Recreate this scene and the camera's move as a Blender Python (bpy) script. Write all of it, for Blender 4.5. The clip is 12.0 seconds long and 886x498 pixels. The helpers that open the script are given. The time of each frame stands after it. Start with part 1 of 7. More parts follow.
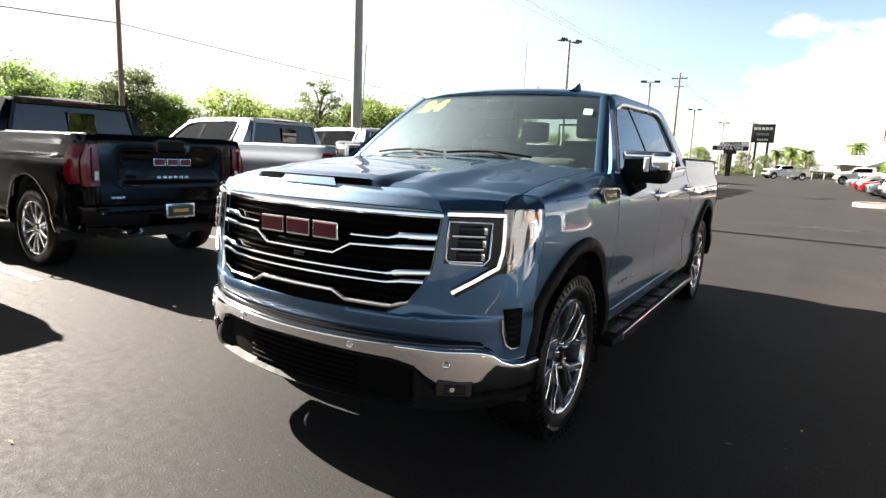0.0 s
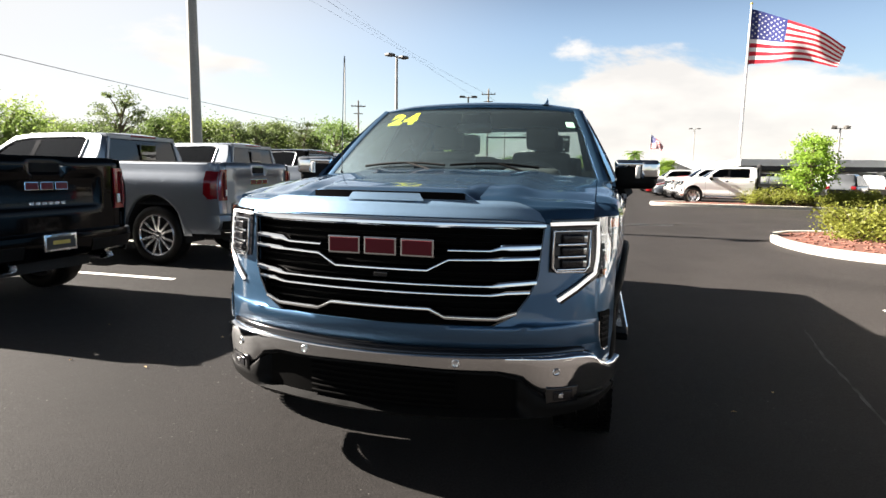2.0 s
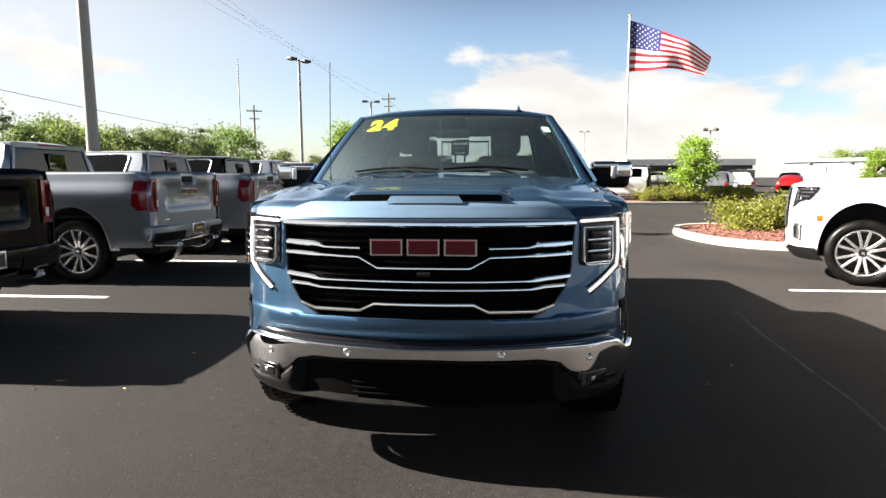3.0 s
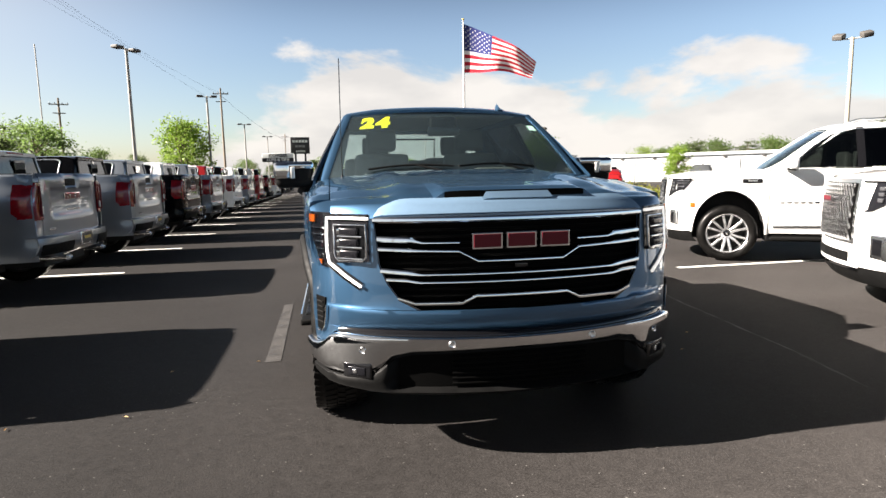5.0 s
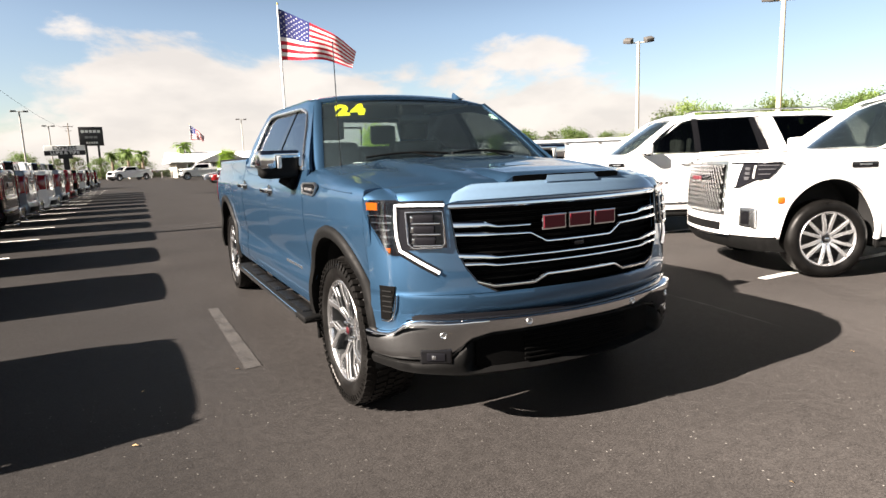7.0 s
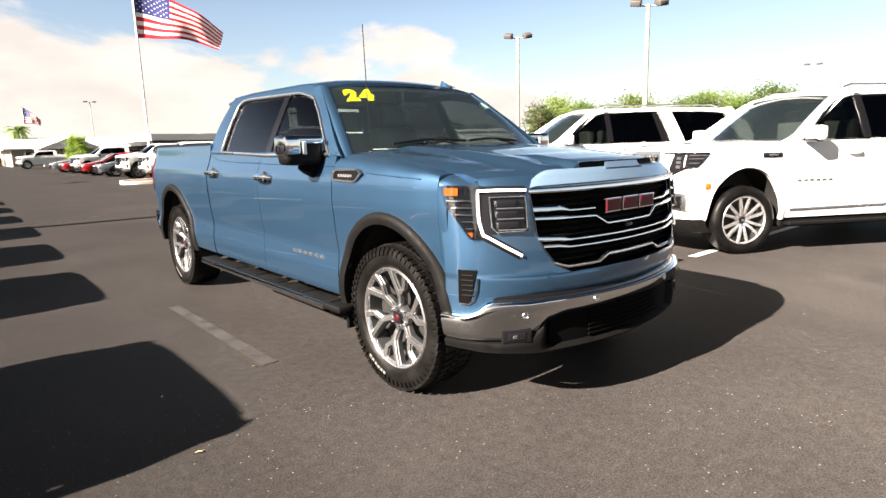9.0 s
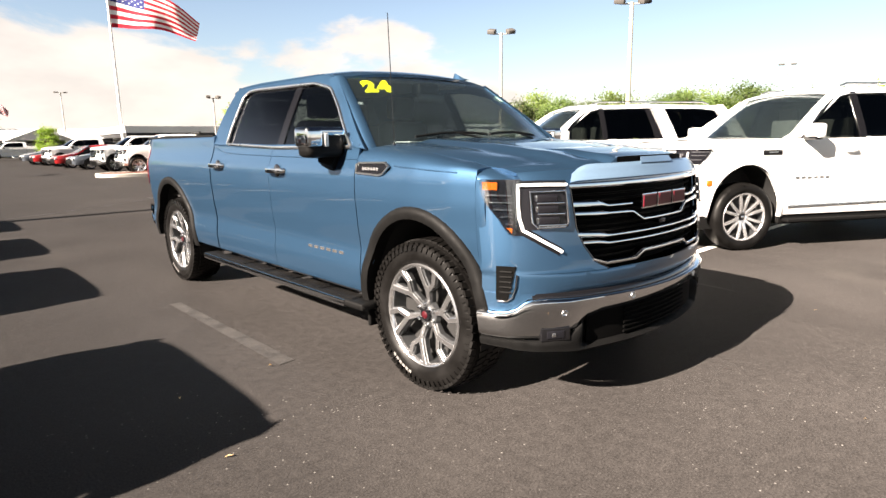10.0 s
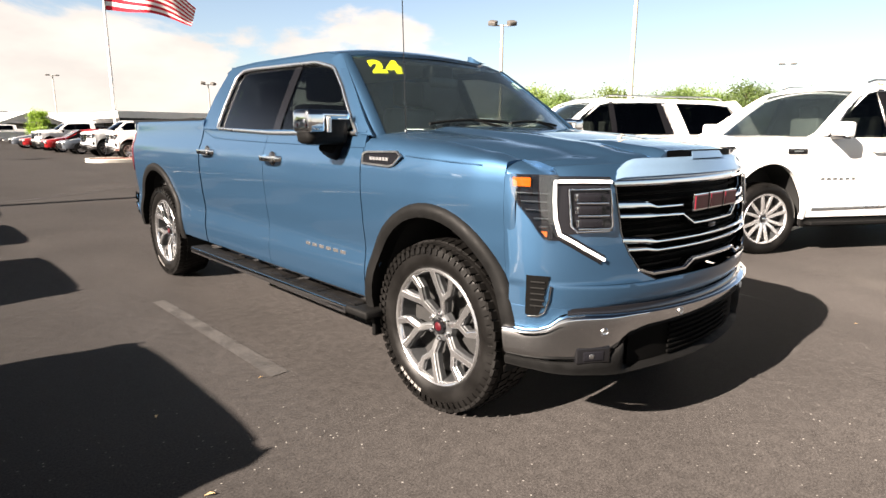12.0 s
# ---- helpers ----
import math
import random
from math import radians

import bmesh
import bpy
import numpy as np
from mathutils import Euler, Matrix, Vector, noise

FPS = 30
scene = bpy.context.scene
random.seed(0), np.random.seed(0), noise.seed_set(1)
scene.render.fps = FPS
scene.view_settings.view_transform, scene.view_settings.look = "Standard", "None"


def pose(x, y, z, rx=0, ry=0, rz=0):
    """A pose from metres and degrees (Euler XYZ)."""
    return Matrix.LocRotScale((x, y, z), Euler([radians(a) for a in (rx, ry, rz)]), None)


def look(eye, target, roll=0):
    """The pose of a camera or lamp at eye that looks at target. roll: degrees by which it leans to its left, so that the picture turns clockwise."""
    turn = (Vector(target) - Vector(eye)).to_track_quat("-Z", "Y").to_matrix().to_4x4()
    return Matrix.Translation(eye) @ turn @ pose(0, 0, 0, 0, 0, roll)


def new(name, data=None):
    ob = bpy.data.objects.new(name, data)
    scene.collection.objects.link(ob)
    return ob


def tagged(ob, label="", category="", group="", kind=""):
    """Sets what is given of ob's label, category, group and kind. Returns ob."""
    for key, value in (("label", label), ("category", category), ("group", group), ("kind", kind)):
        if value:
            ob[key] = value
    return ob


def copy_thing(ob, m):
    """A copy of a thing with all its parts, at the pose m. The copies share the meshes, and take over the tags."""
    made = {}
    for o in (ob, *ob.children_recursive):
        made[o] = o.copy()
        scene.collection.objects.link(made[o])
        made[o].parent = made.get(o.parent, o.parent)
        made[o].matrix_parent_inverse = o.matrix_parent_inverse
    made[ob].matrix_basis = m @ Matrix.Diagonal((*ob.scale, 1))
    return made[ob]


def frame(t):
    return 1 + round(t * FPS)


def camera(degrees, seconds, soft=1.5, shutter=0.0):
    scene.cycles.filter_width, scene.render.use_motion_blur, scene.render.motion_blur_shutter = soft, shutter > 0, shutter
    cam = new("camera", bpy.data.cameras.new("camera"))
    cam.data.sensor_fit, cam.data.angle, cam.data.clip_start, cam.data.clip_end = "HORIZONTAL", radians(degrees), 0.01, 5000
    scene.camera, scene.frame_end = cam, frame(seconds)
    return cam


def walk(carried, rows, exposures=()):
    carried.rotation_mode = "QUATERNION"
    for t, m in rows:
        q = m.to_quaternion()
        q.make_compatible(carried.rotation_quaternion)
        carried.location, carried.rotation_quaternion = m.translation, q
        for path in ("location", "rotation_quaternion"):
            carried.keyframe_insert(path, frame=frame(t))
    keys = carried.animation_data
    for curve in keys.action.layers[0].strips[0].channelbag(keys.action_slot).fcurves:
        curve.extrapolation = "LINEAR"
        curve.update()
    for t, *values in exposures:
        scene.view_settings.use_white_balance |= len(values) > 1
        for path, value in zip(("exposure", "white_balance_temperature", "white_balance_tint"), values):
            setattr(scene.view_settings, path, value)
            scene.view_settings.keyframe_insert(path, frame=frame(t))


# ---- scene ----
cam = camera(74.7, 12.0)
PATH = [
    (0, (1.9, -1.771, 1.394), (0.851, -0.099, 1.071), 2.5),
    (0.5, (1.656, -1.892, 1.372), (0.739, -0.142, 1.065), 2.2),
    (1, (1.405, -2.01, 1.372), (0.623, -0.19, 1.089), 1.8),
    (1.5, (1.142, -2.167, 1.376), (0.5, -0.292, 1.107), 1.5),
    (2, (0.865, -2.214, 1.36), (0.361, -0.296, 1.099), 1.0),
    (2.5, (0.598, -2.296, 1.351), (0.253, -0.342, 1.101), 0.4),
    (3, (0.306, -2.437, 1.352), (0.131, -0.459, 1.108), -0.2),
    (5, (-0.846, -2.494, 1.357), (-0.479, -0.545, 1.1), -1.1),
    (5.5, (-1.169, -2.469, 1.363), (-0.643, -0.559, 1.097), -1.5),
    (6, (-1.43, -2.392, 1.361), (-0.763, -0.529, 1.078), -1.8),
    (6.5, (-1.686, -2.258, 1.365), (-0.879, -0.452, 1.071), -2.0),
    (7, (-1.962, -2.167, 1.366), (-1.029, -0.425, 1.061), -2.0),
    (7.5, (-2.206, -2.063, 1.364), (-1.169, -0.384, 1.042), -1.9),
    (9.5, (-2.914, -1.533, 1.381), (-1.594, -0.075, 1.021), -1.2),
    (10, (-2.965, -1.416, 1.37), (-1.629, 0.026, 1.002), -0.9),
    (10.5, (-2.998, -1.321, 1.363), (-1.646, 0.105, 0.991), -0.6),
    (11, (-2.951, -1.23, 1.348), (-1.6, 0.193, 0.963), -0.3),
    (11.5, (-2.85, -1.151, 1.362), (-1.5, 0.273, 0.972), -0.1),
    (12, (-2.778, -1.045, 1.345), (-1.43, 0.379, 0.953), 0.4),
]
walk(cam, [(t, look(eye, target, roll)) for t, eye, target, roll in PATH],
     exposures=[(0, 1.92, 6900, 13), (1.5, 1.56, 6800, 12), (3.2, 1.48, 6750, 12), (5.5, 1.27, 6750, 13), (7.5, 1.4, 7100, 15), (9.3, 1.50, 7250, 16), (12, 1.50, 7250, 16)])

# ---- light ----
SUN_EL, SUN_AZ = radians(31.2), radians(-91.5)   # the sun stands over -x
SKY_LOW, SKY_HIGH, CLOUD_AT = 1.98, 0.20, (0.35, 0.1, 0.0)
VEIL, CLOUD, CLOUD_DARK = (9.0, 9.2, 9.3), (11.0, 10.8, 10.4), (9.0, 8.95, 8.8)
world = bpy.data.worlds.new("world")
scene.world = world
world.use_nodes = True
wn, wl = world.node_tree.nodes, world.node_tree.links
wn.clear()
w_out, w_bg, w_sky = wn.new("ShaderNodeOutputWorld"), wn.new("ShaderNodeBackground"), wn.new("ShaderNodeTexSky")
w_sky.sky_type, w_sky.sun_disc = "NISHITA", False
w_sky.sun_elevation, w_sky.sun_rotation = SUN_EL, SUN_AZ
w_sky.air_density, w_sky.dust_density, w_sky.ozone_density = 1.0, 1.0, 1.6
w_bg.inputs[1].default_value = 0.036


def w_span(src, a, b, lo, hi, smooth=False):
    r = wn.new("ShaderNodeMapRange")
    r.interpolation_type = "SMOOTHSTEP" if smooth else "LINEAR"
    for k, v in zip((1, 2, 3, 4), (a, b, lo, hi)):
        r.inputs[k].default_value = v
    wl.new(src, r.inputs[0])
    return r.outputs[0]


def w_math(op, a, b):
    x = wn.new("ShaderNodeMath")
    x.operation = op
    for k, v in enumerate((a, b)):
        if isinstance(v, float):
            x.inputs[k].default_value = v
        else:
            wl.new(v, x.inputs[k])
    return x.outputs[0]


def w_blend(fac, under, color):
    x = wn.new("ShaderNodeMixRGB")
    wl.new(fac, x.inputs["Fac"]), wl.new(under, x.inputs["Color1"])
    x.inputs["Color2"].default_value = (*color, 1)
    return x.outputs[0]


w_tc = wn.new("ShaderNodeTexCoord")
w_dir = w_tc.outputs["Generated"]
w_sep = wn.new("ShaderNodeSeparateXYZ")
wl.new(w_dir, w_sep.inputs[0])
# the sky pales towards the horizon; overhead, out of view, it is dimmed to weaken shadow fill
w_grade = wn.new("ShaderNodeVectorMath")
w_grade.operation = "SCALE"
wl.new(w_sky.outputs[0], w_grade.inputs[0])
wl.new(w_span(w_sep.outputs["Z"], 0.20, 0.44, SKY_LOW, SKY_HIGH, True), w_grade.inputs["Scale"])
# a bright veil on the sun's side
w_dot = wn.new("ShaderNodeVectorMath")
w_dot.operation = "DOT_PRODUCT"
wl.new(w_dir, w_dot.inputs[0])
w_dot.inputs[1].default_value = (-math.cos(SUN_EL), 0.0, math.sin(SUN_EL))
w_low = w_span(w_sep.outputs["Z"], 0.25, 0.46, 1.0, 0.06, True)
w_col = w_blend(w_math("MULTIPLY", w_span(w_dot.outputs["Value"], 0.16, 0.85, 0.0, 0.92, True), w_low), w_grade.outputs[0], VEIL)
# the glow of the haze round the sun
w_col = w_blend(w_span(w_dot.outputs["Value"], 0.66, 0.99, 0.0, 0.7, True), w_col, VEIL)
# banks of cloud low over the land, thinning out towards the zenith
w_map = wn.new("ShaderNodeMapping")
w_map.inputs["Scale"].default_value = (1.0, 1.0, 2.4)
w_map.inputs["Location"].default_value = CLOUD_AT
wl.new(w_dir, w_map.inputs["Vector"])
w_noise = wn.new("ShaderNodeTexNoise")
w_noise.inputs["Scale"].default_value, w_noise.inputs["Detail"].default_value = 2.1, 10.0
w_noise.inputs["Roughness"].default_value, w_noise.inputs["Distortion"].default_value = 0.56, 0.2
wl.new(w_map.outputs["Vector"], w_noise.inputs["Vector"])
w_bank = w_math("ADD", w_noise.outputs["Fac"], w_span(w_sep.outputs["Z"], 0.02, 0.26, 0.10, -0.20))
w_side = wn.new("ShaderNodeVectorMath")
w_side.operation = "DOT_PRODUCT"
wl.new(w_dir, w_side.inputs[0])
w_side.inputs[1].default_value = (0.30, 0.954, 0.0)
w_bank = w_math("ADD", w_bank, w_span(w_side.outputs["Value"], 0.80, 1.0, 0.0, 0.19, True))
w_puff = wn.new("ShaderNodeTexNoise")
w_puff.inputs["Scale"].default_value, w_puff.inputs["Detail"].default_value = 7.0, 8.0
wl.new(w_map.outputs["Vector"], w_puff.inputs["Vector"])
w_shade = wn.new("ShaderNodeMixRGB")
w_shade.inputs["Color1"].default_value, w_shade.inputs["Color2"].default_value = (*CLOUD_DARK, 1), (*CLOUD, 1)
wl.new(w_span(w_puff.outputs["Fac"], 0.35, 0.60, 0.0, 1.0), w_shade.inputs["Fac"])
w_mix = wn.new("ShaderNodeMixRGB")
wl.new(w_span(w_bank, 0.54, 0.61, 0.0, 0.95, True), w_mix.inputs["Fac"])
wl.new(w_col, w_mix.inputs["Color1"]), wl.new(w_shade.outputs[0], w_mix.inputs["Color2"])
wl.new(w_mix.outputs[0], w_bg.inputs[0]), wl.new(w_bg.outputs[0], w_out.inputs[0])

sun = new("sun", bpy.data.lights.new("sun", "SUN"))
sun.data.energy, sun.data.angle, sun.data.color = 10.5, radians(0.55), (1.0, 0.94, 0.86)
sun.matrix_world = look((-30.0 * math.cos(SUN_EL), 0.8, 30.0 * math.sin(SUN_EL)), (0, 0, 0))


# ---- materials ----
def material(name, color=(0.5, 0.5, 0.5), rough=0.5, metal=0.0, coat=0.0, spec=0.5, grain=0.0, scale=40.0,
             blotch=0.0, bump=0.0, emit=None, emit_power=0.0, trans=0.0, coat_rough=0.03, stretch=(1, 1, 1), vary=0.0, ior=1.45):
    """A surface with grain (fine) and blotch (coarse) variation of its colour and roughness, and a fine relief."""
    m = bpy.data.materials.new(name)
    m.use_nodes = True
    n, l = m.node_tree.nodes, m.node_tree.links
    b = n["Principled BSDF"]
    b.inputs["Base Color"].default_value = (*color, 1)
    b.inputs["Roughness"].default_value, b.inputs["Metallic"].default_value = rough, metal
    b.inputs["Coat Weight"].default_value, b.inputs["Coat Roughness"].default_value = coat, coat_rough
    b.inputs["Specular IOR Level"].default_value, b.inputs["Transmission Weight"].default_value = spec, trans
    b.inputs["IOR"].default_value = ior
    if emit:
        b.inputs["Emission Color"].default_value, b.inputs["Emission Strength"].default_value = (*emit, 1), emit_power
    if not (grain or blotch or bump or vary):
        return m
    tc, mp = n.new("ShaderNodeTexCoord"), n.new("ShaderNodeMapping")
    mp.inputs["Scale"].default_value = stretch
    l.new(tc.outputs["Object"], mp.inputs["Vector"])
    fine, coarse = n.new("ShaderNodeTexNoise"), n.new("ShaderNodeTexNoise")
    fine.inputs["Scale"].default_value, fine.inputs["Detail"].default_value = scale, 5.0
    coarse.inputs["Scale"].default_value, coarse.inputs["Detail"].default_value = scale * 0.06, 4.0
    for t in (fine, coarse):
        l.new(mp.outputs["Vector"], t.inputs["Vector"])

    def swing(source, amount):
        r = n.new("ShaderNodeMapRange")
        r.inputs[1].default_value, r.inputs[2].default_value = 0.25, 0.75
        r.inputs[3].default_value, r.inputs[4].default_value = 1 - amount, 1 + amount
        l.new(source, r.inputs[0])
        return r.outputs[0]

    def times(a, c):
        x = n.new("ShaderNodeMath")
        x.operation = "MULTIPLY"
        l.new(a, x.inputs[0]), l.new(c, x.inputs[1])
        return x.outputs[0]
    value = times(swing(fine.outputs["Fac"], grain), swing(coarse.outputs["Fac"], blotch))
    if vary:
        info = n.new("ShaderNodeObjectInfo")
        value = times(value, swing(info.outputs["Random"], vary))
    hsv = n.new("ShaderNodeHueSaturation")
    hsv.inputs["Color"].default_value = (*color, 1)
    l.new(value, hsv.inputs["Value"])
    l.new(hsv.outputs[0], b.inputs["Base Color"])
    rr = n.new("ShaderNodeMath")
    rr.operation, rr.use_clamp = "MULTIPLY", True
    rr.inputs[1].default_value = rough
    l.new(swing(coarse.outputs["Fac"], min(0.5, blotch * 2)), rr.inputs[0])
    l.new(rr.outputs[0], b.inputs["Roughness"])
    if bump:
        bp = n.new("ShaderNodeBump")
        bp.inputs["Strength"].default_value, bp.inputs["Distance"].default_value = min(1, bump * 40), bump
        l.new(fine.outputs["Fac"], bp.inputs["Height"])
        l.new(bp.outputs[0], b.inputs["Normal"])
    return m


def paint(name, color, metal=0.45, flake=0.12, coat=1.0):
    return material(name, color, rough=0.40, metal=metal, coat=coat, spec=0.15, grain=flake, scale=900.0, coat_rough=0.015)


def asphalt_material():
    """Rolled asphalt: fine stones, mottling, pale grit, scuffs and dried stains."""
    m = bpy.data.materials.new("asphalt")
    m.use_nodes = True
    n, l = m.node_tree.nodes, m.node_tree.links
    b = n["Principled BSDF"]
    b.inputs["Specular IOR Level"].default_value = 0.15
    b.inputs["Diffuse Roughness"].default_value = 1.0
    tc = n.new("ShaderNodeTexCoord")

    def noisy(scale, detail=4.0, rough=0.6, dist=0.0):
        t = n.new("ShaderNodeTexNoise")
        t.inputs["Scale"].default_value, t.inputs["Detail"].default_value = scale, detail
        t.inputs["Roughness"].default_value, t.inputs["Distortion"].default_value = rough, dist
        l.new(tc.outputs["Object"], t.inputs["Vector"])
        return t.outputs["Fac"]

    def span(src, a, c, lo=0.0, hi=1.0):
        r = n.new("ShaderNodeMapRange")
        for k, v in zip((1, 2, 3, 4), (a, c, lo, hi)):
            r.inputs[k].default_value = v
        l.new(src, r.inputs[0])
        return r.outputs[0]

    def times(a, c):
        x = n.new("ShaderNodeMath")
        x.operation = "MULTIPLY"
        l.new(a, x.inputs[0]), l.new(c, x.inputs[1])
        return x.outputs[0]

    def over(fac, under, color):
        x = n.new("ShaderNodeMixRGB")
        l.new(fac, x.inputs["Fac"]), l.new(under, x.inputs["Color1"])
        x.inputs["Color2"].default_value = (*color, 1)
        return x.outputs[0]
    stones, mottle, wide = noisy(95, 3, 0.75), noisy(17, 5, 0.7), noisy(0.55, 6, 0.6, 0.6)
    hsv = n.new("ShaderNodeHueSaturation")
    hsv.inputs["Color"].default_value = (*ASPHALT, 1)
    l.new(times(times(span(stones, 0.32, 0.68, 0.50, 1.50), span(mottle, 0.3, 0.7, 0.78, 1.22)), span(wide, 0.3, 0.7, 0.80, 1.20)), hsv.inputs["Value"])
    color = over(span(noisy(0.42, 8, 0.62, 0.9), 0.60, 0.80, 0, 0.30), hsv.outputs[0], (0.060, 0.055, 0.050))
    color = over(span(noisy(1.6, 6, 0.6, 0.4), 0.66, 0.82, 0, 0.22), color, (0.012, 0.0115, 0.011))
    grit = n.new("ShaderNodeTexVoronoi")
    grit.inputs["Scale"].default_value = 38.0
    l.new(tc.outputs["Object"], grit.inputs["Vector"])
    speck = times(span(grit.outputs["Distance"], 0.20, 0.10), span(grit.outputs["Color"], 0.74, 0.80))
    color = over(times(speck, span(noisy(0.5, 5), 0.44, 0.62, 0.06, 0.75)), color, (0.24, 0.23, 0.215))
    l.new(color, b.inputs["Base Color"])
    l.new(span(mottle, 0.3, 0.7, 0.66, 0.86), b.inputs["Roughness"])
    bp = n.new("ShaderNodeBump")
    bp.inputs["Strength"].default_value, bp.inputs["Distance"].default_value = 0.5, 0.006
    l.new(stones, bp.inputs["Height"]), l.new(bp.outputs[0], b.inputs["Normal"])
    return m


ASPHALT = (0.0262, 0.0238, 0.0228)
M = {
    "asphalt": asphalt_material(),
    "line": material("line_paint", (0.78, 0.77, 0.73), rough=0.7, grain=0.12, scale=60, blotch=0.12),
    "ghost_line": material("worn_line_paint", (0.031, 0.0285, 0.027), rough=0.8, grain=0.3, scale=90, blotch=0.2),
    "concrete": material("concrete", (0.44, 0.415, 0.37), rough=0.85, grain=0.15, scale=60, blotch=0.15, bump=0.003),
    "mulch": material("mulch", (0.17, 0.072, 0.052), rough=0.95, grain=0.4, scale=30, blotch=0.25, vary=0.3),
    "blue": paint("ocean_blue_paint", (0.040, 0.099, 0.180), metal=0.80, flake=0.05),
    "black_paint": material("black_paint", (0.0016, 0.0016, 0.002), rough=0.12, coat=0.12, spec=0.12, blotch=0.05, scale=30),
    "silver": paint("grey_silver_paint", (0.165, 0.190, 0.224), metal=0.78, flake=0.05),
    "slate": paint("slate_grey_paint", (0.13, 0.14, 0.15), metal=0.6),
    "white": paint("white_paint", (0.72, 0.72, 0.71), metal=0.0, flake=0.02),
    "red": paint("red_paint", (0.26, 0.010, 0.012), metal=0.2),
    "chrome": material("chrome", (0.82, 0.83, 0.84), rough=0.06, metal=1.0, blotch=0.03, scale=30),
    "satin": material("satin_chrome", (0.78, 0.79, 0.80), rough=0.28, metal=1.0, blotch=0.05, scale=30),
    "alloy": material("machined_alloy", (0.70, 0.70, 0.71), rough=0.22, metal=0.95, blotch=0.06, scale=60),
    "alloy_dark": material("dark_alloy", (0.10, 0.105, 0.11), rough=0.38, metal=0.8, blotch=0.08, scale=60),
    "plastic": material("black_plastic", (0.0048, 0.0048, 0.0048), rough=0.58, spec=0.12, grain=0.15, scale=300, blotch=0.1, bump=0.0006),
    "gloss_black": material("gloss_black", (0.006, 0.006, 0.007), rough=0.12, coat=0.5),
    "rubber": material("tyre_rubber", (0.0045, 0.0042, 0.0040), rough=0.42, spec=0.2, grain=0.2, scale=120, blotch=0.3, bump=0.001),
    "dark": material("underbody", (0.010, 0.010, 0.010), rough=0.8, grain=0.2, scale=30),
    "trim": material("interior_trim", (0.085, 0.085, 0.083), rough=0.7, grain=0.1, scale=100, blotch=0.1),
    "leather": material("seat_leather", (0.15, 0.148, 0.145), rough=0.55, grain=0.12, scale=200, blotch=0.1),
    "lamp_white": material("daytime_lamp", (0.9, 0.9, 0.9), rough=0.3, emit=(1.0, 0.98, 0.94), emit_power=0.3),
    "lens": material("lamp_lens", (0.10, 0.10, 0.11), rough=0.08, metal=0.4, coat=1.0, grain=0.3, scale=60),
    "amber": material("amber_lens", (0.60, 0.12, 0.012), rough=0.15, coat=1.0),
    "red_lens": material("red_lens", (0.17, 0.003, 0.007), rough=0.12, coat=0.5, grain=0.3, scale=40),
    "red_badge": material("red_enamel", (0.105, 0.004, 0.012), rough=0.35, spec=0.25, coat=0.15),
    "cap_red": material("dull_red_mark", (0.045, 0.003, 0.006), rough=0.5, spec=0.2),
    "white_plain": material("white_plastic", (0.75, 0.75, 0.73), rough=0.45, blotch=0.06, scale=20),
    "yellow": material("windscreen_chalk", (0.90, 0.80, 0.0), rough=0.8, grain=0.05, scale=50),
    "pole": material("galvanised_pole", (0.30, 0.29, 0.27), rough=0.6, metal=0.2, grain=0.15, scale=30, blotch=0.2),
    "wood_pole": material("wooden_pole", (0.20, 0.16, 0.12), rough=0.9, grain=0.3, scale=20, blotch=0.2),
    "bark": material("bark", (0.16, 0.12, 0.085), rough=0.95, grain=0.4, scale=14, blotch=0.3, bump=0.02),
    "leaf_a": material("leaf_light", (0.23, 0.35, 0.05), rough=0.55, grain=0.35, scale=3, blotch=0.3, vary=0.15),
    "leaf_b": material("leaf_mid", (0.125, 0.19, 0.052), rough=0.6, grain=0.35, scale=2, blotch=0.35, vary=0.25),
    "leaf_c": material("leaf_dull", (0.10, 0.132, 0.052), rough=0.6, grain=0.35, scale=2, blotch=0.35, vary=0.25),
    "leaf_a2": material("leaf_pale", (0.18, 0.25, 0.062), rough=0.55, grain=0.35, scale=2, blotch=0.35, vary=0.25),
    "leaf_bush": material("leaf_bush", (0.215, 0.235, 0.04), rough=0.6, grain=0.4, scale=6, blotch=0.3),
    "wall_white": material("white_render", (0.74, 0.73, 0.70), rough=0.8, grain=0.05, scale=8, blotch=0.08),
    "wall_grey": material("grey_block_wall", (0.40, 0.40, 0.39), rough=0.85, grain=0.08, scale=6, blotch=0.12),
    "fascia_black": material("dark_fascia", (0.012, 0.012, 0.013), rough=0.5, blotch=0.1, scale=5),
    "roof_metal": material("pale_metal_roof", (0.78, 0.79, 0.78), rough=0.45, metal=0.2, blotch=0.1, scale=4),
    "grass": material("grass", (0.07, 0.11, 0.03), rough=0.95, grain=0.4, scale=3, blotch=0.3),
    "flag_red": material("flag_red", (0.50, 0.012, 0.03), rough=0.8, grain=0.05, scale=20),
    "flag_white": material("flag_white", (0.78, 0.77, 0.76), rough=0.8, grain=0.05, scale=20),
    "flag_blue": material("flag_blue", (0.025, 0.035, 0.16), rough=0.8, grain=0.05, scale=20),
    "plate": material("plate_backing", (0.03, 0.03, 0.028), rough=0.4),
    "steel_grey": material("grey_enamel", (0.2, 0.2, 0.2), rough=0.5, blotch=0.1, scale=10),
}


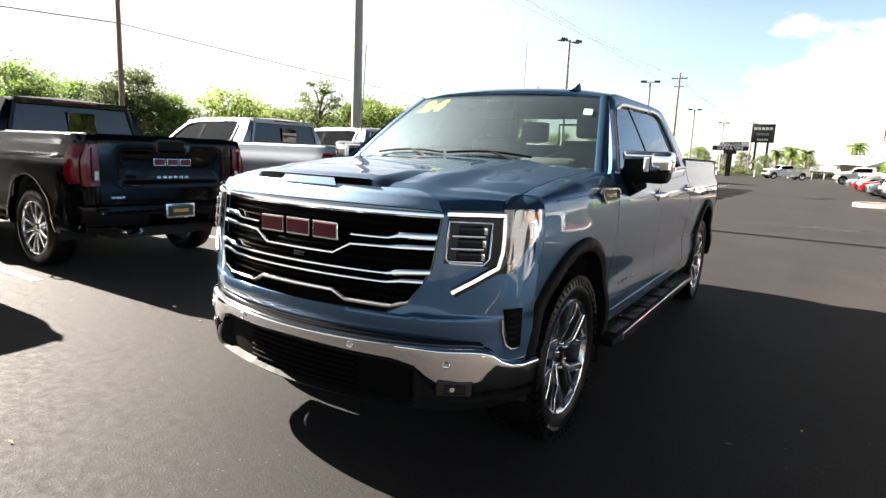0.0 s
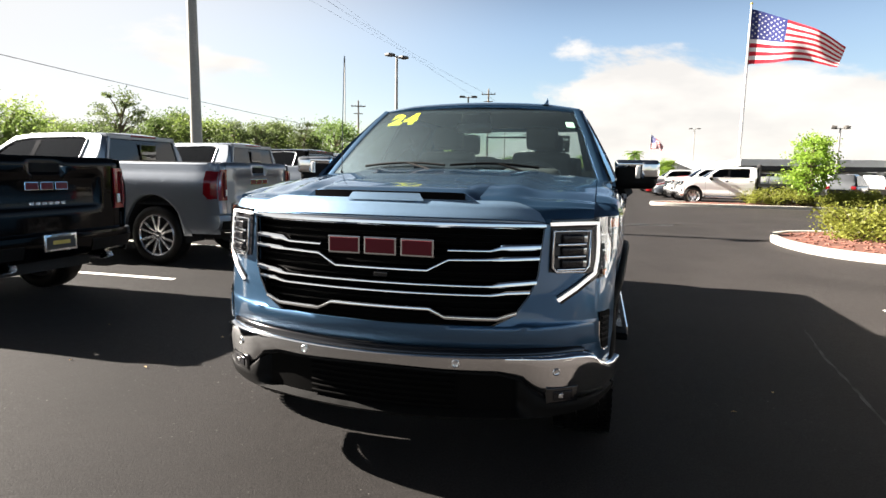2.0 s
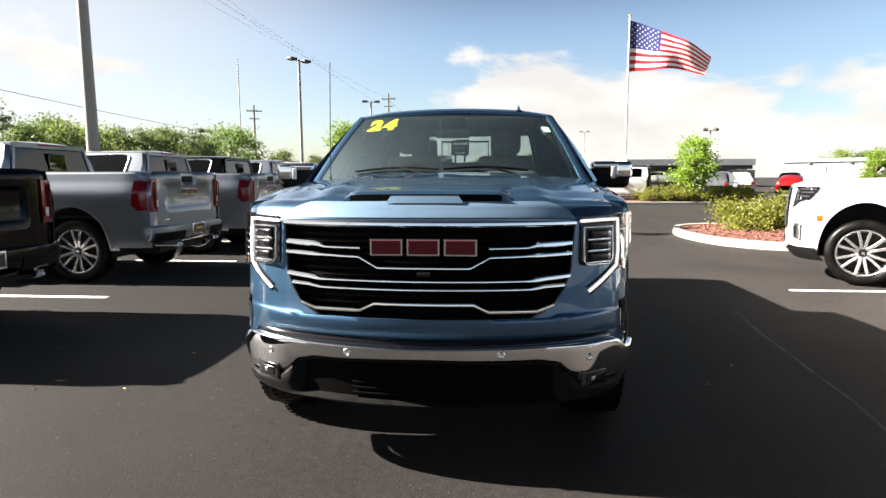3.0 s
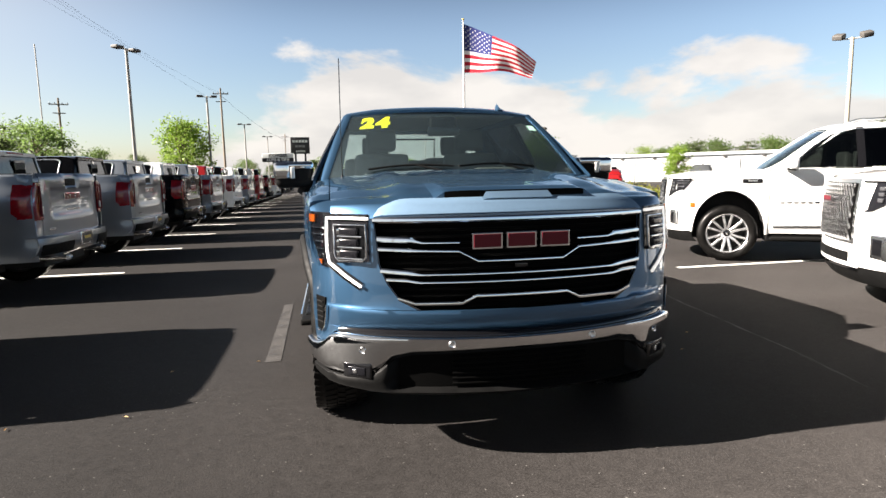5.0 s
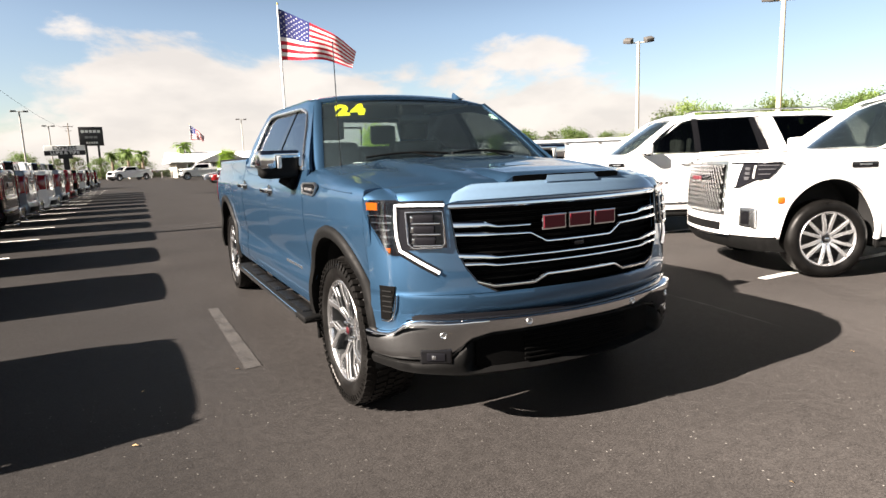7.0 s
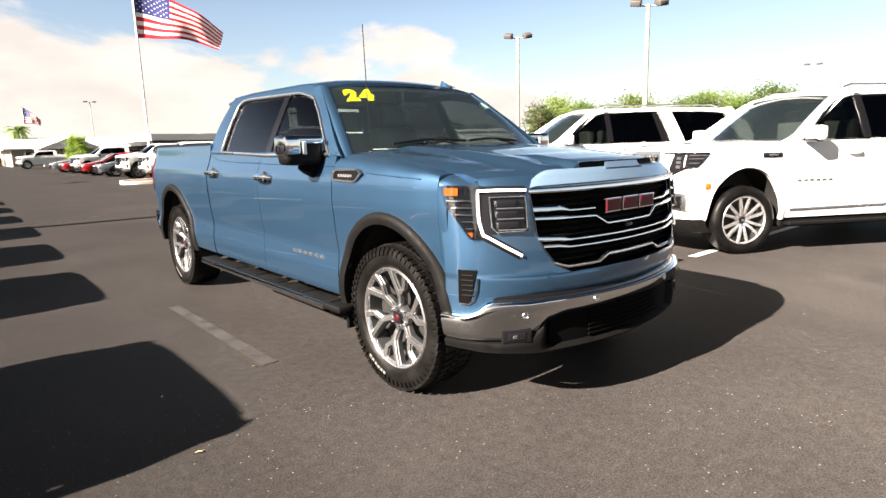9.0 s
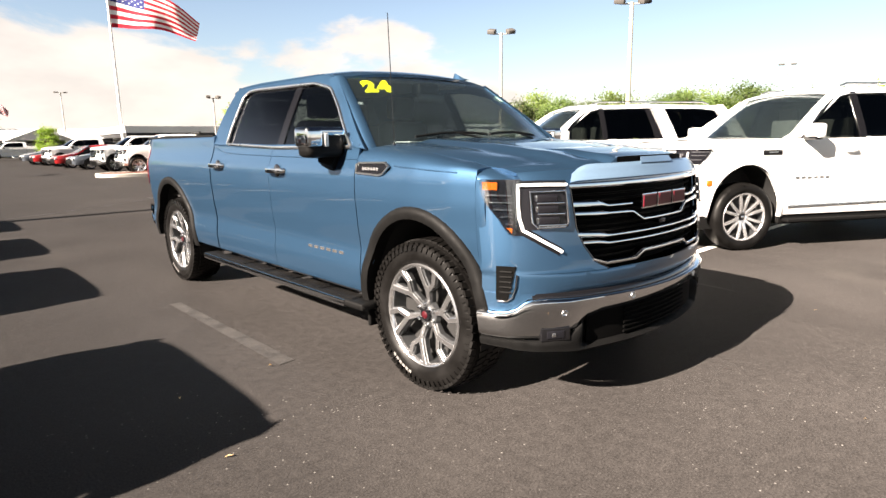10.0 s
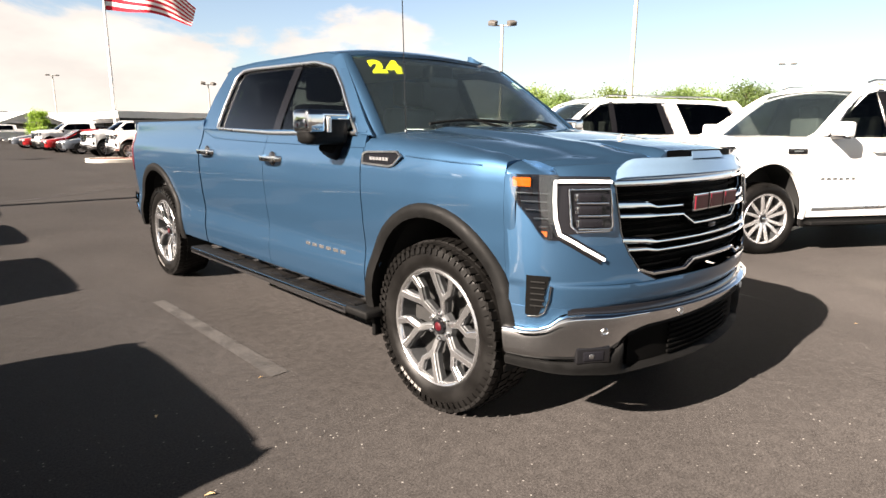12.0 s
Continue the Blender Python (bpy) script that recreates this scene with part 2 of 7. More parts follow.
def leafy(m, strength=0.52):
    """Leaves that let part of the light through."""
    n, l = m.node_tree.nodes, m.node_tree.links
    b, o = n["Principled BSDF"], n["Material Output"]
    tr, mix = n.new("ShaderNodeBsdfTranslucent"), n.new("ShaderNodeMixShader")
    src = b.inputs["Base Color"].links[0].from_socket
    l.new(src, tr.inputs[0])
    mix.inputs[0].default_value = strength
    l.new(b.outputs[0], mix.inputs[1]), l.new(tr.outputs[0], mix.inputs[2]), l.new(mix.outputs[0], o.inputs[0])


for key in ("leaf_a", "leaf_a2", "leaf_b", "leaf_c", "leaf_bush"):
    leafy(M[key])


def glass(name, tint, rough=0.0, base=0.085, power=4.0, sky_sheen=0.0):
    """Tinted pane: clear along with a mirror-like gloss that grows at a slant."""
    m = bpy.data.materials.new(name)
    m.use_nodes = True
    n, l = m.node_tree.nodes, m.node_tree.links
    n.clear()
    o, mix, clear, gloss, lw, pw, ad = (n.new("ShaderNode" + k) for k in ("OutputMaterial", "MixShader", "BsdfTransparent", "BsdfGlossy", "LayerWeight", "Math", "MapRange"))
    clear.inputs[0].default_value = (*tint, 1)
    gloss.inputs["Roughness"].default_value = rough
    gloss.inputs["Color"].default_value = (0.95, 0.97, 1, 1)
    lw.inputs["Blend"].default_value = 0.5
    pw.operation, pw.inputs[1].default_value = "POWER", power
    ad.inputs[3].default_value, ad.inputs[4].default_value = base, 1.0
    l.new(lw.outputs["Facing"], pw.inputs[0]), l.new(pw.outputs[0], ad.inputs[0])
    l.new(ad.outputs[0], mix.inputs[0]), l.new(clear.outputs[0], mix.inputs[1]), l.new(gloss.outputs[0], mix.inputs[2])
    # added bluish broad gloss, in place of the pale sky mirrored in the screen
    if sky_sheen:
        film, top = n.new("ShaderNodeBsdfGlossy"), n.new("ShaderNodeMixShader")
        film.inputs["Color"].default_value, film.inputs["Roughness"].default_value = (0.55, 0.72, 0.80, 1), 0.5
        top.inputs[0].default_value = sky_sheen
        l.new(mix.outputs[0], top.inputs[1]), l.new(film.outputs[0], top.inputs[2])
        l.new(top.outputs[0], o.inputs[0])
    else:
        l.new(mix.outputs[0], o.inputs[0])
    return m


M["steel_dark"] = material("dark_lamp_housing", (0.07, 0.065, 0.06), rough=0.6, blotch=0.1, scale=10)
M["pole_pale"] = material("pale_concrete_pole", (0.36, 0.32, 0.25), rough=0.8, grain=0.1, scale=20, blotch=0.15)
# white wall with its shade put into the colour: darker and bluish
M["wall_shaded"] = material("shaded_white_wall", (0.46, 0.48, 0.50), rough=0.8, grain=0.05, scale=8, blotch=0.08)
M["wall_tan"] = material("tan_render", (0.46, 0.42, 0.36), rough=0.85, grain=0.05, scale=8, blotch=0.1)
M["window_dark"] = material("shop_glass", (0.02, 0.025, 0.028), rough=0.05, coat=1.0)
M["red_fascia"] = material("red_fascia", (0.40, 0.015, 0.02), rough=0.5)
M["alloy_bright"] = material("bright_alloy", (0.72, 0.72, 0.73), rough=0.25, metal=0.85, blotch=0.05, scale=60)
M["tar"] = material("tar", (0.018, 0.017, 0.016), rough=0.6, grain=0.3, scale=60, blotch=0.2)
M["dry_leaf"] = material("dry_leaf", (0.42, 0.28, 0.13), rough=0.8, grain=0.2, scale=90, vary=0.3)
# body blue made paler: the reflected sky is put into the colour
M["header"] = material("header_sky_tint", (0.21, 0.335, 0.48), rough=0.30, metal=0.45, coat=1.0, grain=0.05, scale=900, blotch=0.03)
M["letter_grey"] = material("raised_letters", (0.14, 0.135, 0.13), rough=0.7)
M["glass"] = glass("clear_glass", (0.86, 0.92, 0.91), base=0.07, power=4.2, sky_sheen=0.05)
M["tint"] = glass("tinted_glass", (0.13, 0.14, 0.15), base=0.05)
M["lens_white"] = material("clear_white_lens", (0.62, 0.62, 0.60), rough=0.15, coat=1.0, grain=0.2, scale=80)
M["stud"] = material("grille_stud", (0.66, 0.67, 0.68), rough=0.25, metal=1.0, blotch=0.05, scale=40)
M["gold"] = material("gold_print", (0.55, 0.40, 0.08), rough=0.5)
M["tint_front"] = glass("front_side_glass", (0.36, 0.38, 0.37), base=0.05)
M["mesh"] = material("grille_black", (0.0025, 0.0025, 0.0025), rough=0.7, spec=0.05, blotch=0.1, scale=20)
M["lamp_bowl"] = material("lamp_bowl", (0.008, 0.008, 0.010), rough=0.22, coat=0.1, spec=0.3)
M["lining"] = material("roof_lining", (0.52, 0.50, 0.48), rough=0.9, grain=0.05, scale=100)
M["sticker"] = material("pale_green_sticker", (0.36, 0.62, 0.50), rough=0.5)
M["glass_suv"] = glass("suv_screen", (0.75, 0.80, 0.78), sky_sheen=0.05)
M["lens_clear"] = glass("lens_cover", (0.85, 0.87, 0.88))


# ---- building helpers ----
def part(name, bm, mat, parent=None, label="", smooth=True, recalc=True):
    if recalc:
        bmesh.ops.recalc_face_normals(bm, faces=bm.faces)
    me = bpy.data.meshes.new(name)
    for f in bm.faces:
        f.smooth = smooth
    bm.to_mesh(me)
    bm.free()
    if smooth:
        me.set_sharp_from_angle(angle=radians(58))
    me.materials.append(M[mat] if isinstance(mat, str) else mat)
    ob = new(name, me)
    ob.parent = parent
    if label:
        ob["label"] = label
    return ob


def sharpen(ob, angle=35):
    ob.data.set_sharp_from_angle(angle=radians(angle))
    return ob


def empty(name, label, category, group="", kind=""):
    ob = new(name)
    ob.empty_display_size = 0.1
    return tagged(ob, label, category, group, kind)


def add_box(bm, x0, x1, y0, y1, z0, z1, bevel=0.0, seg=2, m=None):
    vs = [bm.verts.new((x, y, z)) for x in (x0, x1) for y in (y0, y1) for z in (z0, z1)]
    fs = [bm.faces.new([vs[i] for i in q]) for q in ((0, 1, 3, 2), (4, 6, 7, 5), (0, 4, 5, 1), (2, 3, 7, 6), (0, 2, 6, 4), (1, 5, 7, 3))]
    if bevel:
        es = {e for f in fs for e in f.edges}
        made = bmesh.ops.bevel(bm, geom=list(es), offset=bevel, segments=seg, affect="EDGES", profile=0.6)
        vs = list({v for f in made["faces"] for v in f.verts} | {v for v in vs if v.is_valid})
    if m is not None:
        bmesh.ops.transform(bm, matrix=m, verts=vs)
    return bm


def box(*a, **k):
    return add_box(bmesh.new(), *a, **k)


def add_grid(bm, rows, mirror=False, close=False):
    """A sheet over rows of points."""
    for sgn in ((1, -1) if mirror else (1,)):
        vv = [[bm.verts.new((p[0] * sgn, p[1], p[2])) for p in r] for r in rows]
        for a, b in zip(vv, vv[1:]):
            for i in range(len(a) - (0 if close else 1)):
                j = (i + 1) % len(a)
                try:
                    bm.faces.new((a[i], a[j], b[j], b[i]))
                except ValueError:
                    pass
    return bm


def sheet(rows, thick=0.012, mirror=False):
    bm = add_grid(bmesh.new(), rows)
    bmesh.ops.remove_doubles(bm, verts=bm.verts, dist=1e-5)
    bmesh.ops.recalc_face_normals(bm, faces=bm.faces)
    if thick:
        bmesh.ops.solidify(bm, geom=bm.faces[:], thickness=thick)
    if mirror:
        made = bmesh.ops.duplicate(bm, geom=bm.verts[:] + bm.edges[:] + bm.faces[:])
        bmesh.ops.scale(bm, vec=(-1, 1, 1), verts=[g for g in made["geom"] if isinstance(g, bmesh.types.BMVert)])
    return bm


def add_sweep(bm, path, w, h, up=(0, 0, 1), closed=False, round_n=0, taper=None):
    """A bar of w across and h high (or a round rod) along a path."""
    pts = [Vector(p) for p in path]
    n = len(pts)
    rings = []
    for i, p in enumerate(pts):
        a = pts[(i - 1) % n] if (closed or i > 0) else p
        b = pts[(i + 1) % n] if (closed or i < n - 1) else p
        t = (b - a).normalized()
        u = Vector(up)
        s = t.cross(u)
        s = s.normalized() if s.length > 1e-6 else Vector((1, 0, 0))
        u = s.cross(t).normalized()
        k = taper[i] if taper else 1.0
        if round_n:
            ring = [p + (s * math.cos(q) * w / 2 + u * math.sin(q) * h / 2) * k for q in (2 * math.pi * j / round_n for j in range(round_n))]
        else:
            c = 0.22
            ring = [p + (s * (x * w / 2) + u * (z * h / 2)) * k for x, z in ((-1, -1 + c), (-1 + c, -1), (1 - c, -1), (1, -1 + c), (1, 1 - c), (1 - c, 1), (-1 + c, 1), (-1, 1 - c))]
        rings.append([bm.verts.new(q) for q in ring])
    m = len(rings[0])
    for i in range(n if closed else n - 1):
        a, b = rings[i], rings[(i + 1) % n]
        for j in range(m):
            bm.faces.new((a[j], a[(j + 1) % m], b[(j + 1) % m], b[j]))
    if not closed:
        bm.faces.new(rings[0][::-1]), bm.faces.new(rings[-1])
    return bm


def sweep(path, w, h, **k):
    return add_sweep(bmesh.new(), path, w, h, **k)


def add_prism(bm, poly, along, depth, bevel=0.0):
    """A plate: the polygon's corners (3D) pushed by depth along a direction."""
    d = Vector(along).normalized() * depth
    a = [bm.verts.new(p) for p in poly]
    b = [bm.verts.new(Vector(p) + d) for p in poly]
    n = len(a)
    fs = [bm.faces.new(a), bm.faces.new(b[::-1])] + [bm.faces.new((a[i], b[i], b[(i + 1) % n], a[(i + 1) % n])) for i in range(n)]
    if bevel:
        bmesh.ops.bevel(bm, geom=list({e for f in fs for e in f.edges}), offset=bevel, segments=2, affect="EDGES")
    return bm


def prism(poly, along, depth, bevel=0.0):
    return add_prism(bmesh.new(), poly, along, depth, bevel)


def add_lathe(bm, profile, n=40, closed=False, m=None):
    """Turns (axial, radius) about the x axis."""
    rows = [[(a, r * math.cos(2 * math.pi * j / n), r * math.sin(2 * math.pi * j / n)) for j in range(n)] for a, r in profile]
    if closed:
        rows.append(rows[0])
    vv = [[bm.verts.new(p if m is None else m @ Vector(p)) for p in r] for r in (rows[:-1] if closed else rows)]
    if closed:
        vv.append(vv[0])
    for a, b in zip(vv, vv[1:]):
        for j in range(n):
            bm.faces.new((a[j], a[(j + 1) % n], b[(j + 1) % n], b[j]))
    return bm


def smooth_line(pts, n=6):
    """Points with a few more in between, on a soft curve."""
    p = [Vector(q) for q in pts]
    out = []
    for i in range(len(p) - 1):
        a, b, c, d = p[max(i - 1, 0)], p[i], p[i + 1], p[min(i + 2, len(p) - 1)]
        for k in range(n):
            t = k / n
            out.append(0.5 * (2 * b + (c - a) * t + (2 * a - 5 * b + 4 * c - d) * t * t + (3 * b - a - 3 * c + d) * t ** 3))
    return out + [p[-1]]


def lerp(a, b, t):
    return a + (b - a) * t


def curve_at(pairs, x):
    """Soft interpolation in a short table of (x, value)."""
    if x <= pairs[0][0]:
        return pairs[0][1]
    for (a, p), (b, q) in zip(pairs, pairs[1:]):
        if x <= b:
            t = (x - a) / (b - a)
            return p + (q - p) * (t * t * (3 - 2 * t) * 0.5 + t * 0.5)
    return pairs[-1][1]


def steps(a, b, n):
    return [a + (b - a) * i / n for i in range(n + 1)]


def bars(bm, x, z, sizes, y, h, depth=0.004, gap=0.35, m=None):
    """Plain bars in the place of writing, along x."""
    for w in sizes:
        add_box(bm, x, x + w, y - depth, y, z, z + h, m=m)
        x += w * (1 + gap)
    return bm


# ---- vehicles: shapes that they share ----
HUB_F, HUB_R, HUB_Z, TYRE = 0.93, 4.675, 0.42, 0.42
ARCH_F, ARCH_R = (0.93, 0.43, 0.455, 0.545), (4.66, 0.43, 0.50, 0.575)   # centre y, z, half length, height


def front_y(x):
    """The nose in plan: how far back it lies at x."""
    u = min(0.9795, abs(x))
    return 0.75 * (1 - (1 - (u / 0.98) ** 2) ** 0.25) + 0.02 + 0.03 * u * u


NOSE_PLAN = [(front_y(0.98 * k / 60), 0.98 * k / 60) for k in range(61)]


def plan_x(y, W=1.0):
    """Half the width at y, which grows on behind the nose."""
    x = 0.98
    for (a, p), (b, q) in zip(NOSE_PLAN, NOSE_PLAN[1:]):
        if y <= b:
            x = p + (q - p) * max(0.0, y - a) / (b - a)
            break
    return W * (x + 0.035 * min(1.0, max(0.0, (y - 0.42) / 0.5)))


def in_table(z):
    return curve_at([(0.40, 0.055), (0.50, 0.024), (0.60, 0.016), (0.74, 0.030), (0.90, 0.012), (1.06, 0.0), (1.17, 0.003), (1.215, 0.012), (1.27, 0.036), (1.34, 0.056), (1.45, 0.07)], z)


def side_x(y, z, W=1.0, end=5.5):
    x = plan_x(y, W) - in_table(z)
    if y > end - 0.3:
        x -= 0.07 * ((y - end + 0.3) / 0.3) ** 2
    return x


def arch_panel(rows, arches, thick=0.014):
    """A body side over rows of points, with the wheel arches cut out along a clean curve."""
    bm = add_grid(bmesh.new(), rows)

    def inside(v):
        for cy, cz, a, b in arches:
            if v.co.z < cz:
                if abs(v.co.y - cy) < a:
                    return (cy, cz, a, b)
            elif ((v.co.y - cy) / a) ** 2 + ((v.co.z - cz) / b) ** 2 < 1:
                return (cy, cz, a, b)
        return None
    bmesh.ops.delete(bm, geom=[f for f in bm.faces if all(inside(v) for v in f.verts)], context="FACES")
    for v in bm.verts:
        hit = inside(v)
        if hit:
            cy, cz, a, b = hit
            if v.co.z < cz:
                v.co.y = cy + math.copysign(a, v.co.y - cy)
            else:
                r = math.sqrt(((v.co.y - cy) / a) ** 2 + ((v.co.z - cz) / b) ** 2)
                v.co.y, v.co.z = cy + (v.co.y - cy) / max(r, 1e-4), cz + (v.co.z - cz) / max(r, 1e-4)
    bmesh.ops.remove_doubles(bm, verts=bm.verts, dist=0.0015)
    bmesh.ops.recalc_face_normals(bm, faces=bm.faces)
    if sum(f.normal.x * f.calc_area() for f in bm.faces) > 0:
        bmesh.ops.reverse_faces(bm, faces=bm.faces)
    if thick:
        bmesh.ops.solidify(bm, geom=bm.faces[:], thickness=thick)
    return bm


def flipped(bm, on):
    if on:
        bmesh.ops.scale(bm, vec=(-1, 1, 1), verts=bm.verts)
    return bm


def arch_line(a, grow=0.0, n=26, low=0.0):
    cy, cz, ry, rz = a
    pts = [(cy - ry - grow, cz - low)] if low else []
    pts += [(cy - (ry + grow) * math.cos(math.pi * i / n), cz + (rz + grow) * math.sin(math.pi * i / n)) for i in range(n + 1)]
    return pts + ([(cy + ry + grow, cz - low)] if low else [])


def wheel(parent, x, y, style="split", r=TYRE, rim=0.284, tread=True, z=None):
    """A wheel that faces -x at x<0: tyre and rim, with the rim's own pieces."""
    z = r if z is None else z
    out = new("wheel")
    out.parent = parent
    w = 0.275
    prof = [(0.5 * w * 0.80, rim + 0.006), (0.5 * w * 0.98, rim + 0.03), (0.5 * w, rim + 0.07), (0.5 * w * 0.93, r - 0.035), (0.5 * w * 0.80, r - 0.010), (0.3 * w, r - 0.003), (0.0, r - 0.001)]
    prof = prof + [(-a, q) for a, q in reversed(prof[:-1])]
    bm = bmesh.new()
    add_lathe(bm, prof, 48)
    tyre = part("tyre", bm, "rubber", out)
    if tread:
        bm = bmesh.new()
        for k in range(58):
            a = 2 * math.pi * k / 58
            for j, (c, wd, sh) in enumerate(((-0.114, 0.05, 0.0), (-0.052, 0.058, 0.5), (0.0, 0.04, 0.1), (0.052, 0.058, 0.6), (0.114, 0.05, 0.2))):
                q = a + sh * 2 * math.pi / 58
                drop = 0.012 if j in (0, 4) else 0.0
                mm = Matrix.Rotation(q, 4, "X") @ Matrix.Translation((c, 0, r - 0.004 - drop)) @ Matrix.Rotation(radians(14 if j % 2 else -10), 4, "Z")
                add_box(bm, -wd / 2, wd / 2, -0.0165, 0.0165, -0.008, 0.008, m=mm)
            q = a + math.pi / 58
            for s in (-1, 1):
                mm = Matrix.Rotation(q, 4, "X") @ Matrix.Translation((s * 0.1325, 0, r - 0.038)) @ Matrix.Rotation(s * radians(-14), 4, "Y")
                add_box(bm, -0.005, 0.005, -0.013, 0.013, -0.018, 0.018, m=mm)
    if tread:
        tagged(part("tread", bm, "rubber", tyre, smooth=False), kind="stuff")
        for a0 in (3.4,):
            for k in range(6):
                bm = box(-0.1383, -0.1365, -0.011, 0.011, rim + 0.064, rim + 0.082, m=Matrix.Rotation(a0 + k * 0.085, 4, "X"))
                part("sidewall_mark", bm, "letter_grey", tyre, smooth=False)
    # barrel and lip
    bm = add_lathe(bmesh.new(), [(-0.118, rim + 0.010), (-0.126, rim + 0.002), (-0.118, rim - 0.012), (-0.100, rim - 0.015)], 48)
    rim_ob = part("rim", bm, "alloy" if style == "split" else "alloy_bright", out)
    bm = add_lathe(bmesh.new(), [(-0.100, rim - 0.015), (-0.02, rim - 0.03), (0.10, rim - 0.03), (0.11, rim)], 48)
    part("barrel", bm, "alloy_dark", rim_ob)
    bm = add_lathe(bmesh.new(), [(-0.02, rim - 0.031), (0.0, 0.17), (0.0, 0.02)], 32)
    part("brake_disc", bm, "dark", rim_ob)
    if style == "split":
        for k in range(6):
            mm = Matrix.Rotation(2 * math.pi * k / 6 + 0.15, 4, "X")
            arms = ([(-0.068, -0.004, 0.048), (-0.082, -0.010, 0.100), (-0.094, -0.012, 0.150), (-0.106, 0.028, 0.215), (-0.111, 0.062, rim - 0.010)],
                    [(-0.094, -0.012, 0.146), (-0.106, -0.062, 0.200), (-0.111, -0.070, rim - 0.012)])
            up = mm @ Vector((-1, 0, 0))
            bm, dark = bmesh.new(), bmesh.new()
            for n_arm, pts in enumerate(arms):
                wide = [0.80, 0.95, 1.15, 1.0, 1.25][:len(pts)] if n_arm == 0 else [0.9, 0.9, 1.15]
                add_sweep(bm, [mm @ Vector(p) for p in pts], 0.029, 0.020, up=up, taper=wide)
                add_sweep(dark, [mm @ (Vector(p) + Vector((0.022, 0, 0))) for p in pts], 0.042, 0.036, up=up, taper=wide)
            part("spoke", bm, "alloy", rim_ob, smooth=False)
            part("spoke_back", dark, "alloy_dark", rim_ob, smooth=False)
    else:
        bm = bmesh.new()
        for k in range(6):
            mm = Matrix.Rotation(2 * math.pi * k / 6, 4, "X")
            for s in (-1, 1):
                pts = [(-0.080, s * 0.016, 0.05), (-0.098, s * 0.030, 0.14), (-0.110, s * 0.064, rim - 0.006)]
                add_sweep(bm, [mm @ Vector(p) for p in pts], 0.034, 0.026, up=mm @ Vector((-1, 0, 0)))
        part("spider", bm, "alloy_bright", rim_ob, smooth=False)
    bm = add_lathe(bmesh.new(), [(-0.05, 0.085), (-0.075, 0.075), (-0.08, 0.045), (-0.082, 0.043)], 24)
    part("hub", bm, "alloy_dark" if style == "split" else "chrome", rim_ob)
    bm = add_lathe(bmesh.new(), [(-0.080, 0.041), (-0.094, 0.036), (-0.097, 0.012), (-0.097, 0.0005)], 24)
    part("centre_cap", bm, "gloss_black", rim_ob)
    bm = add_lathe(bmesh.new(), [(-0.097, 0.022), (-0.100, 0.020), (-0.1005, 0.0005)], 20)
    part("cap_mark", bm, "cap_red" if style == "split" else "chrome", rim_ob)
    for k in range(6):
        a = 2 * math.pi * (k + 0.5) / 6
        bm = add_lathe(bmesh.new(), [(-0.07, 0.012), (-0.095, 0.011), (-0.099, 0.006), (-0.099, 0.0003)], 8, m=Matrix.Translation((0, 0.062 * math.cos(a), 0.062 * math.sin(a))))
        part("lug_nut", bm, "chrome", rim_ob)
    out.matrix_basis = pose(x, y, z, 0, 0, 180 if x > 0 else 0)
    return out


def resample(pts, n):
    p = [Vector(q) for q in pts]
    lens = [0.0]
    for a, b in zip(p, p[1:]):
        lens.append(lens[-1] + (b - a).length)
    out = []
    for i in range(n + 1):
        d = lens[-1] * i / n
        for k in range(len(p) - 1):
            if d <= lens[k + 1] + 1e-9:
                t = (d - lens[k]) / max(lens[k + 1] - lens[k], 1e-9)
                out.append(p[k].lerp(p[k + 1], t))
                break
    return out


def badge_blocks(parent, origin, w, h, turn=0.0, red=True):
    """The maker's badge as three plain red blocks with bright rims, facing -y before the turn."""
    m = Matrix.Translation(origin) @ Matrix.Rotation(turn, 4, "Z")
    bm = bmesh.new()
    bw = w / 3.25
    for k in range(3):
        x = -w / 2 + k * (w - bw) / 2
        add_box(bm, x, x + bw, -0.012, 0.0, -h / 2, h / 2, bevel=0.004, m=m)
    rim_ob = part("badge", bm, "chrome", parent, "bright badge of three plain red blocks", smooth=False)
    bm = bmesh.new()
    e = h * 0.11
    for k in range(3):
        x = -w / 2 + k * (w - bw) / 2
        add_box(bm, x + e, x + bw - e, -0.0155, -0.011, -h / 2 + e, h / 2 - e, bevel=0.0015, m=m)
    part("enamel", bm, "red_badge" if red else "gloss_black", rim_ob, smooth=False)
    return rim_ob


def hood_point(x, t, W=0.86):
    """The bonnet: x across, t from the front edge (0) to the cowl (1)."""
    yf = front_y(x) + 0.035
    yb = 1.28 + 0.12 * (x / W) ** 2
    z = curve_at([(0, 1.166), (0.012, 1.190), (0.03, 1.222), (0.045, 1.238), (0.12, 1.268), (0.3, 1.312), (0.6, 1.352), (1.0, 1.385)], t)
    k = min(1.0, t / 0.2)
    z -= 0.045 * (abs(x) / W) ** 2.6 * (0.3 + 0.7 * k)
    ridge = math.exp(-((abs(x) - 0.50) / 0.07) ** 2)
    z += (0.011 * ridge - 0.010 * math.exp(-((abs(x) - 0.62) / 0.08) ** 2)) * k * (1 - 0.3 * t)
    edge = lerp(0.675, 0.575, min(1, t / 0.045))
    z += 0.008 * min(1.0, max(0.0, (edge - abs(x)) / 0.025)) * min(1.0, max(0.0, (0.052 - t) / 0.008))
    return (x, lerp(yf, yb, t), z)


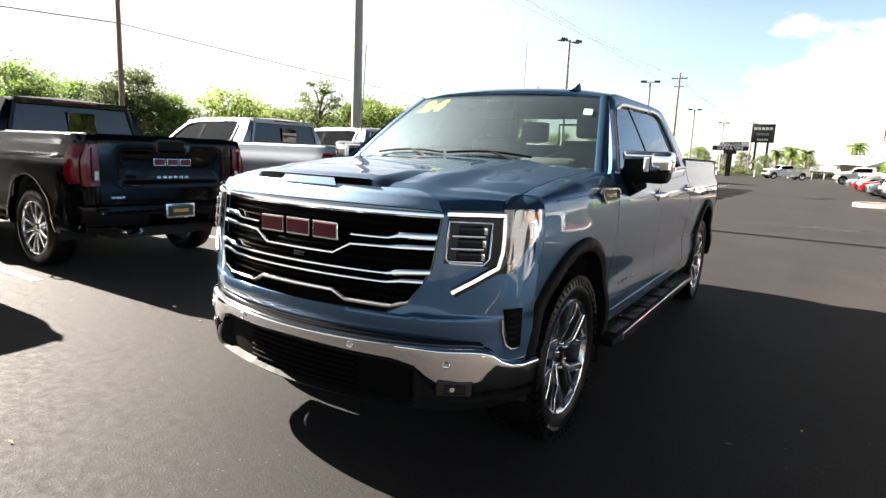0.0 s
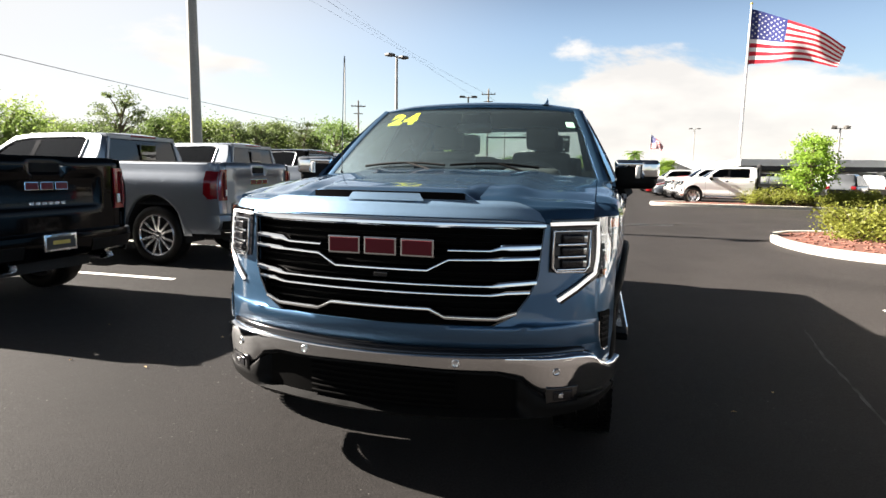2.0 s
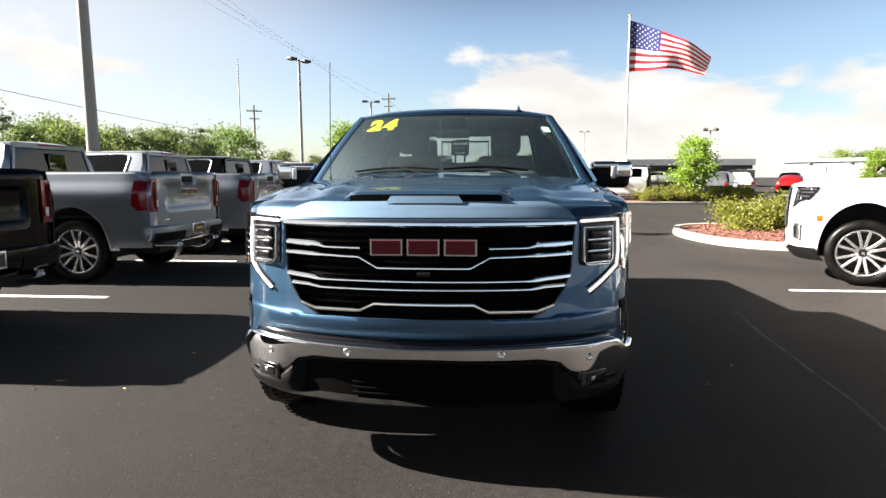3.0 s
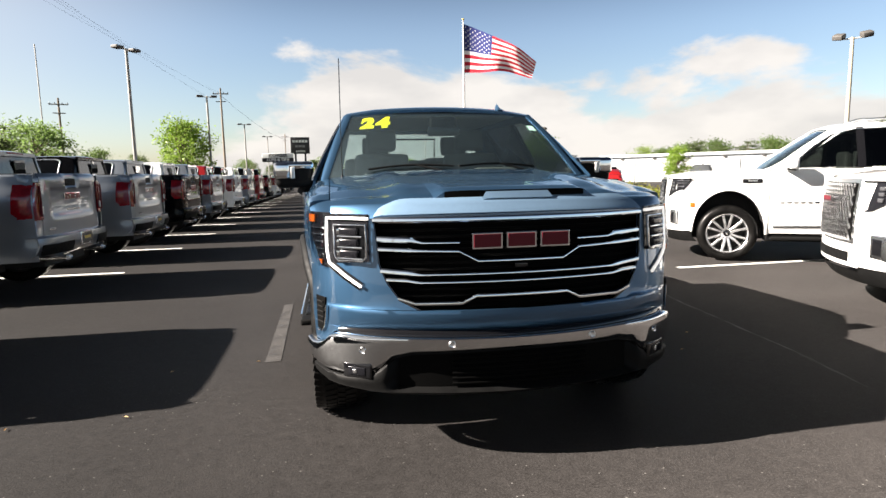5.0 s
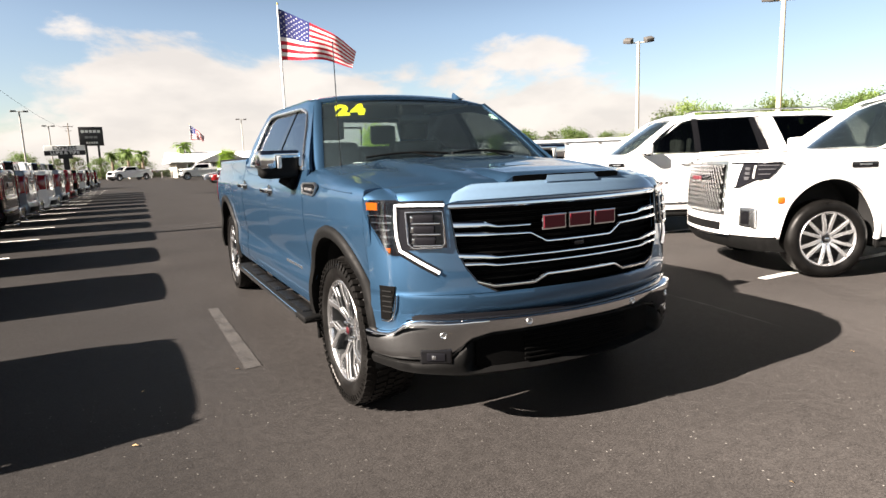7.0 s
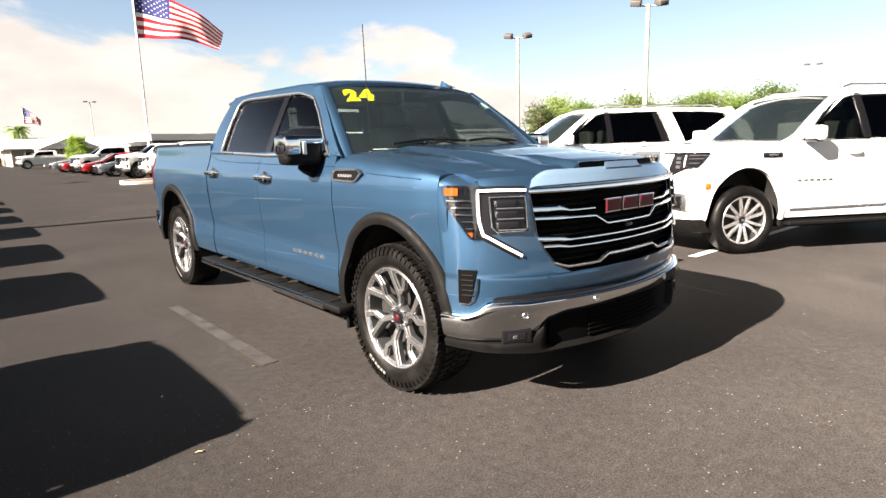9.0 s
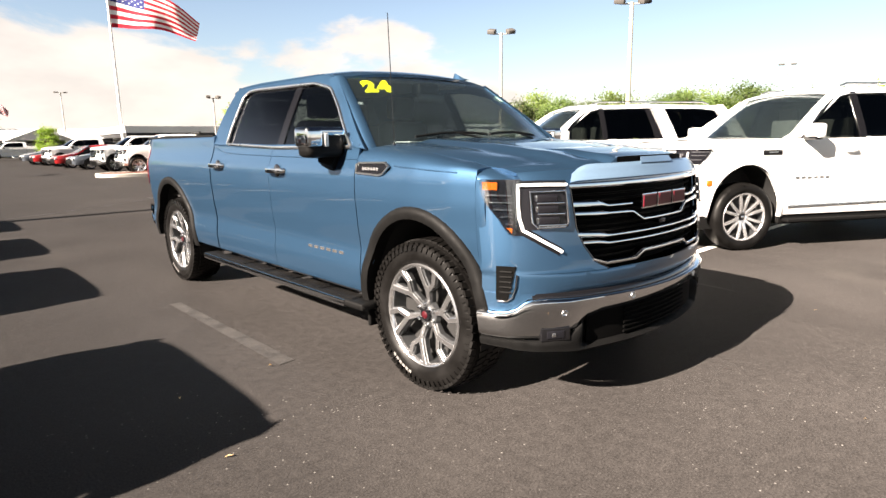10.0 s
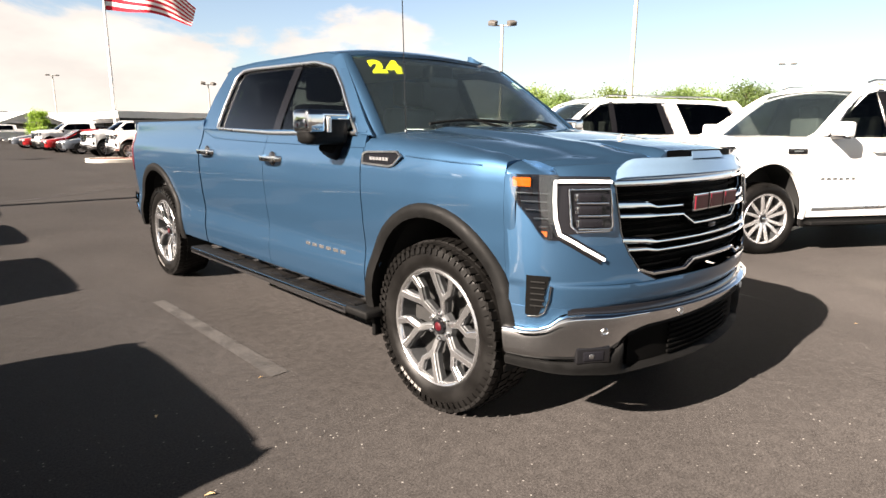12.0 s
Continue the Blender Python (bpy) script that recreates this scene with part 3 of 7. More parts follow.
def ws_point(u, t):
    """The windscreen: u from -1 to 1 across, t from base to top."""
    x0, x1 = 0.875 * u, 0.690 * u
    a = Vector((x0, 1.26 + 0.17 * u * u, 1.366 - 0.025 * u * u))
    b = Vector((x1, 1.94 + 0.06 * u * u, 1.822 - 0.020 * u * u))
    p = a.lerp(b, t)
    p.z += 0.018 * math.sin(math.pi * t)
    return p


def cab_x(z):
    return lerp(0.965, 0.705, min(1.15, max(0, (z - 1.33) / 0.51)) ** 1.12)


def ring_panel(outer, inner, fx, n=60, thick=0.02):
    """A frame between two lines (y, z), laid on the flank x = fx(z)."""
    o, i = resample([(0, *p) for p in outer], n), resample([(0, *p) for p in inner], n)
    rows = []
    for t in (0, 0.5, 1):
        rows.append([(-fx(q.z) - 0.004 * math.sin(math.pi * t), q.y, q.z) for q in (a.lerp(b, t) for a, b in zip(o, i))])
    return sheet(rows, thick)


def pane(bottom, top, fx, inset=0.012, n=14, thick=0.005):
    b, t = resample([(0, *p) for p in bottom], n), resample([(0, *p) for p in top], n)
    rows = [[(-fx(q.z) + inset, q.y, q.z) for q in (p.lerp(r, k / 6) for p, r in zip(b, t))] for k in range(7)]
    return sheet(rows, thick)


def seat(parent, x, y, back=0.62, rest=True, w=0.48):
    base = box(x - w / 2, x + w / 2, y - 0.28, y + 0.25, 0.82, 0.98, bevel=0.05)
    add_box(base, x - w / 2, x + w / 2, y + 0.15, y + 0.30, 0.92, 0.92 + back, bevel=0.055)
    if rest:
        add_box(base, x - 0.13, x + 0.13, y + 0.19, y + 0.30, 0.94 + back, 1.13 + back, bevel=0.04)
    return part("seat", base, "leather", parent, "dark leather seat")


TAIL_BACK = 0.22


def pickup(name, paint_key, label, hero=False, group="", rims="multi"):
    """A full-size crew-cab pickup; nose at y=0 towards -y, tail at y=5.6."""
    T = empty(name, label, "pickup truck", group)
    P = paint_key
    # -- flanks: fender, doors, bedside
    ny = 1.0 if hero else 0.6
    for mir in (False, True):
        def add(nm, y0, y1, top, arches, lab="", low=0.47, rim_rows=True):
            cols = steps(y0, y1, max(6, int((y1 - y0) / 0.035 * ny)))
            rows = []
            for k in range(int(26 * ny) + 1):
                t = k / int(26 * ny)
                row = []
                for y in cols:
                    z = lerp(low, top(y), t)
                    row.append((-side_x(y, z), y, z))
                rows.append(row)
            if rim_rows:
                for q in (0.35, 0.7, 1.0):
                    row = []
                    for y in cols:
                        z1 = top(y)
                        x1 = side_x(y, z1)
                        hx, hz = rim_rows(y)
                        a = q * math.pi / 2
                        row.append((-lerp(x1, hx, 1 - math.cos(a)), y, lerp(z1, hz, math.sin(a))))
                    rows.append(row)
            return part(nm, flipped(arch_panel(rows, arches), mir), P, T, lab)

        def fender_rim(y):
            hx = min(0.862, plan_x(y) - 0.03)
            t = max(0.0, (y - front_y(hx) - 0.035) / (1.28 + 0.12 - front_y(hx) - 0.035))
            return hx, hood_point(hx, min(1, t))[2]
        add("front_fender", 0.505, 1.445, lambda y: min(1.235, fender_rim(y)[1] - 0.012), [ARCH_F], rim_rows=fender_rim)
        d1 = add("front_door", 1.452, 2.535, lambda y: 1.335, [], rim_rows=lambda y: (cab_x(1.345) + 0.005, 1.345))
        d2 = add("rear_door", 2.539, 3.600, lambda y: 1.335 + 0.02 * max(0, (y - 2.6) / 0.9), [ARCH_R], rim_rows=lambda y: (cab_x(1.345) + 0.005, 1.345 + 0.02 * max(0, (y - 2.6) / 0.9)))
        add("bedside", 3.620, 5.47, lambda y: 1.408, [ARCH_R], rim_rows=lambda y: (side_x(y, 1.408) - 0.03, 1.438))
        rows = [[(-side_x(y, z) + 0.03, y, z) for y in steps(1.40, 3.64, 10)] for z in (0.47, 0.7, 1.0, 1.25, 1.32)]
        part("inner_skin", flipped(sheet(rows, 0), mir), "dark", T)
        s = 1 if mir else -1
        for dr, hy, hz in ((d1, 2.40, 1.180), (d2, 3.44, 1.195)):
            hx = side_x(hy, hz)
            bm = sweep(smooth_line([(s * (hx + 0.002), hy - 0.11, hz), (s * (hx + 0.045), hy - 0.08, hz), (s * (hx + 0.048), hy + 0.07, hz), (s * (hx + 0.002), hy + 0.11, hz)], 4), 0.018, 0.034)
            part("door_handle", bm, "chrome", dr, "chrome handle")
            bm = add_lathe(bmesh.new(), [(0.0, 0.045), (-0.003, 0.043), (-0.004, 0.001)], 20, m=Matrix.Translation((-(hx + 0.001), hy + 0.0, hz)))
            part("handle_recess", flipped(bm, mir), "gloss_black", dr)
        # upper frame of the cab, glass, pillar, bright trim
        outer = [(1.40, 1.330), (1.50, 1.405), (1.72, 1.585), (1.99, 1.790), (2.28, 1.842), (3.2, 1.852), (3.50, 1.842), (3.60, 1.81), (3.655, 1.62), (3.66, 1.35)]
        inner = [(1.535, 1.340), (1.64, 1.43), (1.84, 1.60), (2.02, 1.725), (2.26, 1.775), (3.18, 1.797), (3.32, 1.790), (3.385, 1.750), (3.37, 1.55), (3.345, 1.366)]
        part("cab_frame", flipped(ring_panel(outer, inner, cab_x), mir), P, T)
        lo = lambda y: 1.338 + 0.022 * max(0, (y - 2.5) / 0.8)
        g1 = pane([(1.535, 1.340), (2.40, lo(2.40))], [(1.535, 1.341), (1.64, 1.43), (1.84, 1.60), (2.02, 1.725), (2.26, 1.775), (2.44, 1.779)], cab_x)
        part("side_window", flipped(g1, mir), "tint" if not hero else "tint_front", d1, "tinted window pane")
        g2 = pane([(2.49, lo(2.49)), (3.345, lo(3.345))], [(2.53, 1.780), (3.18, 1.797), (3.32, 1.790), (3.385, 1.750)], cab_x)
        part("side_window", flipped(g2, mir), "tint", d2, "dark tinted window pane")
        bm = sheet([[(-cab_x(z) + 0.006, y + (z - 1.34) * 0.10, z) for z in steps(1.345, 1.785, 8)] for y in (2.40, 2.445, 2.49)], 0.02)
        part("pillar", flipped(bm, mir), "gloss_black", T)
        bm = sweep([(-cab_x(z) - 0.004, y, z) for y, z in [(q.y, q.z) for q in resample([(0, *p) for p in inner + [(2.5, lo(2.5)), (1.535, 1.340)]], 90)]], 0.020, 0.020, up=(1, 0, 0), closed=False)
        part("window_trim", flipped(bm, mir), "satin", T, "bright window surround")
        bm = sweep([(-side_x(y, z) - 0.001, y, z) for y, z in ((0.62, 1.214), (0.8, 1.222), (1.0, 1.232), (1.10, 1.238))], 0.007, 0.007, round_n=8)
        part("crease", flipped(bm, mir), P, T)
        bm = sweep([(-side_x(y, z) - 0.001, y, z) for y, z in ((1.455, 1.268), (2.0, 1.272), (2.53, 1.278))], 0.007, 0.007, round_n=8)
        part("crease", flipped(bm, mir), P, d1)
        bm = sweep([(-side_x(y, z) - 0.001, y, z) for y, z in ((2.542, 1.278), (3.1, 1.288), (3.40, 1.300), (3.59, 1.345))], 0.007, 0.007, round_n=8)
        part("crease", flipped(bm, mir), P, d2)
        # arch lips, liners, rocker
        for a, lo_z in ((ARCH_F, 0.03), (ARCH_R, 0.0)):
            o, i2 = arch_line(a, 0.055, low=lo_z), arch_line(a, -0.012, low=lo_z)
            rows = []
            for t, off in ((0.0, 0.002), (0.12, 0.022), (0.55, 0.030), (1.0, 0.020), (1.0, -0.06)) if hero else ((0.0, 0.001), (0.5, 0.004), (0.9, 0.006), (1.0, 0.002), (1.0, -0.06)):
                rows.append([(-(side_x(lerp(p[0], q[0], t), max(0.45, lerp(p[1], q[1], t))) + off), lerp(p[0], q[0], t), lerp(p[1], q[1], t)) for p, q in zip(o, i2)])
            part("arch_moulding", flipped(sheet(rows, 0.004), mir), "plastic" if hero else P, T, "black plastic arch moulding" if hero else "")
            i3 = arch_line(a, -0.01, low=0.10)
            rows = [[(-xx, p[0], p[1]) for p in i3] for xx in (0.95, 0.8, 0.55)]
            rows.append([(-0.54, a[0], 0.45) for p in i3])
            part("arch_liner", flipped(sheet(rows, 0), mir), "dark", T)
        bm = sheet([[(-(0.955 - q), y, z) for y in steps(1.40, 4.10, 8)] for z, q in ((0.475, 0.0), (0.44, 0.02), (0.40, 0.10), (0.40, 0.3))], 0.01)
        part("sill", flipped(bm, mir), P, T)
        bm = box(-0.985, -0.78, 1.385, 1.410, 0.26, 0.50, bevel=0.010)
        part("mud_guard", flipped(bm, mir), "plastic", T)
        # running board
        bm = box(-1.085, -0.945, 1.32, 3.74, 0.385, 0.428, bevel=0.014)
        rb = part("running_board", flipped(bm, mir), "plastic", T, "black running board with bright edge")
        bm = sweep([(-1.087, y, 0.406) for y in (1.50, 2.0, 2.8, 3.70)], 0.012, 0.040)
        part("edge_strip", flipped(bm, mir), "chrome", rb)
        if hero:
            for ya, yb in ((1.46, 1.78), (1.84, 2.16), (2.22, 2.54), (2.60, 2.92), (2.98, 3.30)):
                bm = box(-1.055, -0.955, ya, yb, 0.427, 0.432, bevel=0.002)
                for q in range(5):
                    add_box(bm, -1.05 + q * 0.020, -1.042 + q * 0.020, ya + 0.01, yb - 0.01, 0.432, 0.436)
                part("step_pad", flipped(bm, mir), "rubber", rb, smooth=False)
            for yb in (1.5, 2.15, 2.85, 3.5):
                part("bracket", flipped(box(-0.98, -0.70, yb, yb + 0.06, 0.39, 0.43), mir), "dark", rb, smooth=False)
        # mirror
        mr = new("door_mirror")
        mr.parent = T
        bm = box(-1.240, -0.985, 1.385, 1.53, 1.285, 1.455, bevel=0.045, seg=3)
        part("housing", flipped(bm, mir), "plastic", mr)
        bm = box(-1.248, -0.982, 1.380, 1.533, 1.408, 1.464, bevel=0.025, seg=3)
        add_box(bm, -1.250, -1.135, 1.376, 1.534, 1.345, 1.462, bevel=0.028, seg=3)
        part("cap", flipped(bm, mir), "chrome" if hero else P, mr, "chrome mirror cap" if hero else "")
        part("turn_lamp", flipped(box(-1.137, -1.108, 1.372, 1.392, 1.350, 1.428, bevel=0.006), mir), "lens_white", mr)
        part("mirror_glass", flipped(box(-1.22, -1.0, 1.528, 1.534, 1.30, 1.44, bevel=0.002), mir), "chrome", mr)
        bm = sweep(smooth_line([(-0.93, 1.56, 1.19), (-0.96, 1.545, 1.235), (-1.0, 1.50, 1.275), (-1.05, 1.47, 1.31)], 4), 0.15, 0.11, up=(0, 1, 0), taper=[0.55 + 0.45 * min(1, i / 8) for i in range(13)])
        part("arm", flipped(bm, mir), "plastic", mr)
        for o in mr.children:
            for v in o.data.vertices:
                ax = abs(v.co.x)
                if ax > 0.93:
                    ax = 0.965 + (ax - 0.985) * 1.0 if ax > 0.985 else lerp(0.93, 0.965, (ax - 0.93) / 0.055)
                v.co = (math.copysign(ax, v.co.x), v.co.y + 0.21, v.co.z - 0.005)
        # wheels
        for hy in (HUB_F, HUB_R):
            wheel(T, s * 0.842, hy, "split" if rims == "split" else "multi", tread=hero)
    # -- bonnet, cowl, screen, roof
    nx = 96 if hero else 24
    bm = sheet([[hood_point(x, t) for x in steps(-0.857, 0.857, nx)] for t in (0, 0.006, 0.012, 0.02, 0.03, 0.038, 0.044, 0.048, 0.052, 0.06, 0.07, 0.085, 0.10, 0.12, 0.15, 0.20, 0.28, 0.36, 0.45, 0.55, 0.65, 0.75, 0.85, 0.95, 1.0)], 0.02)
    hood = part("bonnet", bm, P, T)
    rows = []
    for t in (0.001, 0.008, 0.015, 0.022, 0.03, 0.037, 0.044):
        e = curve_at([(0, 0.668), (0.02, 0.645), (0.035, 0.605), (0.044, 0.570)], t)
        rows.append([(q[0], q[1] - 0.002, q[2] + 0.005) for q in (hood_point(e * u, t) for u in steps(-1, 1, 40))])
    part("bonnet_header", sheet(rows, 0.006), "header" if hero else P, T, "blue header panel above the grille, the sky's reflection put into its paler colour" if hero else "")
    # raised scoop with two dark mouths
    def lift(x, t):
        return 0.034 * min(1.0, max(0.0, (0.385 - abs(x)) / 0.05)) * curve_at([(0.045, 1.0), (0.10, 0.85), (0.22, 0.45), (0.38, 0.0)], t)
    rows = [[(q[0], q[1], q[2] + lift(x, t) + 0.001) for x, q in ((x, hood_point(x, t)) for x in steps(-0.385, 0.385, 40))] for t in (0.045, 0.055, 0.075, 0.10, 0.15, 0.20, 0.28, 0.38)]
    scoop = part("bonnet_scoop", sheet(rows, 0.004), P, hood)
    # the middle block takes the header's paler blue, with the sky's reflection in it
    for x0, x1, out_, top_, mat in ((-0.385, -0.340, 0.002, 1.0, P), (-0.340, 0.340, 0.002, 1.0, "mesh"), (-0.17, 0.17, 0.020, 0.80, "header" if hero else P), (0.340, 0.385, 0.002, 1.0, P)):
        rows = [[(q[0] * (1 - 0.12 * k * (mat != "mesh") * (x1 - x0 > 0.2)), q[1] - out_ + 0.012 * k * (top_ < 1), q[2] + top_ * k * (lift(x, 0.045) + 0.001)) for x, q in ((x, hood_point(x, 0.045)) for x in steps(x0, x1, 12))] for k in (-0.1, 0.5, 1.0)]
        part("scoop_mouth" if mat == "mesh" else "scoop_front", sheet(rows, 0.002), mat, scoop)
    bm = sheet([[(x, hood_point(x, 1)[1] + d, hood_point(x, 1)[2] + e) for x in steps(-0.84, 0.84, 20)] for d, e in ((-0.06, -0.035), (0.03, -0.03), (0.10, -0.02))], 0.01)
    part("cowl", bm, "plastic", T)
    bm = sheet([[ws_point(u, t) for u in steps(-1, 1, 24)] for t in steps(0, 1, 10)], 0.005)
    part("windscreen", bm, "glass" if hero else "tint", T, "clear windscreen")
    for s in (-1, 1):
        rows = [[Vector((s * (abs(ws_point(1, t).x) + dx), ws_point(1, t).y + dy, ws_point(1, t).z + dz)) for t in steps(-0.05, 1.0, 12)] for dx, dy, dz in ((-0.012, -0.004, 0.004), (0.016, -0.002, 0.010), (0.045, 0.03, 0.004), (0.062, 0.09, -0.02))]
        part("pillar", sheet(rows, 0.02), P, T)

    def roof_pt(x, y):
        yy = min(1, max(0, (y - 1.92) / 0.28))
        back = min(1, max(0, (3.66 - y) / 0.25))
        z = 1.885 - 0.045 * (1 - yy) ** 2 - 0.035 * (1 - back) ** 2 - 0.030 * (x / 0.67) ** 2 - 0.02 * max(0, abs(x) / 0.67 - 0.75) * 4 * 0.5
        return (x, y + 0.06 * (x / 0.67) ** 2 * (1 - min(1, (y - 1.92) / 1.2)), z)
    bm = sheet([[roof_pt(x, y) for x in steps(-0.715, 0.715, 20)] for y in (1.925, 1.97, 2.04, 2.14, 2.3, 2.65, 3.0, 3.3, 3.5, 3.58, 3.64, 3.665)], 0.02)
    part("roof", bm, P, T)
    # back of the cab
    bm = sheet([[(u * lerp(0.74, 0.64, t), lerp(3.70, 3.655, t), lerp(1.40, 1.785, t)) for u in steps(-1, 1, 8)] for t in steps(0, 1, 4)], 0.006)
    part("rear_window", bm, "glass" if hero else "tint", T, "rear window")
    bm = bmesh.new()
    add_sweep(bm, [(u * 0.76, 3.705, 1.40) for u in (-1, 1)], 0.05, 0.05)
    add_sweep(bm, [(u * 0.67, 3.655, 1.81) for u in (-1, 1)], 0.05, 0.075)
    for s in (-1, 1):
        add_sweep(bm, [(s * 0.765, 3.695, 1.38), (s * 0.665, 3.650, 1.80)], 0.05, 0.05, up=(0, 1, 0))
    part("rear_window_frame", bm, P, T, smooth=False)
    for s in (-1, 1):
        rows = [[(s * (cab_x(z) - 0.002), lerp(3.66, 3.60, max(0, (z - 1.62) / 0.19)) - 0.01, z) for z in steps(1.34, 1.81, 6)], [(s * (lerp(0.765, 0.665, (z - 1.38) / 0.42)), lerp(3.70, 3.655, (z - 1.38) / 0.42), z) for z in steps(1.34, 1.81, 6)]]
        part("back_corner", sheet(rows, 0.01), P, T)
    if hero:
        bm = bmesh.new()
        add_sweep(bm, [(-0.24, 3.69, 1.46), (-0.24, 3.66, 1.72), (0.24, 3.66, 1.72), (0.24, 3.69, 1.46)], 0.02, 0.02, up=(0, 1, 0), closed=True)
        part("slider_frame", bm, "gloss_black", T)
    if not hero:
        part("slider_pane", box(-0.24, 0.10, 3.695, 3.702, 1.46, 1.72, bevel=0.003), "gloss_black", T)
        part("slider_glass", box(-0.225, 0.085, 3.702, 3.705, 1.475, 1.705), "tint", T, smooth=False)
    part("high_brake_lamp", box(-0.26, 0.26, 3.66, 3.69, 1.815, 1.845, bevel=0.008), "red_lens", T)
    part("cab_back", box(-0.90, 0.90, 3.62, 3.66, 0.6, 1.40), P, T, smooth=False)
    # bed
    part("bed_floor", box(-0.88, 0.88, 3.66, 5.44, 0.84, 0.88), "dark", T, smooth=False)
    for s in (-1, 1):
        part("bed_rail", box(min(s * 0.80, s * (0.94 if hero else 0.86)), max(s * 0.80, s * (0.94 if hero else 0.86)), 3.68, 5.42, 1.415, 1.448, bevel=0.01), "plastic", T)
        part("bed_wall", box(min(s * 0.80, s * 0.815), max(s * 0.80, s * 0.815), 3.67, 5.42, 0.86, 1.41), "dark", T, smooth=False)
    # tailgate with its sunken middle, lamps, bumper
    rows = []
    for z in (0.735, 0.75, 0.80, 0.88, 0.94, 0.965, 1.0, 1.12, 1.24, 1.275, 1.295, 1.36, 1.41, 1.442, 1.450):
        row = []
        for x in steps(-0.775, 0.775, 40):
            y = 5.505 - 0.03 * (x / 0.78) ** 4
            if z > 1.42:
                y -= 0.03 * (z - 1.42) / 0.02
            if 0.95 < z < 1.285 and abs(x) < 0.60:
                y -= 0.022 * min(1, (0.60 - abs(x)) / 0.05) * min(1, (z - 0.95) / 0.025, (1.285 - z) / 0.025)
            if 1.28 < z < 1.42 and abs(x) < 0.20:
                y -= 0.03 * min(1, (0.20 - abs(x)) / 0.05)
            row.append((x, y, z))
        rows.append(row)
    tg = part("tailgate", sheet(rows, 0.05), P, T)
    part("latch_pocket", box(-0.15, 0.15, 5.470, 5.480, 1.30, 1.385, bevel=0.003), "plastic", tg)
    badge_blocks(tg, (0, 5.486, 1.175), 0.44, 0.078, math.pi)
    bm = bmesh.new()
    bars(bm, 0.02, 1.0, (0.045,) * 6, 0, 0.026, gap=0.45, m=Matrix.Translation((0.0, 5.484, 0)) @ Matrix.Rotation(math.pi, 4, "Z") @ Matrix.Translation((-0.2, 0, 0)))
    part("model_lettering", bm, "alloy_bright", tg, "plain bright bars", smooth=False)
    bm = bmesh.new()
    bars(bm, 0.44, 0.80, (0.03,) * 6, 0, 0.02, gap=0.3, m=Matrix.Translation((0, 5.494, 0)) @ Matrix.Rotation(math.pi, 4, "Z") @ Matrix.Translation((-1.12, 0, 0)))
    part("name_lettering", bm, "alloy_bright", tg, "plain bright bars", smooth=False)
    for s in (-1, 1):
        rows = []
        for k, z in enumerate(steps(0.93, 1.345, 10)):
            sl = (z - 0.93) * 0.06
            back = 5.27 + sl + (0.05 if z < 1.0 else 0)
            r = [(s * 0.785, 5.492), (s * 0.86, 5.498), (s * 0.905, 5.490), (s * (side_x(5.45, z) + 0.002), 5.455)] + [(s * (side_x(y, z) + 0.006), y) for y in (lerp(5.44, back, 0.5), back)]
            e = 0.010 if k in (0, 10) else 0.0
            rows.append([(x * (1 - e), y, z) for x, y in r])
        lamp = part("tail_lamp", sheet(rows, 0.03), "red_lens", T, "red wrap-around tail lamp")
        bm = sweep([(s * 0.86, 5.512, 0.97), (s * 0.86, 5.514, 1.15), (s * 0.86, 5.512, 1.31)], 0.012, 0.02, up=(0, 1, 0))
        part("light_guide", bm, "red_badge", lamp)
        part("reverse_lamp", box(min(s * 0.80, s * 0.84), max(s * 0.80, s * 0.84), 5.50, 5.512, 0.99, 1.08, bevel=0.004), "lens_white", lamp)
        for za, zb in ((0.745, 0.925), (1.35, 1.436)):
            rows = [[(x, y - (0.035 if z > 1.43 else 0), z) for x, y in ((s * 0.782, 5.474), (s * 0.86, 5.462), (s * 0.912, 5.435), (s * 0.938, 5.39), (s * 0.945, 5.34))] for z in (za, (za + zb) / 2, zb)]
            part("corner_skin", sheet(rows, 0.01), P, T)
        part("tail_corner", box(min(s * 0.755, s * 0.915), max(s * 0.755, s * 0.915), 5.30, 5.44, 0.74, 1.442, bevel=0.03), P, T)
    rows = []
    for z, o in ((0.745, -0.06), (0.74, 0.05), (0.725, 0.105), (0.64, 0.115), (0.60, 0.105), (0.53, 0.08), (0.49, 0.02), (0.485, -0.05)):
        rows.append([(x, 5.50 + o - 0.12 * (abs(x) / 0.97) ** 5, z + (0.02 if z < 0.6 and abs(x) > 0.6 else 0)) for x in steps(-0.965, 0.965, 26)])
    bp = part("rear_bumper", sheet(rows, 0.02), "chrome" if hero else P, T)
    for s in (-1, 1):
        rows = [[(s * x, 5.50 + o - 0.12 * (x / 0.97) ** 5, z) for x in steps(0.36, 0.935, 12)] for z, o in ((0.535, 0.092), (0.60, 0.114), (0.652, 0.122))]
        part("bumper_step", sheet(rows, 0.006), "plastic", bp)
        rows = [[(s * 0.52 + 0.085 * math.copysign(abs(math.cos(a)) ** 0.5, math.cos(a)), y, 0.468 + 0.032 * math.copysign(abs(math.sin(a)) ** 0.5, math.sin(a))) for a in (2 * math.pi * j / 20 for j in range(20))] for y in (5.30, 5.60, 5.605, 5.59, 5.35)]
        for q, sc in ((3, 0.88), (4, 0.86)):
            rows[q] = [(s * 0.52 + (x - s * 0.52) * sc, y, 0.468 + (z - 0.468) * sc * 0.92) for x, y, z in rows[q]]
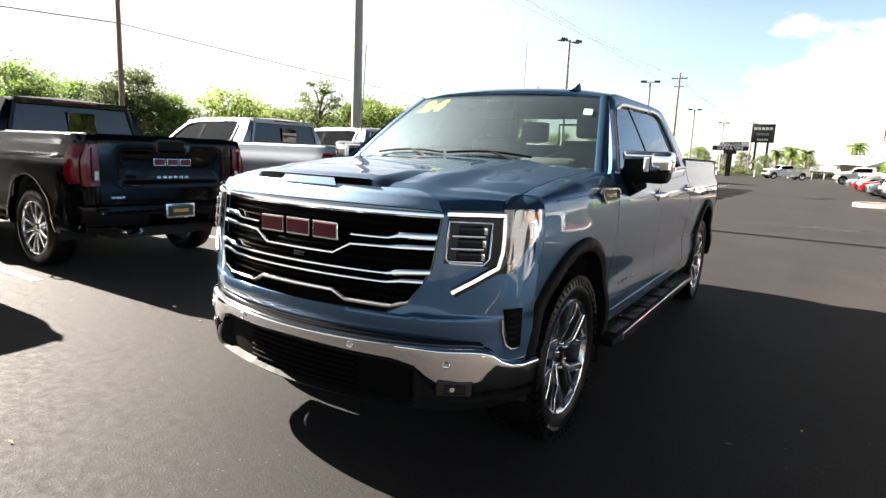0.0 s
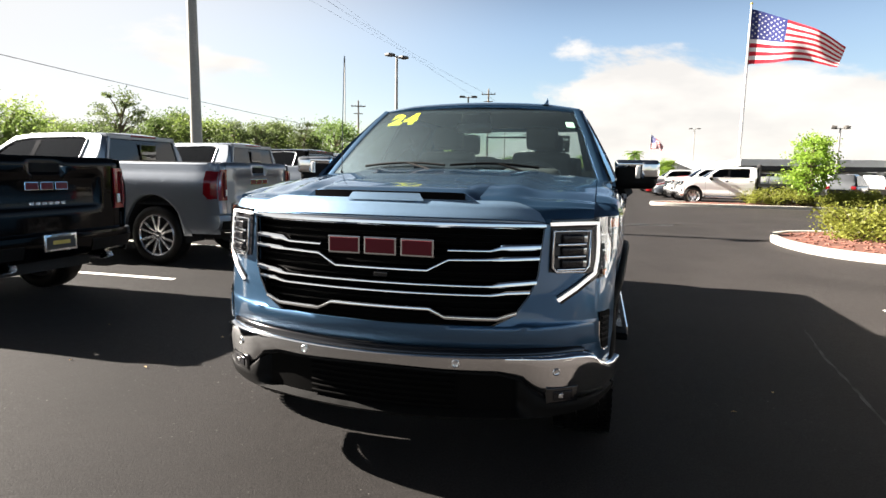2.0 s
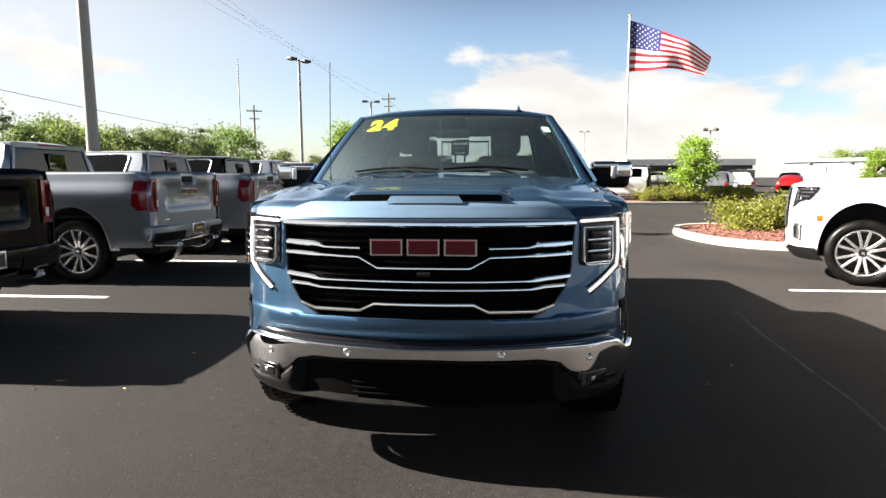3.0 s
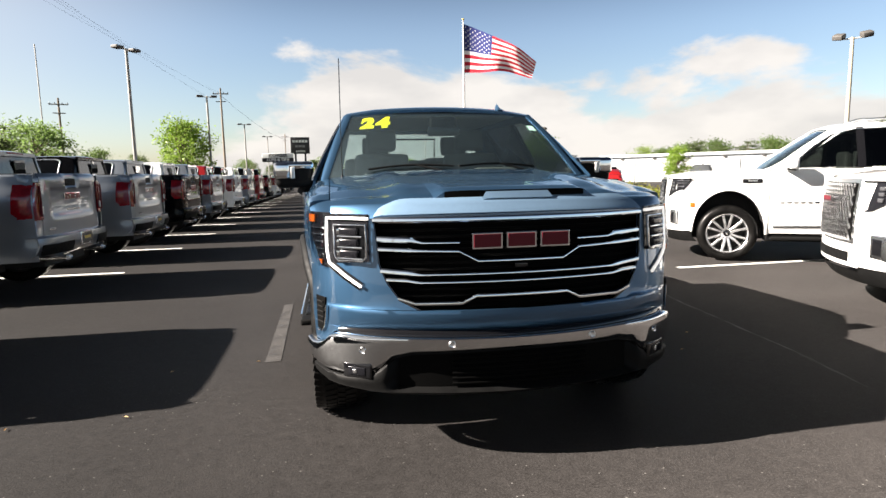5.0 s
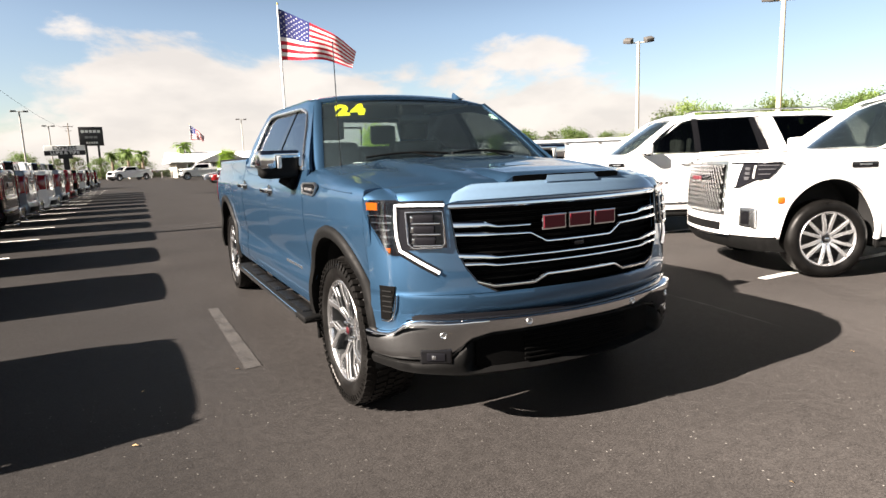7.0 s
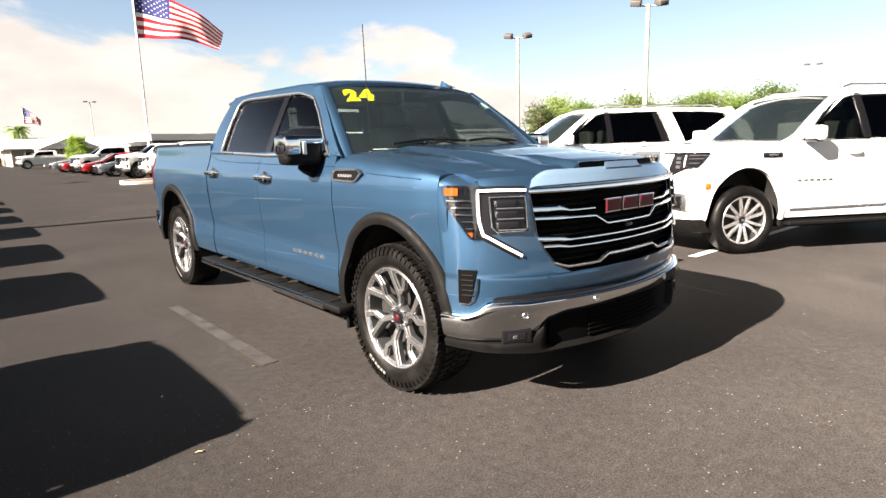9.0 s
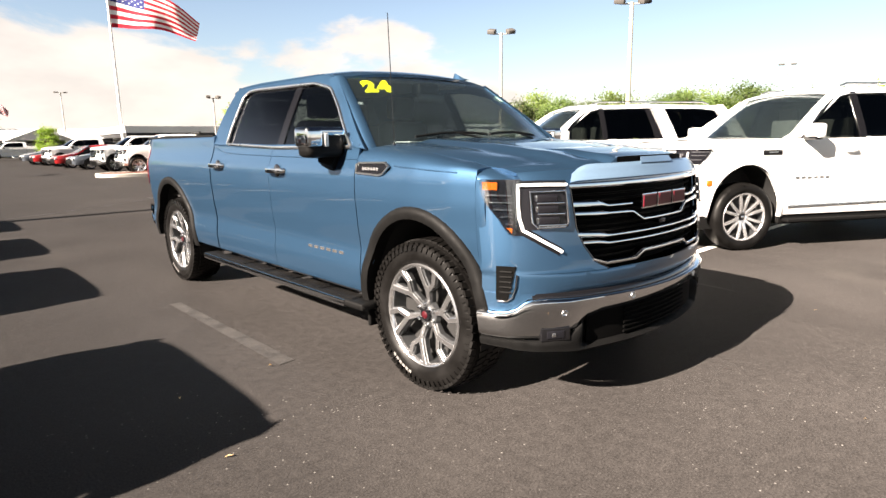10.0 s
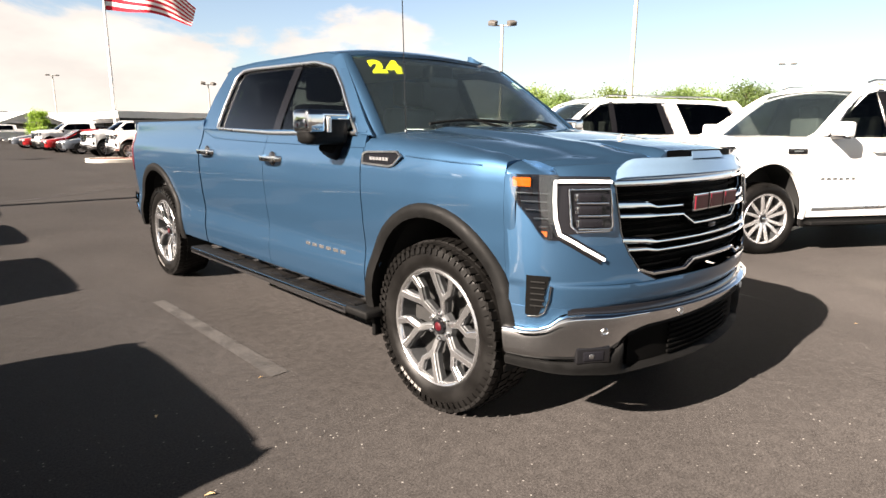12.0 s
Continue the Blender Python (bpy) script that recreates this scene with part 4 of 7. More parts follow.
        bm = add_grid(bmesh.new(), rows, close=True)
        part("exhaust_tip", bm, "chrome", T, "chrome exhaust tip")
    pl = part("plate_frame", box(-0.17, 0.17, 5.575, 5.622, 0.575, 0.735, bevel=0.006), "satin", bp)
    part("plate", box(-0.148, 0.148, 5.620, 5.626, 0.598, 0.712), "plate", pl, "dark plate with an unreadable mark", smooth=False)
    bm = bmesh.new()
    add_box(bm, -0.09, 0.09, 5.626, 5.628, 0.640, 0.675)
    part("plate_mark", bm, "gold", pl, smooth=False)
    bm = bmesh.new()
    bars(bm, -0.10, 0.716, (0.026,) * 6, 0, 0.012, gap=0.35, m=Matrix.Translation((0, 5.628, 0)) @ Matrix.Rotation(math.pi, 4, "Z"))
    part("frame_lettering", bm, "plate", pl, smooth=False)
    # underbody
    bm = box(-0.55, 0.55, 0.45, 5.35, 0.36, 0.80)
    for y in (HUB_F, HUB_R):
        add_sweep(bm, [(-0.8, y, HUB_Z), (0.8, y, HUB_Z)], 0.12, 0.12, round_n=10)
    add_box(bm, -0.88, 0.88, 1.45, 4.0, 0.44, 0.62)
    add_box(bm, -0.10, 0.10, HUB_R - 0.12, HUB_R + 0.16, 0.29, 0.55, bevel=0.05)
    add_box(bm, -0.92, 0.92, 5.15, 5.44, 0.50, 0.88)
    part("chassis", bm, "dark", T, smooth=False)
    # the tail stands further behind the rear axle
    for o in T.children_recursive:
        if o.type == "MESH" and o.parent.name.split(".")[0] not in ("wheel", "tyre", "rim"):
            for v in o.data.vertices:
                v.co.y += (0.02 if hero else TAIL_BACK) * min(1.0, max(0.0, (v.co.y - 5.19) / 0.08))
    nose(T, P, hero)
    if hero:
        cabin(T)
    else:
        part("cabin", box(-0.72, 0.72, 1.75, 3.55, 0.7, 1.30), "trim", T, smooth=False)
        for x in (-0.38, 0.38):
            for y in (2.35, 3.25):
                bm = box(x - 0.24, x + 0.24, y, y + 0.14, 1.2, 1.56, bevel=0.04)
                add_box(bm, x - 0.12, x + 0.12, y + 0.03, y + 0.12, 1.54, 1.70, bevel=0.03)
                part("seat", bm, "trim", T)
    return T


def fpoint(x, z, out=0.0):
    """A point of the nose, out metres in front of it."""
    lean = 0.12 * max(0.0, z - 0.80)
    return Vector((x, front_y(min(0.995, abs(x))) + lean - out, z))


def npoint(x, z, out):
    """A point of the nose, out metres off it along its normal."""
    a, b = max(0.0, abs(x) - 0.004), min(0.994, abs(x) + 0.004)
    t = Vector((b - a, front_y(b) - front_y(a), 0)).normalized()
    s = 1 if x >= 0 else -1
    p = fpoint(x, z)
    return Vector((p.x + s * t.y * out, p.y - t.x * out, z))


def bumper_top(x):
    return curve_at([(0, 0.613), (0.70, 0.622), (0.80, 0.625), (0.855, 0.618), (0.905, 0.562), (0.93, 0.550), (1.0, 0.560)], abs(x))


def roll_under(x, z):
    """How far the skin below the grille stands out, before it rolls in above the bumper."""
    fade = min(1.0, max(0.0, (0.90 - abs(x)) / 0.25))
    return fade * curve_at([(0.63, -0.030), (0.645, -0.012), (0.67, 0.003), (0.70, 0.010), (0.74, 0.009), (0.78, 0.0)], z)


def nose(T, P, hero):
    # cheeks beside the grille
    def grille_edge(z):
        return curve_at([(0.735, 0.47), (0.755, 0.515), (0.79, 0.572), (0.876, 0.625), (0.95, 0.652), (1.18, 0.670)], z)
    for mir in (False, True):
        rows = []
        for z in (0.630, 0.637, 0.645, 0.657, 0.67, 0.685, 0.70, 0.72, 0.738, 0.742, 0.76, 0.78, 0.83, 0.88, 0.94, 1.0, 1.06, 1.12, 1.16, 1.176):
            rows.append([(-p.x, p.y - roll_under(p.x, z), p.z) for p in (fpoint(lerp(grille_edge(z) if z > 0.739 else 0.0, 0.962, t), z) for t in steps(0, 1, 30))])
        ck = part("cheek", flipped(sheet(rows, 0.02), mir), P, T)
        rows = []
        for z in steps(0.56, 1.185, 10):
            rows.append([(-side_x(y, z), y, z) for y in (0.455, 0.468, 0.48, 0.492, 0.504)])
        part("corner_panel", flipped(sheet(rows, 0.012), mir), P, T)
        # headlamp
        lamp = new("headlamp")
        lamp.parent = T
        s = 1 if mir else -1
        rows = []
        for t in steps(0, 1, 8):
            row = []
            for u in steps(0, 1, 14):
                x = lerp(0.690, 0.90, u)
                ztop = 1.172 + 0.010 * u
                zbot = 0.925 if u > 0.80 else lerp(0.962, 0.950, u / 0.8)
                z = lerp(zbot, ztop, t)
                p = fpoint(x, z, 0.006)
                row.append((-p.x, p.y, p.z))
            rows.append(row)
        part("bowl", flipped(sheet(rows, 0.01), mir), "lamp_bowl", lamp)
        c = [(0.690, 1.158), (0.80, 1.161), (0.876, 1.160), (0.880, 1.08), (0.880, 1.01), (0.872, 0.950), (0.80, 0.893), (0.732, 0.846)]
        path = []
        for (x0, z0), (x1, z1) in zip(c, c[1:]):
            for k in range(4):
                path.append((lerp(x0, x1, k / 4), lerp(z0, z1, k / 4)))
        path.append(c[-1])
        bm = bmesh.new()
        rows = []
        for x, z in path:
            p = fpoint(x, z, 0.012)
            rows.append(p)
        add_sweep(bm, [(-p.x, p.y, p.z) for p in rows], 0.0135, 0.012, up=(-0.45, -1, 0))
        part("daytime_light", flipped(bm, mir), "lamp_white", lamp, "white C-shaped daytime light")
        bm = sweep([(-p.x, p.y + 0.012, p.z) for p in rows], 0.040, 0.014, up=(-0.45, -1, 0))
        part("light_surround", flipped(bm, mir), "gloss_black", lamp)
        for z in (1.098, 1.048, 0.996):
            bm = bmesh.new()
            p, q = fpoint(0.722, z, 0.016), fpoint(0.832, z, 0.016)
            add_box(bm, -0.050, 0.050, -0.014, 0.018, -0.019, 0.019, bevel=0.008, m=Matrix.Translation(((-p.x - q.x) / 2, (p.y + q.y) / 2, z)) @ Matrix.Rotation(-math.atan2(q.y - p.y, q.x - p.x), 4, "Z"))
            proj = part("projector", flipped(bm, mir), "lamp_bowl", lamp)
            bm = sweep([(-a.x, a.y, a.z) for a in (fpoint(x, z - 0.022, 0.030) for x in (0.722, 0.77, 0.830))], 0.010, 0.009, up=(-0.3, -1, 0))
            part("reflector", flipped(bm, mir), "chrome", proj)
            a = fpoint(0.828, z, 0.026)
            part("reflector", flipped(box(-0.007, 0.007, -0.006, 0.006, -0.015, 0.015, bevel=0.003, m=Matrix.Translation((-a.x, a.y, a.z))), mir), "chrome", proj)
        bm = bmesh.new()
        fr = [(0.704, 1.130), (0.846, 1.130), (0.846, 0.985), (0.828, 0.962), (0.720, 0.964), (0.704, 0.984)]
        add_sweep(bm, [(-p.x, p.y, p.z) for p in (fpoint(x, z, 0.022) for x, z in fr)], 0.009, 0.010, up=(-0.3, -1, 0), closed=True)
        part("bezel", flipped(bm, mir), "chrome", lamp)
        def wrap(y, z, out):
            q = 0.12 * max(0.0, z - 0.80)
            return (-(plan_x(y - q) + out * 0.8), y - out * 0.5, z)

        def y_back(z):
            return curve_at([(0.930, 0.345), (0.985, 0.385), (1.07, 0.450), (1.12, 0.482), (1.188, 0.488)], z)
        rows = [[wrap(lerp(0.320, y_back(z), t), z, 0.006) for t in steps(0, 1, 8)] for z in steps(0.930, 1.186, 8)]
        part("side_bowl", flipped(sheet(rows, 0.008), mir), "lamp_bowl", lamp)
        for k in range(5):
            z = 1.112 - k * 0.033
            bm = sweep([wrap(lerp(0.335, y_back(z) - 0.02, t), z, 0.016) for t in (0, 0.5, 1)], 0.010, 0.007, up=(0, 0, 1))
            part("reflector_fin", flipped(bm, mir), "chrome", lamp)
        for z0, z1, y0 in ((1.138, 1.174, 0.405), (0.940, 0.962, 0.335)):
            rows = [[wrap(lerp(y0, y_back(z) - 0.012, t), z, 0.016) for t in steps(0, 1, 5)] for z in (z0, (z0 + z1) / 2, z1)]
            part("turn_signal", flipped(sheet(rows, 0.006), mir), "amber", lamp, "amber turn signal")
        rows = [[wrap(lerp(0.318, y_back(z), t), z, 0.026) for t in steps(0, 1, 6)] for z in steps(0.930, 1.186, 6)]
        part("lens_cover", flipped(sheet(rows, 0.003), mir), "lens_clear", lamp)
        rows = [[fpoint(x, lerp(0.645, bumper_top(x) + 0.004, t)) for x in steps(0.835, 0.962, 10)] for t in steps(0, 1, 4)]
        part("lower_cheek", flipped(sheet([[(-q.x, q.y, q.z) for q in r] for r in rows], 0.012), mir), P, T)
        xs_c = steps(0.84, 0.958, 6)
        rows = [[(-x, fpoint(x, 1.18).y, 1.178) for x in xs_c], [(-lerp(0.850, 0.960, k / 6), lerp(fpoint(x, 1.18).y, 0.512, 0.5), 1.212 - 0.014 * k / 6) for k, x in enumerate(xs_c)], [(-lerp(0.857, 0.965, k / 6), 0.512, 1.236 - 0.034 * (k / 6) ** 2) for k in range(7)]]
        part("fender_tip", flipped(sheet(rows, 0.012), mir), P, T)
        # side air slot
        rows = []
        for z in steps(0.612, 0.778, 5):
            k = 0.020 * (1 - (z - 0.612) / 0.166)
            rows.append([(-p.x, p.y, p.z) for p in (fpoint(x, z, 0.012) for x in steps(0.900 + k, 0.944, 4))])
        sl = part("air_slot", flipped(sheet(rows, 0.008), mir), "mesh", ck)
        for k in range(5):
            z = 0.652 + k * 0.025
            bm = sweep([(-p.x, p.y, p.z) for p in (fpoint(x, z, 0.016) for x in (0.912, 0.938))], 0.008, 0.008)
            part("slot_fin", flipped(bm, mir), "plastic", sl)
        bm = sweep([(-p.x, p.y, p.z) for p in (fpoint(x, z, 0.016) for x, z in ((0.899, 0.740), (0.902, 0.680), (0.911, 0.628), (0.924, 0.608), (0.942, 0.606)))], 0.006, 0.007, up=(-0.6, -1, 0))
        part("slot_trim", flipped(bm, mir), "chrome", sl)
    # grille
    g = new("grille")
    g.parent = T
    rows = [[fpoint(x * grille_edge(z), z, -0.075) for x in steps(-1, 1, 24)] for z in steps(0.738, 1.17, 6)]
    part("backing", sheet(rows, 0.01), "mesh", g)
    for z in steps(0.77, 1.13, 12):
        bm = sweep([fpoint(x * grille_edge(z), z, -0.05) for x in steps(-1, 1, 20)], 0.02, 0.010)
        part("mesh_bar", bm, "mesh", g)
    rows = []
    for z in steps(0.738, 1.17, 14):
        rows.append([fpoint(-grille_edge(z), z, 0.004), fpoint(-grille_edge(z), z, -0.08)])
    for mir in (False, True):
        bm = sheet(rows, 0.006)
        part("grille_side", flipped(bm, mir), "gloss_black", g)

    def chrome_bar(pts, h, out=0.0, deep=0.045, lab="", mat="chrome", wide=0.0):
        path = []
        for (x0, z0), (x1, z1) in zip(pts, pts[1:]):
            k = max(1, int(abs(x1 - x0) / 0.025))
            path += [(lerp(x0, x1, i / k), lerp(z0, z1, i / k)) for i in range(k)]
        path.append(pts[-1])
        bm = bmesh.new()
        rows = []
        for dz, do in ((-0.5, -deep), (-0.5, -0.006), (-0.28, 0.001), (0.0, 0.0012), (0.22, 0.0004), (0.44, -0.005), (0.5, -0.016), (0.5, -deep)):
            rows.append([fpoint(x, z + dz * h * (1 + wide * min(1.0, max(0.0, (abs(x) - 0.455) / 0.045))), out + do) for x, z in path])
        rows.append(rows[0])
        add_grid(bm, rows)
        bmesh.ops.remove_doubles(bm, verts=bm.verts, dist=1e-5)
        bmesh.ops.holes_fill(bm, edges=[e for e in bm.edges if e.is_boundary], sides=0)
        ob = part("chrome_bar", bm, mat, g, lab)
        return sharpen(ob, 30)
    chrome_bar([(-0.672, 1.155), (0.672, 1.155)], 0.034, 0.004, 0.06)
    for s in (-1, 1):
        chrome_bar([(s * x, z) for x, z in ((0.658, 1.064), (0.50, 1.059), (0.455, 1.047), (0.285, 1.046))][::s], 0.0135, 0.0, wide=1.0)
    for half, h, out, wide in (
            (((0.652, 1.018), (0.48, 1.012), (0.29, 1.007), (0.205, 0.961)), 0.0145, 0.004, 0.5),
            (((0.645, 0.920), (0.53, 0.911), (0.47, 0.903)), 0.0135, 0.004, 0.9),
            (((0.620, 0.879), (0.53, 0.876), (0.47, 0.867)), 0.0135, 0.004, 0.4),
            (((0.572, 0.794), (0.495, 0.769), (0.285, 0.770), (0.218, 0.803)), 0.019, 0.006, 0.0)):
        chrome_bar([(-x, z) for x, z in half] + [(x, z) for x, z in half[::-1]], h, out, wide=wide)
    if hero:
        badge_blocks(g, (0.0, 0.052, 1.052), 0.468, 0.076)
        part("camera_pod", box(-0.03, 0.03, 0.045, 0.09, 0.922, 0.944, bevel=0.005), "gloss_black", g)
    # bumper: chrome band with its dips, black lower part
    ztop = bumper_top

    def zbot(x):
        a = abs(x)
        return curve_at([(0, 0.547), (0.50, 0.537), (0.60, 0.515), (0.66, 0.462), (0.70, 0.435), (0.80, 0.420), (1.0, 0.422)], a)
    xs = steps(-0.964, 0.964, 80)
    rows = []
    for t, o in ((0, -0.03), (0.0, 0.018), (0.035, 0.032), (0.09, 0.036), (0.3, 0.032), (0.7, 0.020), (0.95, 0.008), (1.0, -0.006), (1.0, -0.03)):
        rows.append([npoint(x, lerp(ztop(x), zbot(x), t), o) for x in xs])
    cb = sharpen(part("bumper", sheet(rows, 0.008), "chrome", T, "chrome front bumper"), 50)
    rows = [[fpoint(x, ztop(x) + d, o) for x in steps(-0.845, 0.845, 50)] for d, o in ((-0.012, 0.005), (0.016, 0.003), (0.024, -0.01))]
    part("bumper_gap", sheet(rows, 0.004), "gloss_black", T)
    rows = []
    for z, o in ((0.0, 0.004), (0.06, 0.012), (0.12, 0.018), (0.5, 0.018), (0.74, 0.012), (0.86, 0.012), (0.94, -0.01), (1.0, -0.06)):
        rows.append([npoint(x, lerp(zbot(x) - 0.004, curve_at([(0, 0.315), (0.6, 0.325), (0.8, 0.35), (1.0, 0.375)], abs(x)), z), o - 0.01 * (abs(x) > 0.9) - 0.06 * (0.05 < z < 0.8) * min(1.0, max(0.0, (0.63 - abs(x)) / 0.04))) for x in xs])
    va = part("valance", sheet(rows, 0.012), "plastic", T, "black lower bumper")
    rows = [[fpoint(x, z, -0.026) for x in steps(-0.57, 0.57, 24)] for z in (0.37, 0.45, 0.53)]
    part("intake", sheet(rows, 0.006), "mesh", va)
    for k in range(6):
        z = 0.385 + k * 0.025
        part("intake_slat", sweep([fpoint(x, z, -0.018) for x in steps(-0.33, 0.33, 14)], 0.010, 0.012), "mesh", va)
    for s in (-1, 1):
        for x, z in ((0.340, 0.588), (0.738, 0.552)):
            p = fpoint(x, z, 0.034)
            ang = math.atan2(front_y(x + 0.01) - front_y(x - 0.01), 0.02)
            bm = add_lathe(bmesh.new(), [(-0.0, 0.017), (-0.004, 0.016), (-0.006, 0.013), (-0.004, 0.011), (-0.005, 0.0004)], 20, m=Matrix.Translation((s * p.x, p.y, p.z)) @ Matrix.Rotation(s * ang, 4, "Z") @ Matrix.Rotation(math.pi / 2, 4, "Z"))
            part("park_sensor", bm, "satin", cb)
        # fog lamp pocket
        p, q = fpoint(0.685, 0.447, 0.012), fpoint(0.83, 0.447, 0.012)
        mm = Matrix.Translation((s * (p.x + q.x) / 2, (p.y + q.y) / 2, 0.447)) @ Matrix.Rotation(s * math.atan2(q.y - p.y, q.x - p.x), 4, "Z")
        fg = part("fog_lamp", box(-0.075, 0.075, -0.016, 0.02, -0.036, 0.036, bevel=0.008, m=mm), "gloss_black", va)
        part("fog_lens", box(-0.045, 0.045, -0.020, -0.014, -0.022, 0.018, bevel=0.004, m=mm), "lamp_bowl", fg)
        part("fog_spot", box(-0.02, 0.0, -0.023, -0.018, -0.012, 0.008, bevel=0.003, m=mm), "satin", fg)
    # bonnet scoops, side badges
    for s in (-1, 1):
        if hero:
            x = side_x(1.25, 1.205) + 0.001
            poly = [(1.115, 1.236), (1.145, 1.256), (1.385, 1.250), (1.415, 1.238), (1.423, 1.192), (1.21, 1.184), (1.17, 1.192)]
            bm = bmesh.new()
            add_sweep(bm, [(s * (x + 0.008), y, z) for y, z in poly], 0.010, 0.016, up=(1, 0, 0), closed=True)
            vb = part("fender_vent", bm, "satin", T, "chrome-framed fender vent")
            bm = prism([(s * (x + 0.002), y, z) for y, z in poly], (s, 0, 0), 0.006)
            part("vent_panel", bm, "gloss_black", vb, smooth=False)
            for k in range(6):
                part("letter_bar", box(min(s * (x + 0.008), s * (x + 0.012)), max(s * (x + 0.008), s * (x + 0.012)), 1.21 + k * 0.026, 1.228 + k * 0.026, 1.210, 1.226), "alloy_bright", vb, "plain bright bar", smooth=False)
            for k in range(6):
                y = 1.63 + k * 0.075
                xx = side_x(y, 0.70)
                part("letter_bar", box(min(s * xx, s * (xx + 0.006)), max(s * xx, s * (xx + 0.006)), y, y + 0.052, 0.676, 0.695), "alloy", T, "plain bright bar", smooth=False)


def cabin(T):
    """What shows through the screen: dash, wheel, seats, mirror, wipers."""
    bm = sheet([[(x, y + 0.05 * (x / 0.8) ** 2, z) for x in steps(-0.78, 0.78, 16)] for y, z in ((1.31, 1.33), (1.48, 1.345), (1.70, 1.345), (1.85, 1.30), (1.89, 1.15), (1.89, 0.8))], 0.02)
    part("dashboard", bm, "trim", T, "dark dashboard")
    bm = box(-0.16, 0.16, 1.89, 1.93, 1.20, 1.36, bevel=0.015)
    part("screen", bm, "gloss_black", T)
    part("dash_paper", box(-0.62, -0.24, 1.40, 1.56, 1.362, 1.366, bevel=0.001), "white_plain", T, "white paper lying on the dashboard", smooth=False)
    part("hood_of_dials", box(0.22, 0.62, 1.78, 1.95, 1.28, 1.40, bevel=0.05), "trim", T)
    bm = add_lathe(bmesh.new(), [(0.018 * math.cos(a), 0.185 + 0.018 * math.sin(a)) for a in (2 * math.pi * k / 10 for k in range(10))], 36, closed=True, m=Matrix.Translation((0.42, 2.06, 1.27)) @ Matrix.Rotation(radians(-25), 4, "X") @ Matrix.Rotation(radians(90), 4, "Z"))
    sw = part("steering_wheel", bm, "leather", T)
    part("wheel_boss", box(-0.13, 0.13, -0.02, 0.02, -0.05, 0.05, bevel=0.015, m=Matrix.Translation((0.42, 2.055, 1.27)) @ Matrix.Rotation(radians(-25), 4, "X")), "trim", sw)
    for x in (-0.40, 0.40):
        seat(T, x, 2.50)
        seat(T, x, 3.22, back=0.60, rest=True, w=0.62)
    part("seat", box(-0.16, 0.16, 3.36, 3.50, 0.92, 1.50, bevel=0.05), "leather", T)
    part("console", box(-0.15, 0.15, 1.95, 2.7, 0.7, 1.08, bevel=0.04), "trim", T)
    part("rear_mirror", box(-0.125, 0.125, 1.88, 1.91, 1.64, 1.71, bevel=0.012), "gloss_black", T)
    part("sensor_housing", box(-0.10, 0.10, 1.90, 2.00, 1.70, 1.785, bevel=0.02), "plastic", T)
    part("headliner", box(-0.64, 0.64, 2.16, 3.60, 1.805, 1.825), "lining", T, smooth=False)
    part("floor_pan", box(-0.86, 0.86, 1.5, 3.6, 0.60, 0.68), "trim", T, smooth=False)
    for a, b in ((-0.70, -0.06), (-0.02, 0.60)):
        pts = [ws_point(lerp(a, b, k / 6), 0.055 + 0.03 * math.sin(math.pi * k / 6)) + Vector((0, -0.015, 0.012)) for k in range(7)]
        wp = part("wiper", sweep(pts, 0.018, 0.014), "plastic", T)
        q = ws_point(lerp(a, b, 0.55), 0.07) + Vector((0, -0.018, 0.02))
        part("wiper_arm", sweep([ws_point(lerp(a, b, 0.98), -0.03) + Vector((0, -0.03, 0.01)), q], 0.014, 0.012), "plastic", wp)
    # price-year figures on the screen, and a small sticker
    up = (ws_point(-0.8, 1) - ws_point(-0.8, 0)).normalized()
    right = (ws_point(-0.5, 0.8) - ws_point(-0.95, 0.8)).normalized()
    nrm = right.cross(up).normalized()
    for figure, shift in (("2", 0.0), ("4", 0.112)):
        cu = bpy.data.curves.new("year", "FONT")
        cu.body, cu.size, cu.offset, cu.extrude = figure, 0.175, 0.014, 0.001
        ob = bpy.data.objects.new("year", cu)
        scene.collection.objects.link(ob)
        bpy.context.view_layer.update()
        me = bpy.data.meshes.new_from_object(ob.evaluated_get(bpy.context.evaluated_depsgraph_get()))
        bpy.data.objects.remove(ob)
        o = ws_point(-0.885, 0.75) + nrm * -0.010 + right * (shift + 0.03)
        me.transform(Matrix(((right.x, up.x, nrm.x, o.x), (right.y, up.y, nrm.y, o.y), (right.z, up.z, nrm.z, o.z), (0, 0, 0, 1))))
        me.materials.clear()
        me.materials.append(M["yellow"])
        y = new("year_figure", me)
        y.parent = T
        y["label"] = "yellow figure " + figure + " behind the windscreen"
    p = ws_point(0.86, 0.66)
    a, b = ws_point(0.91, 0.66), ws_point(0.86, 0.74)
    r2, u2 = (a - p).normalized(), (b - p).normalized()
    n2 = r2.cross(u2).normalized()
    o = p + n2 * 0.005
    bm = prism([o, o + r2 * 0.055, o + r2 * 0.055 + u2 * 0.07, o + u2 * 0.07], n2, 0.001)
    part("sticker", bm, "sticker", T, smooth=False)
    # roof fin and whip aerial
    bm = bmesh.new()
    rows = []
    for k, (y, h) in enumerate(((1.98, 0.0), (2.04, 0.020), (2.09, 0.045), (2.125, 0.062), (2.14, 0.059), (2.15, 0.0))):
        w = 0.024 * (1 - 0.5 * k / 5)
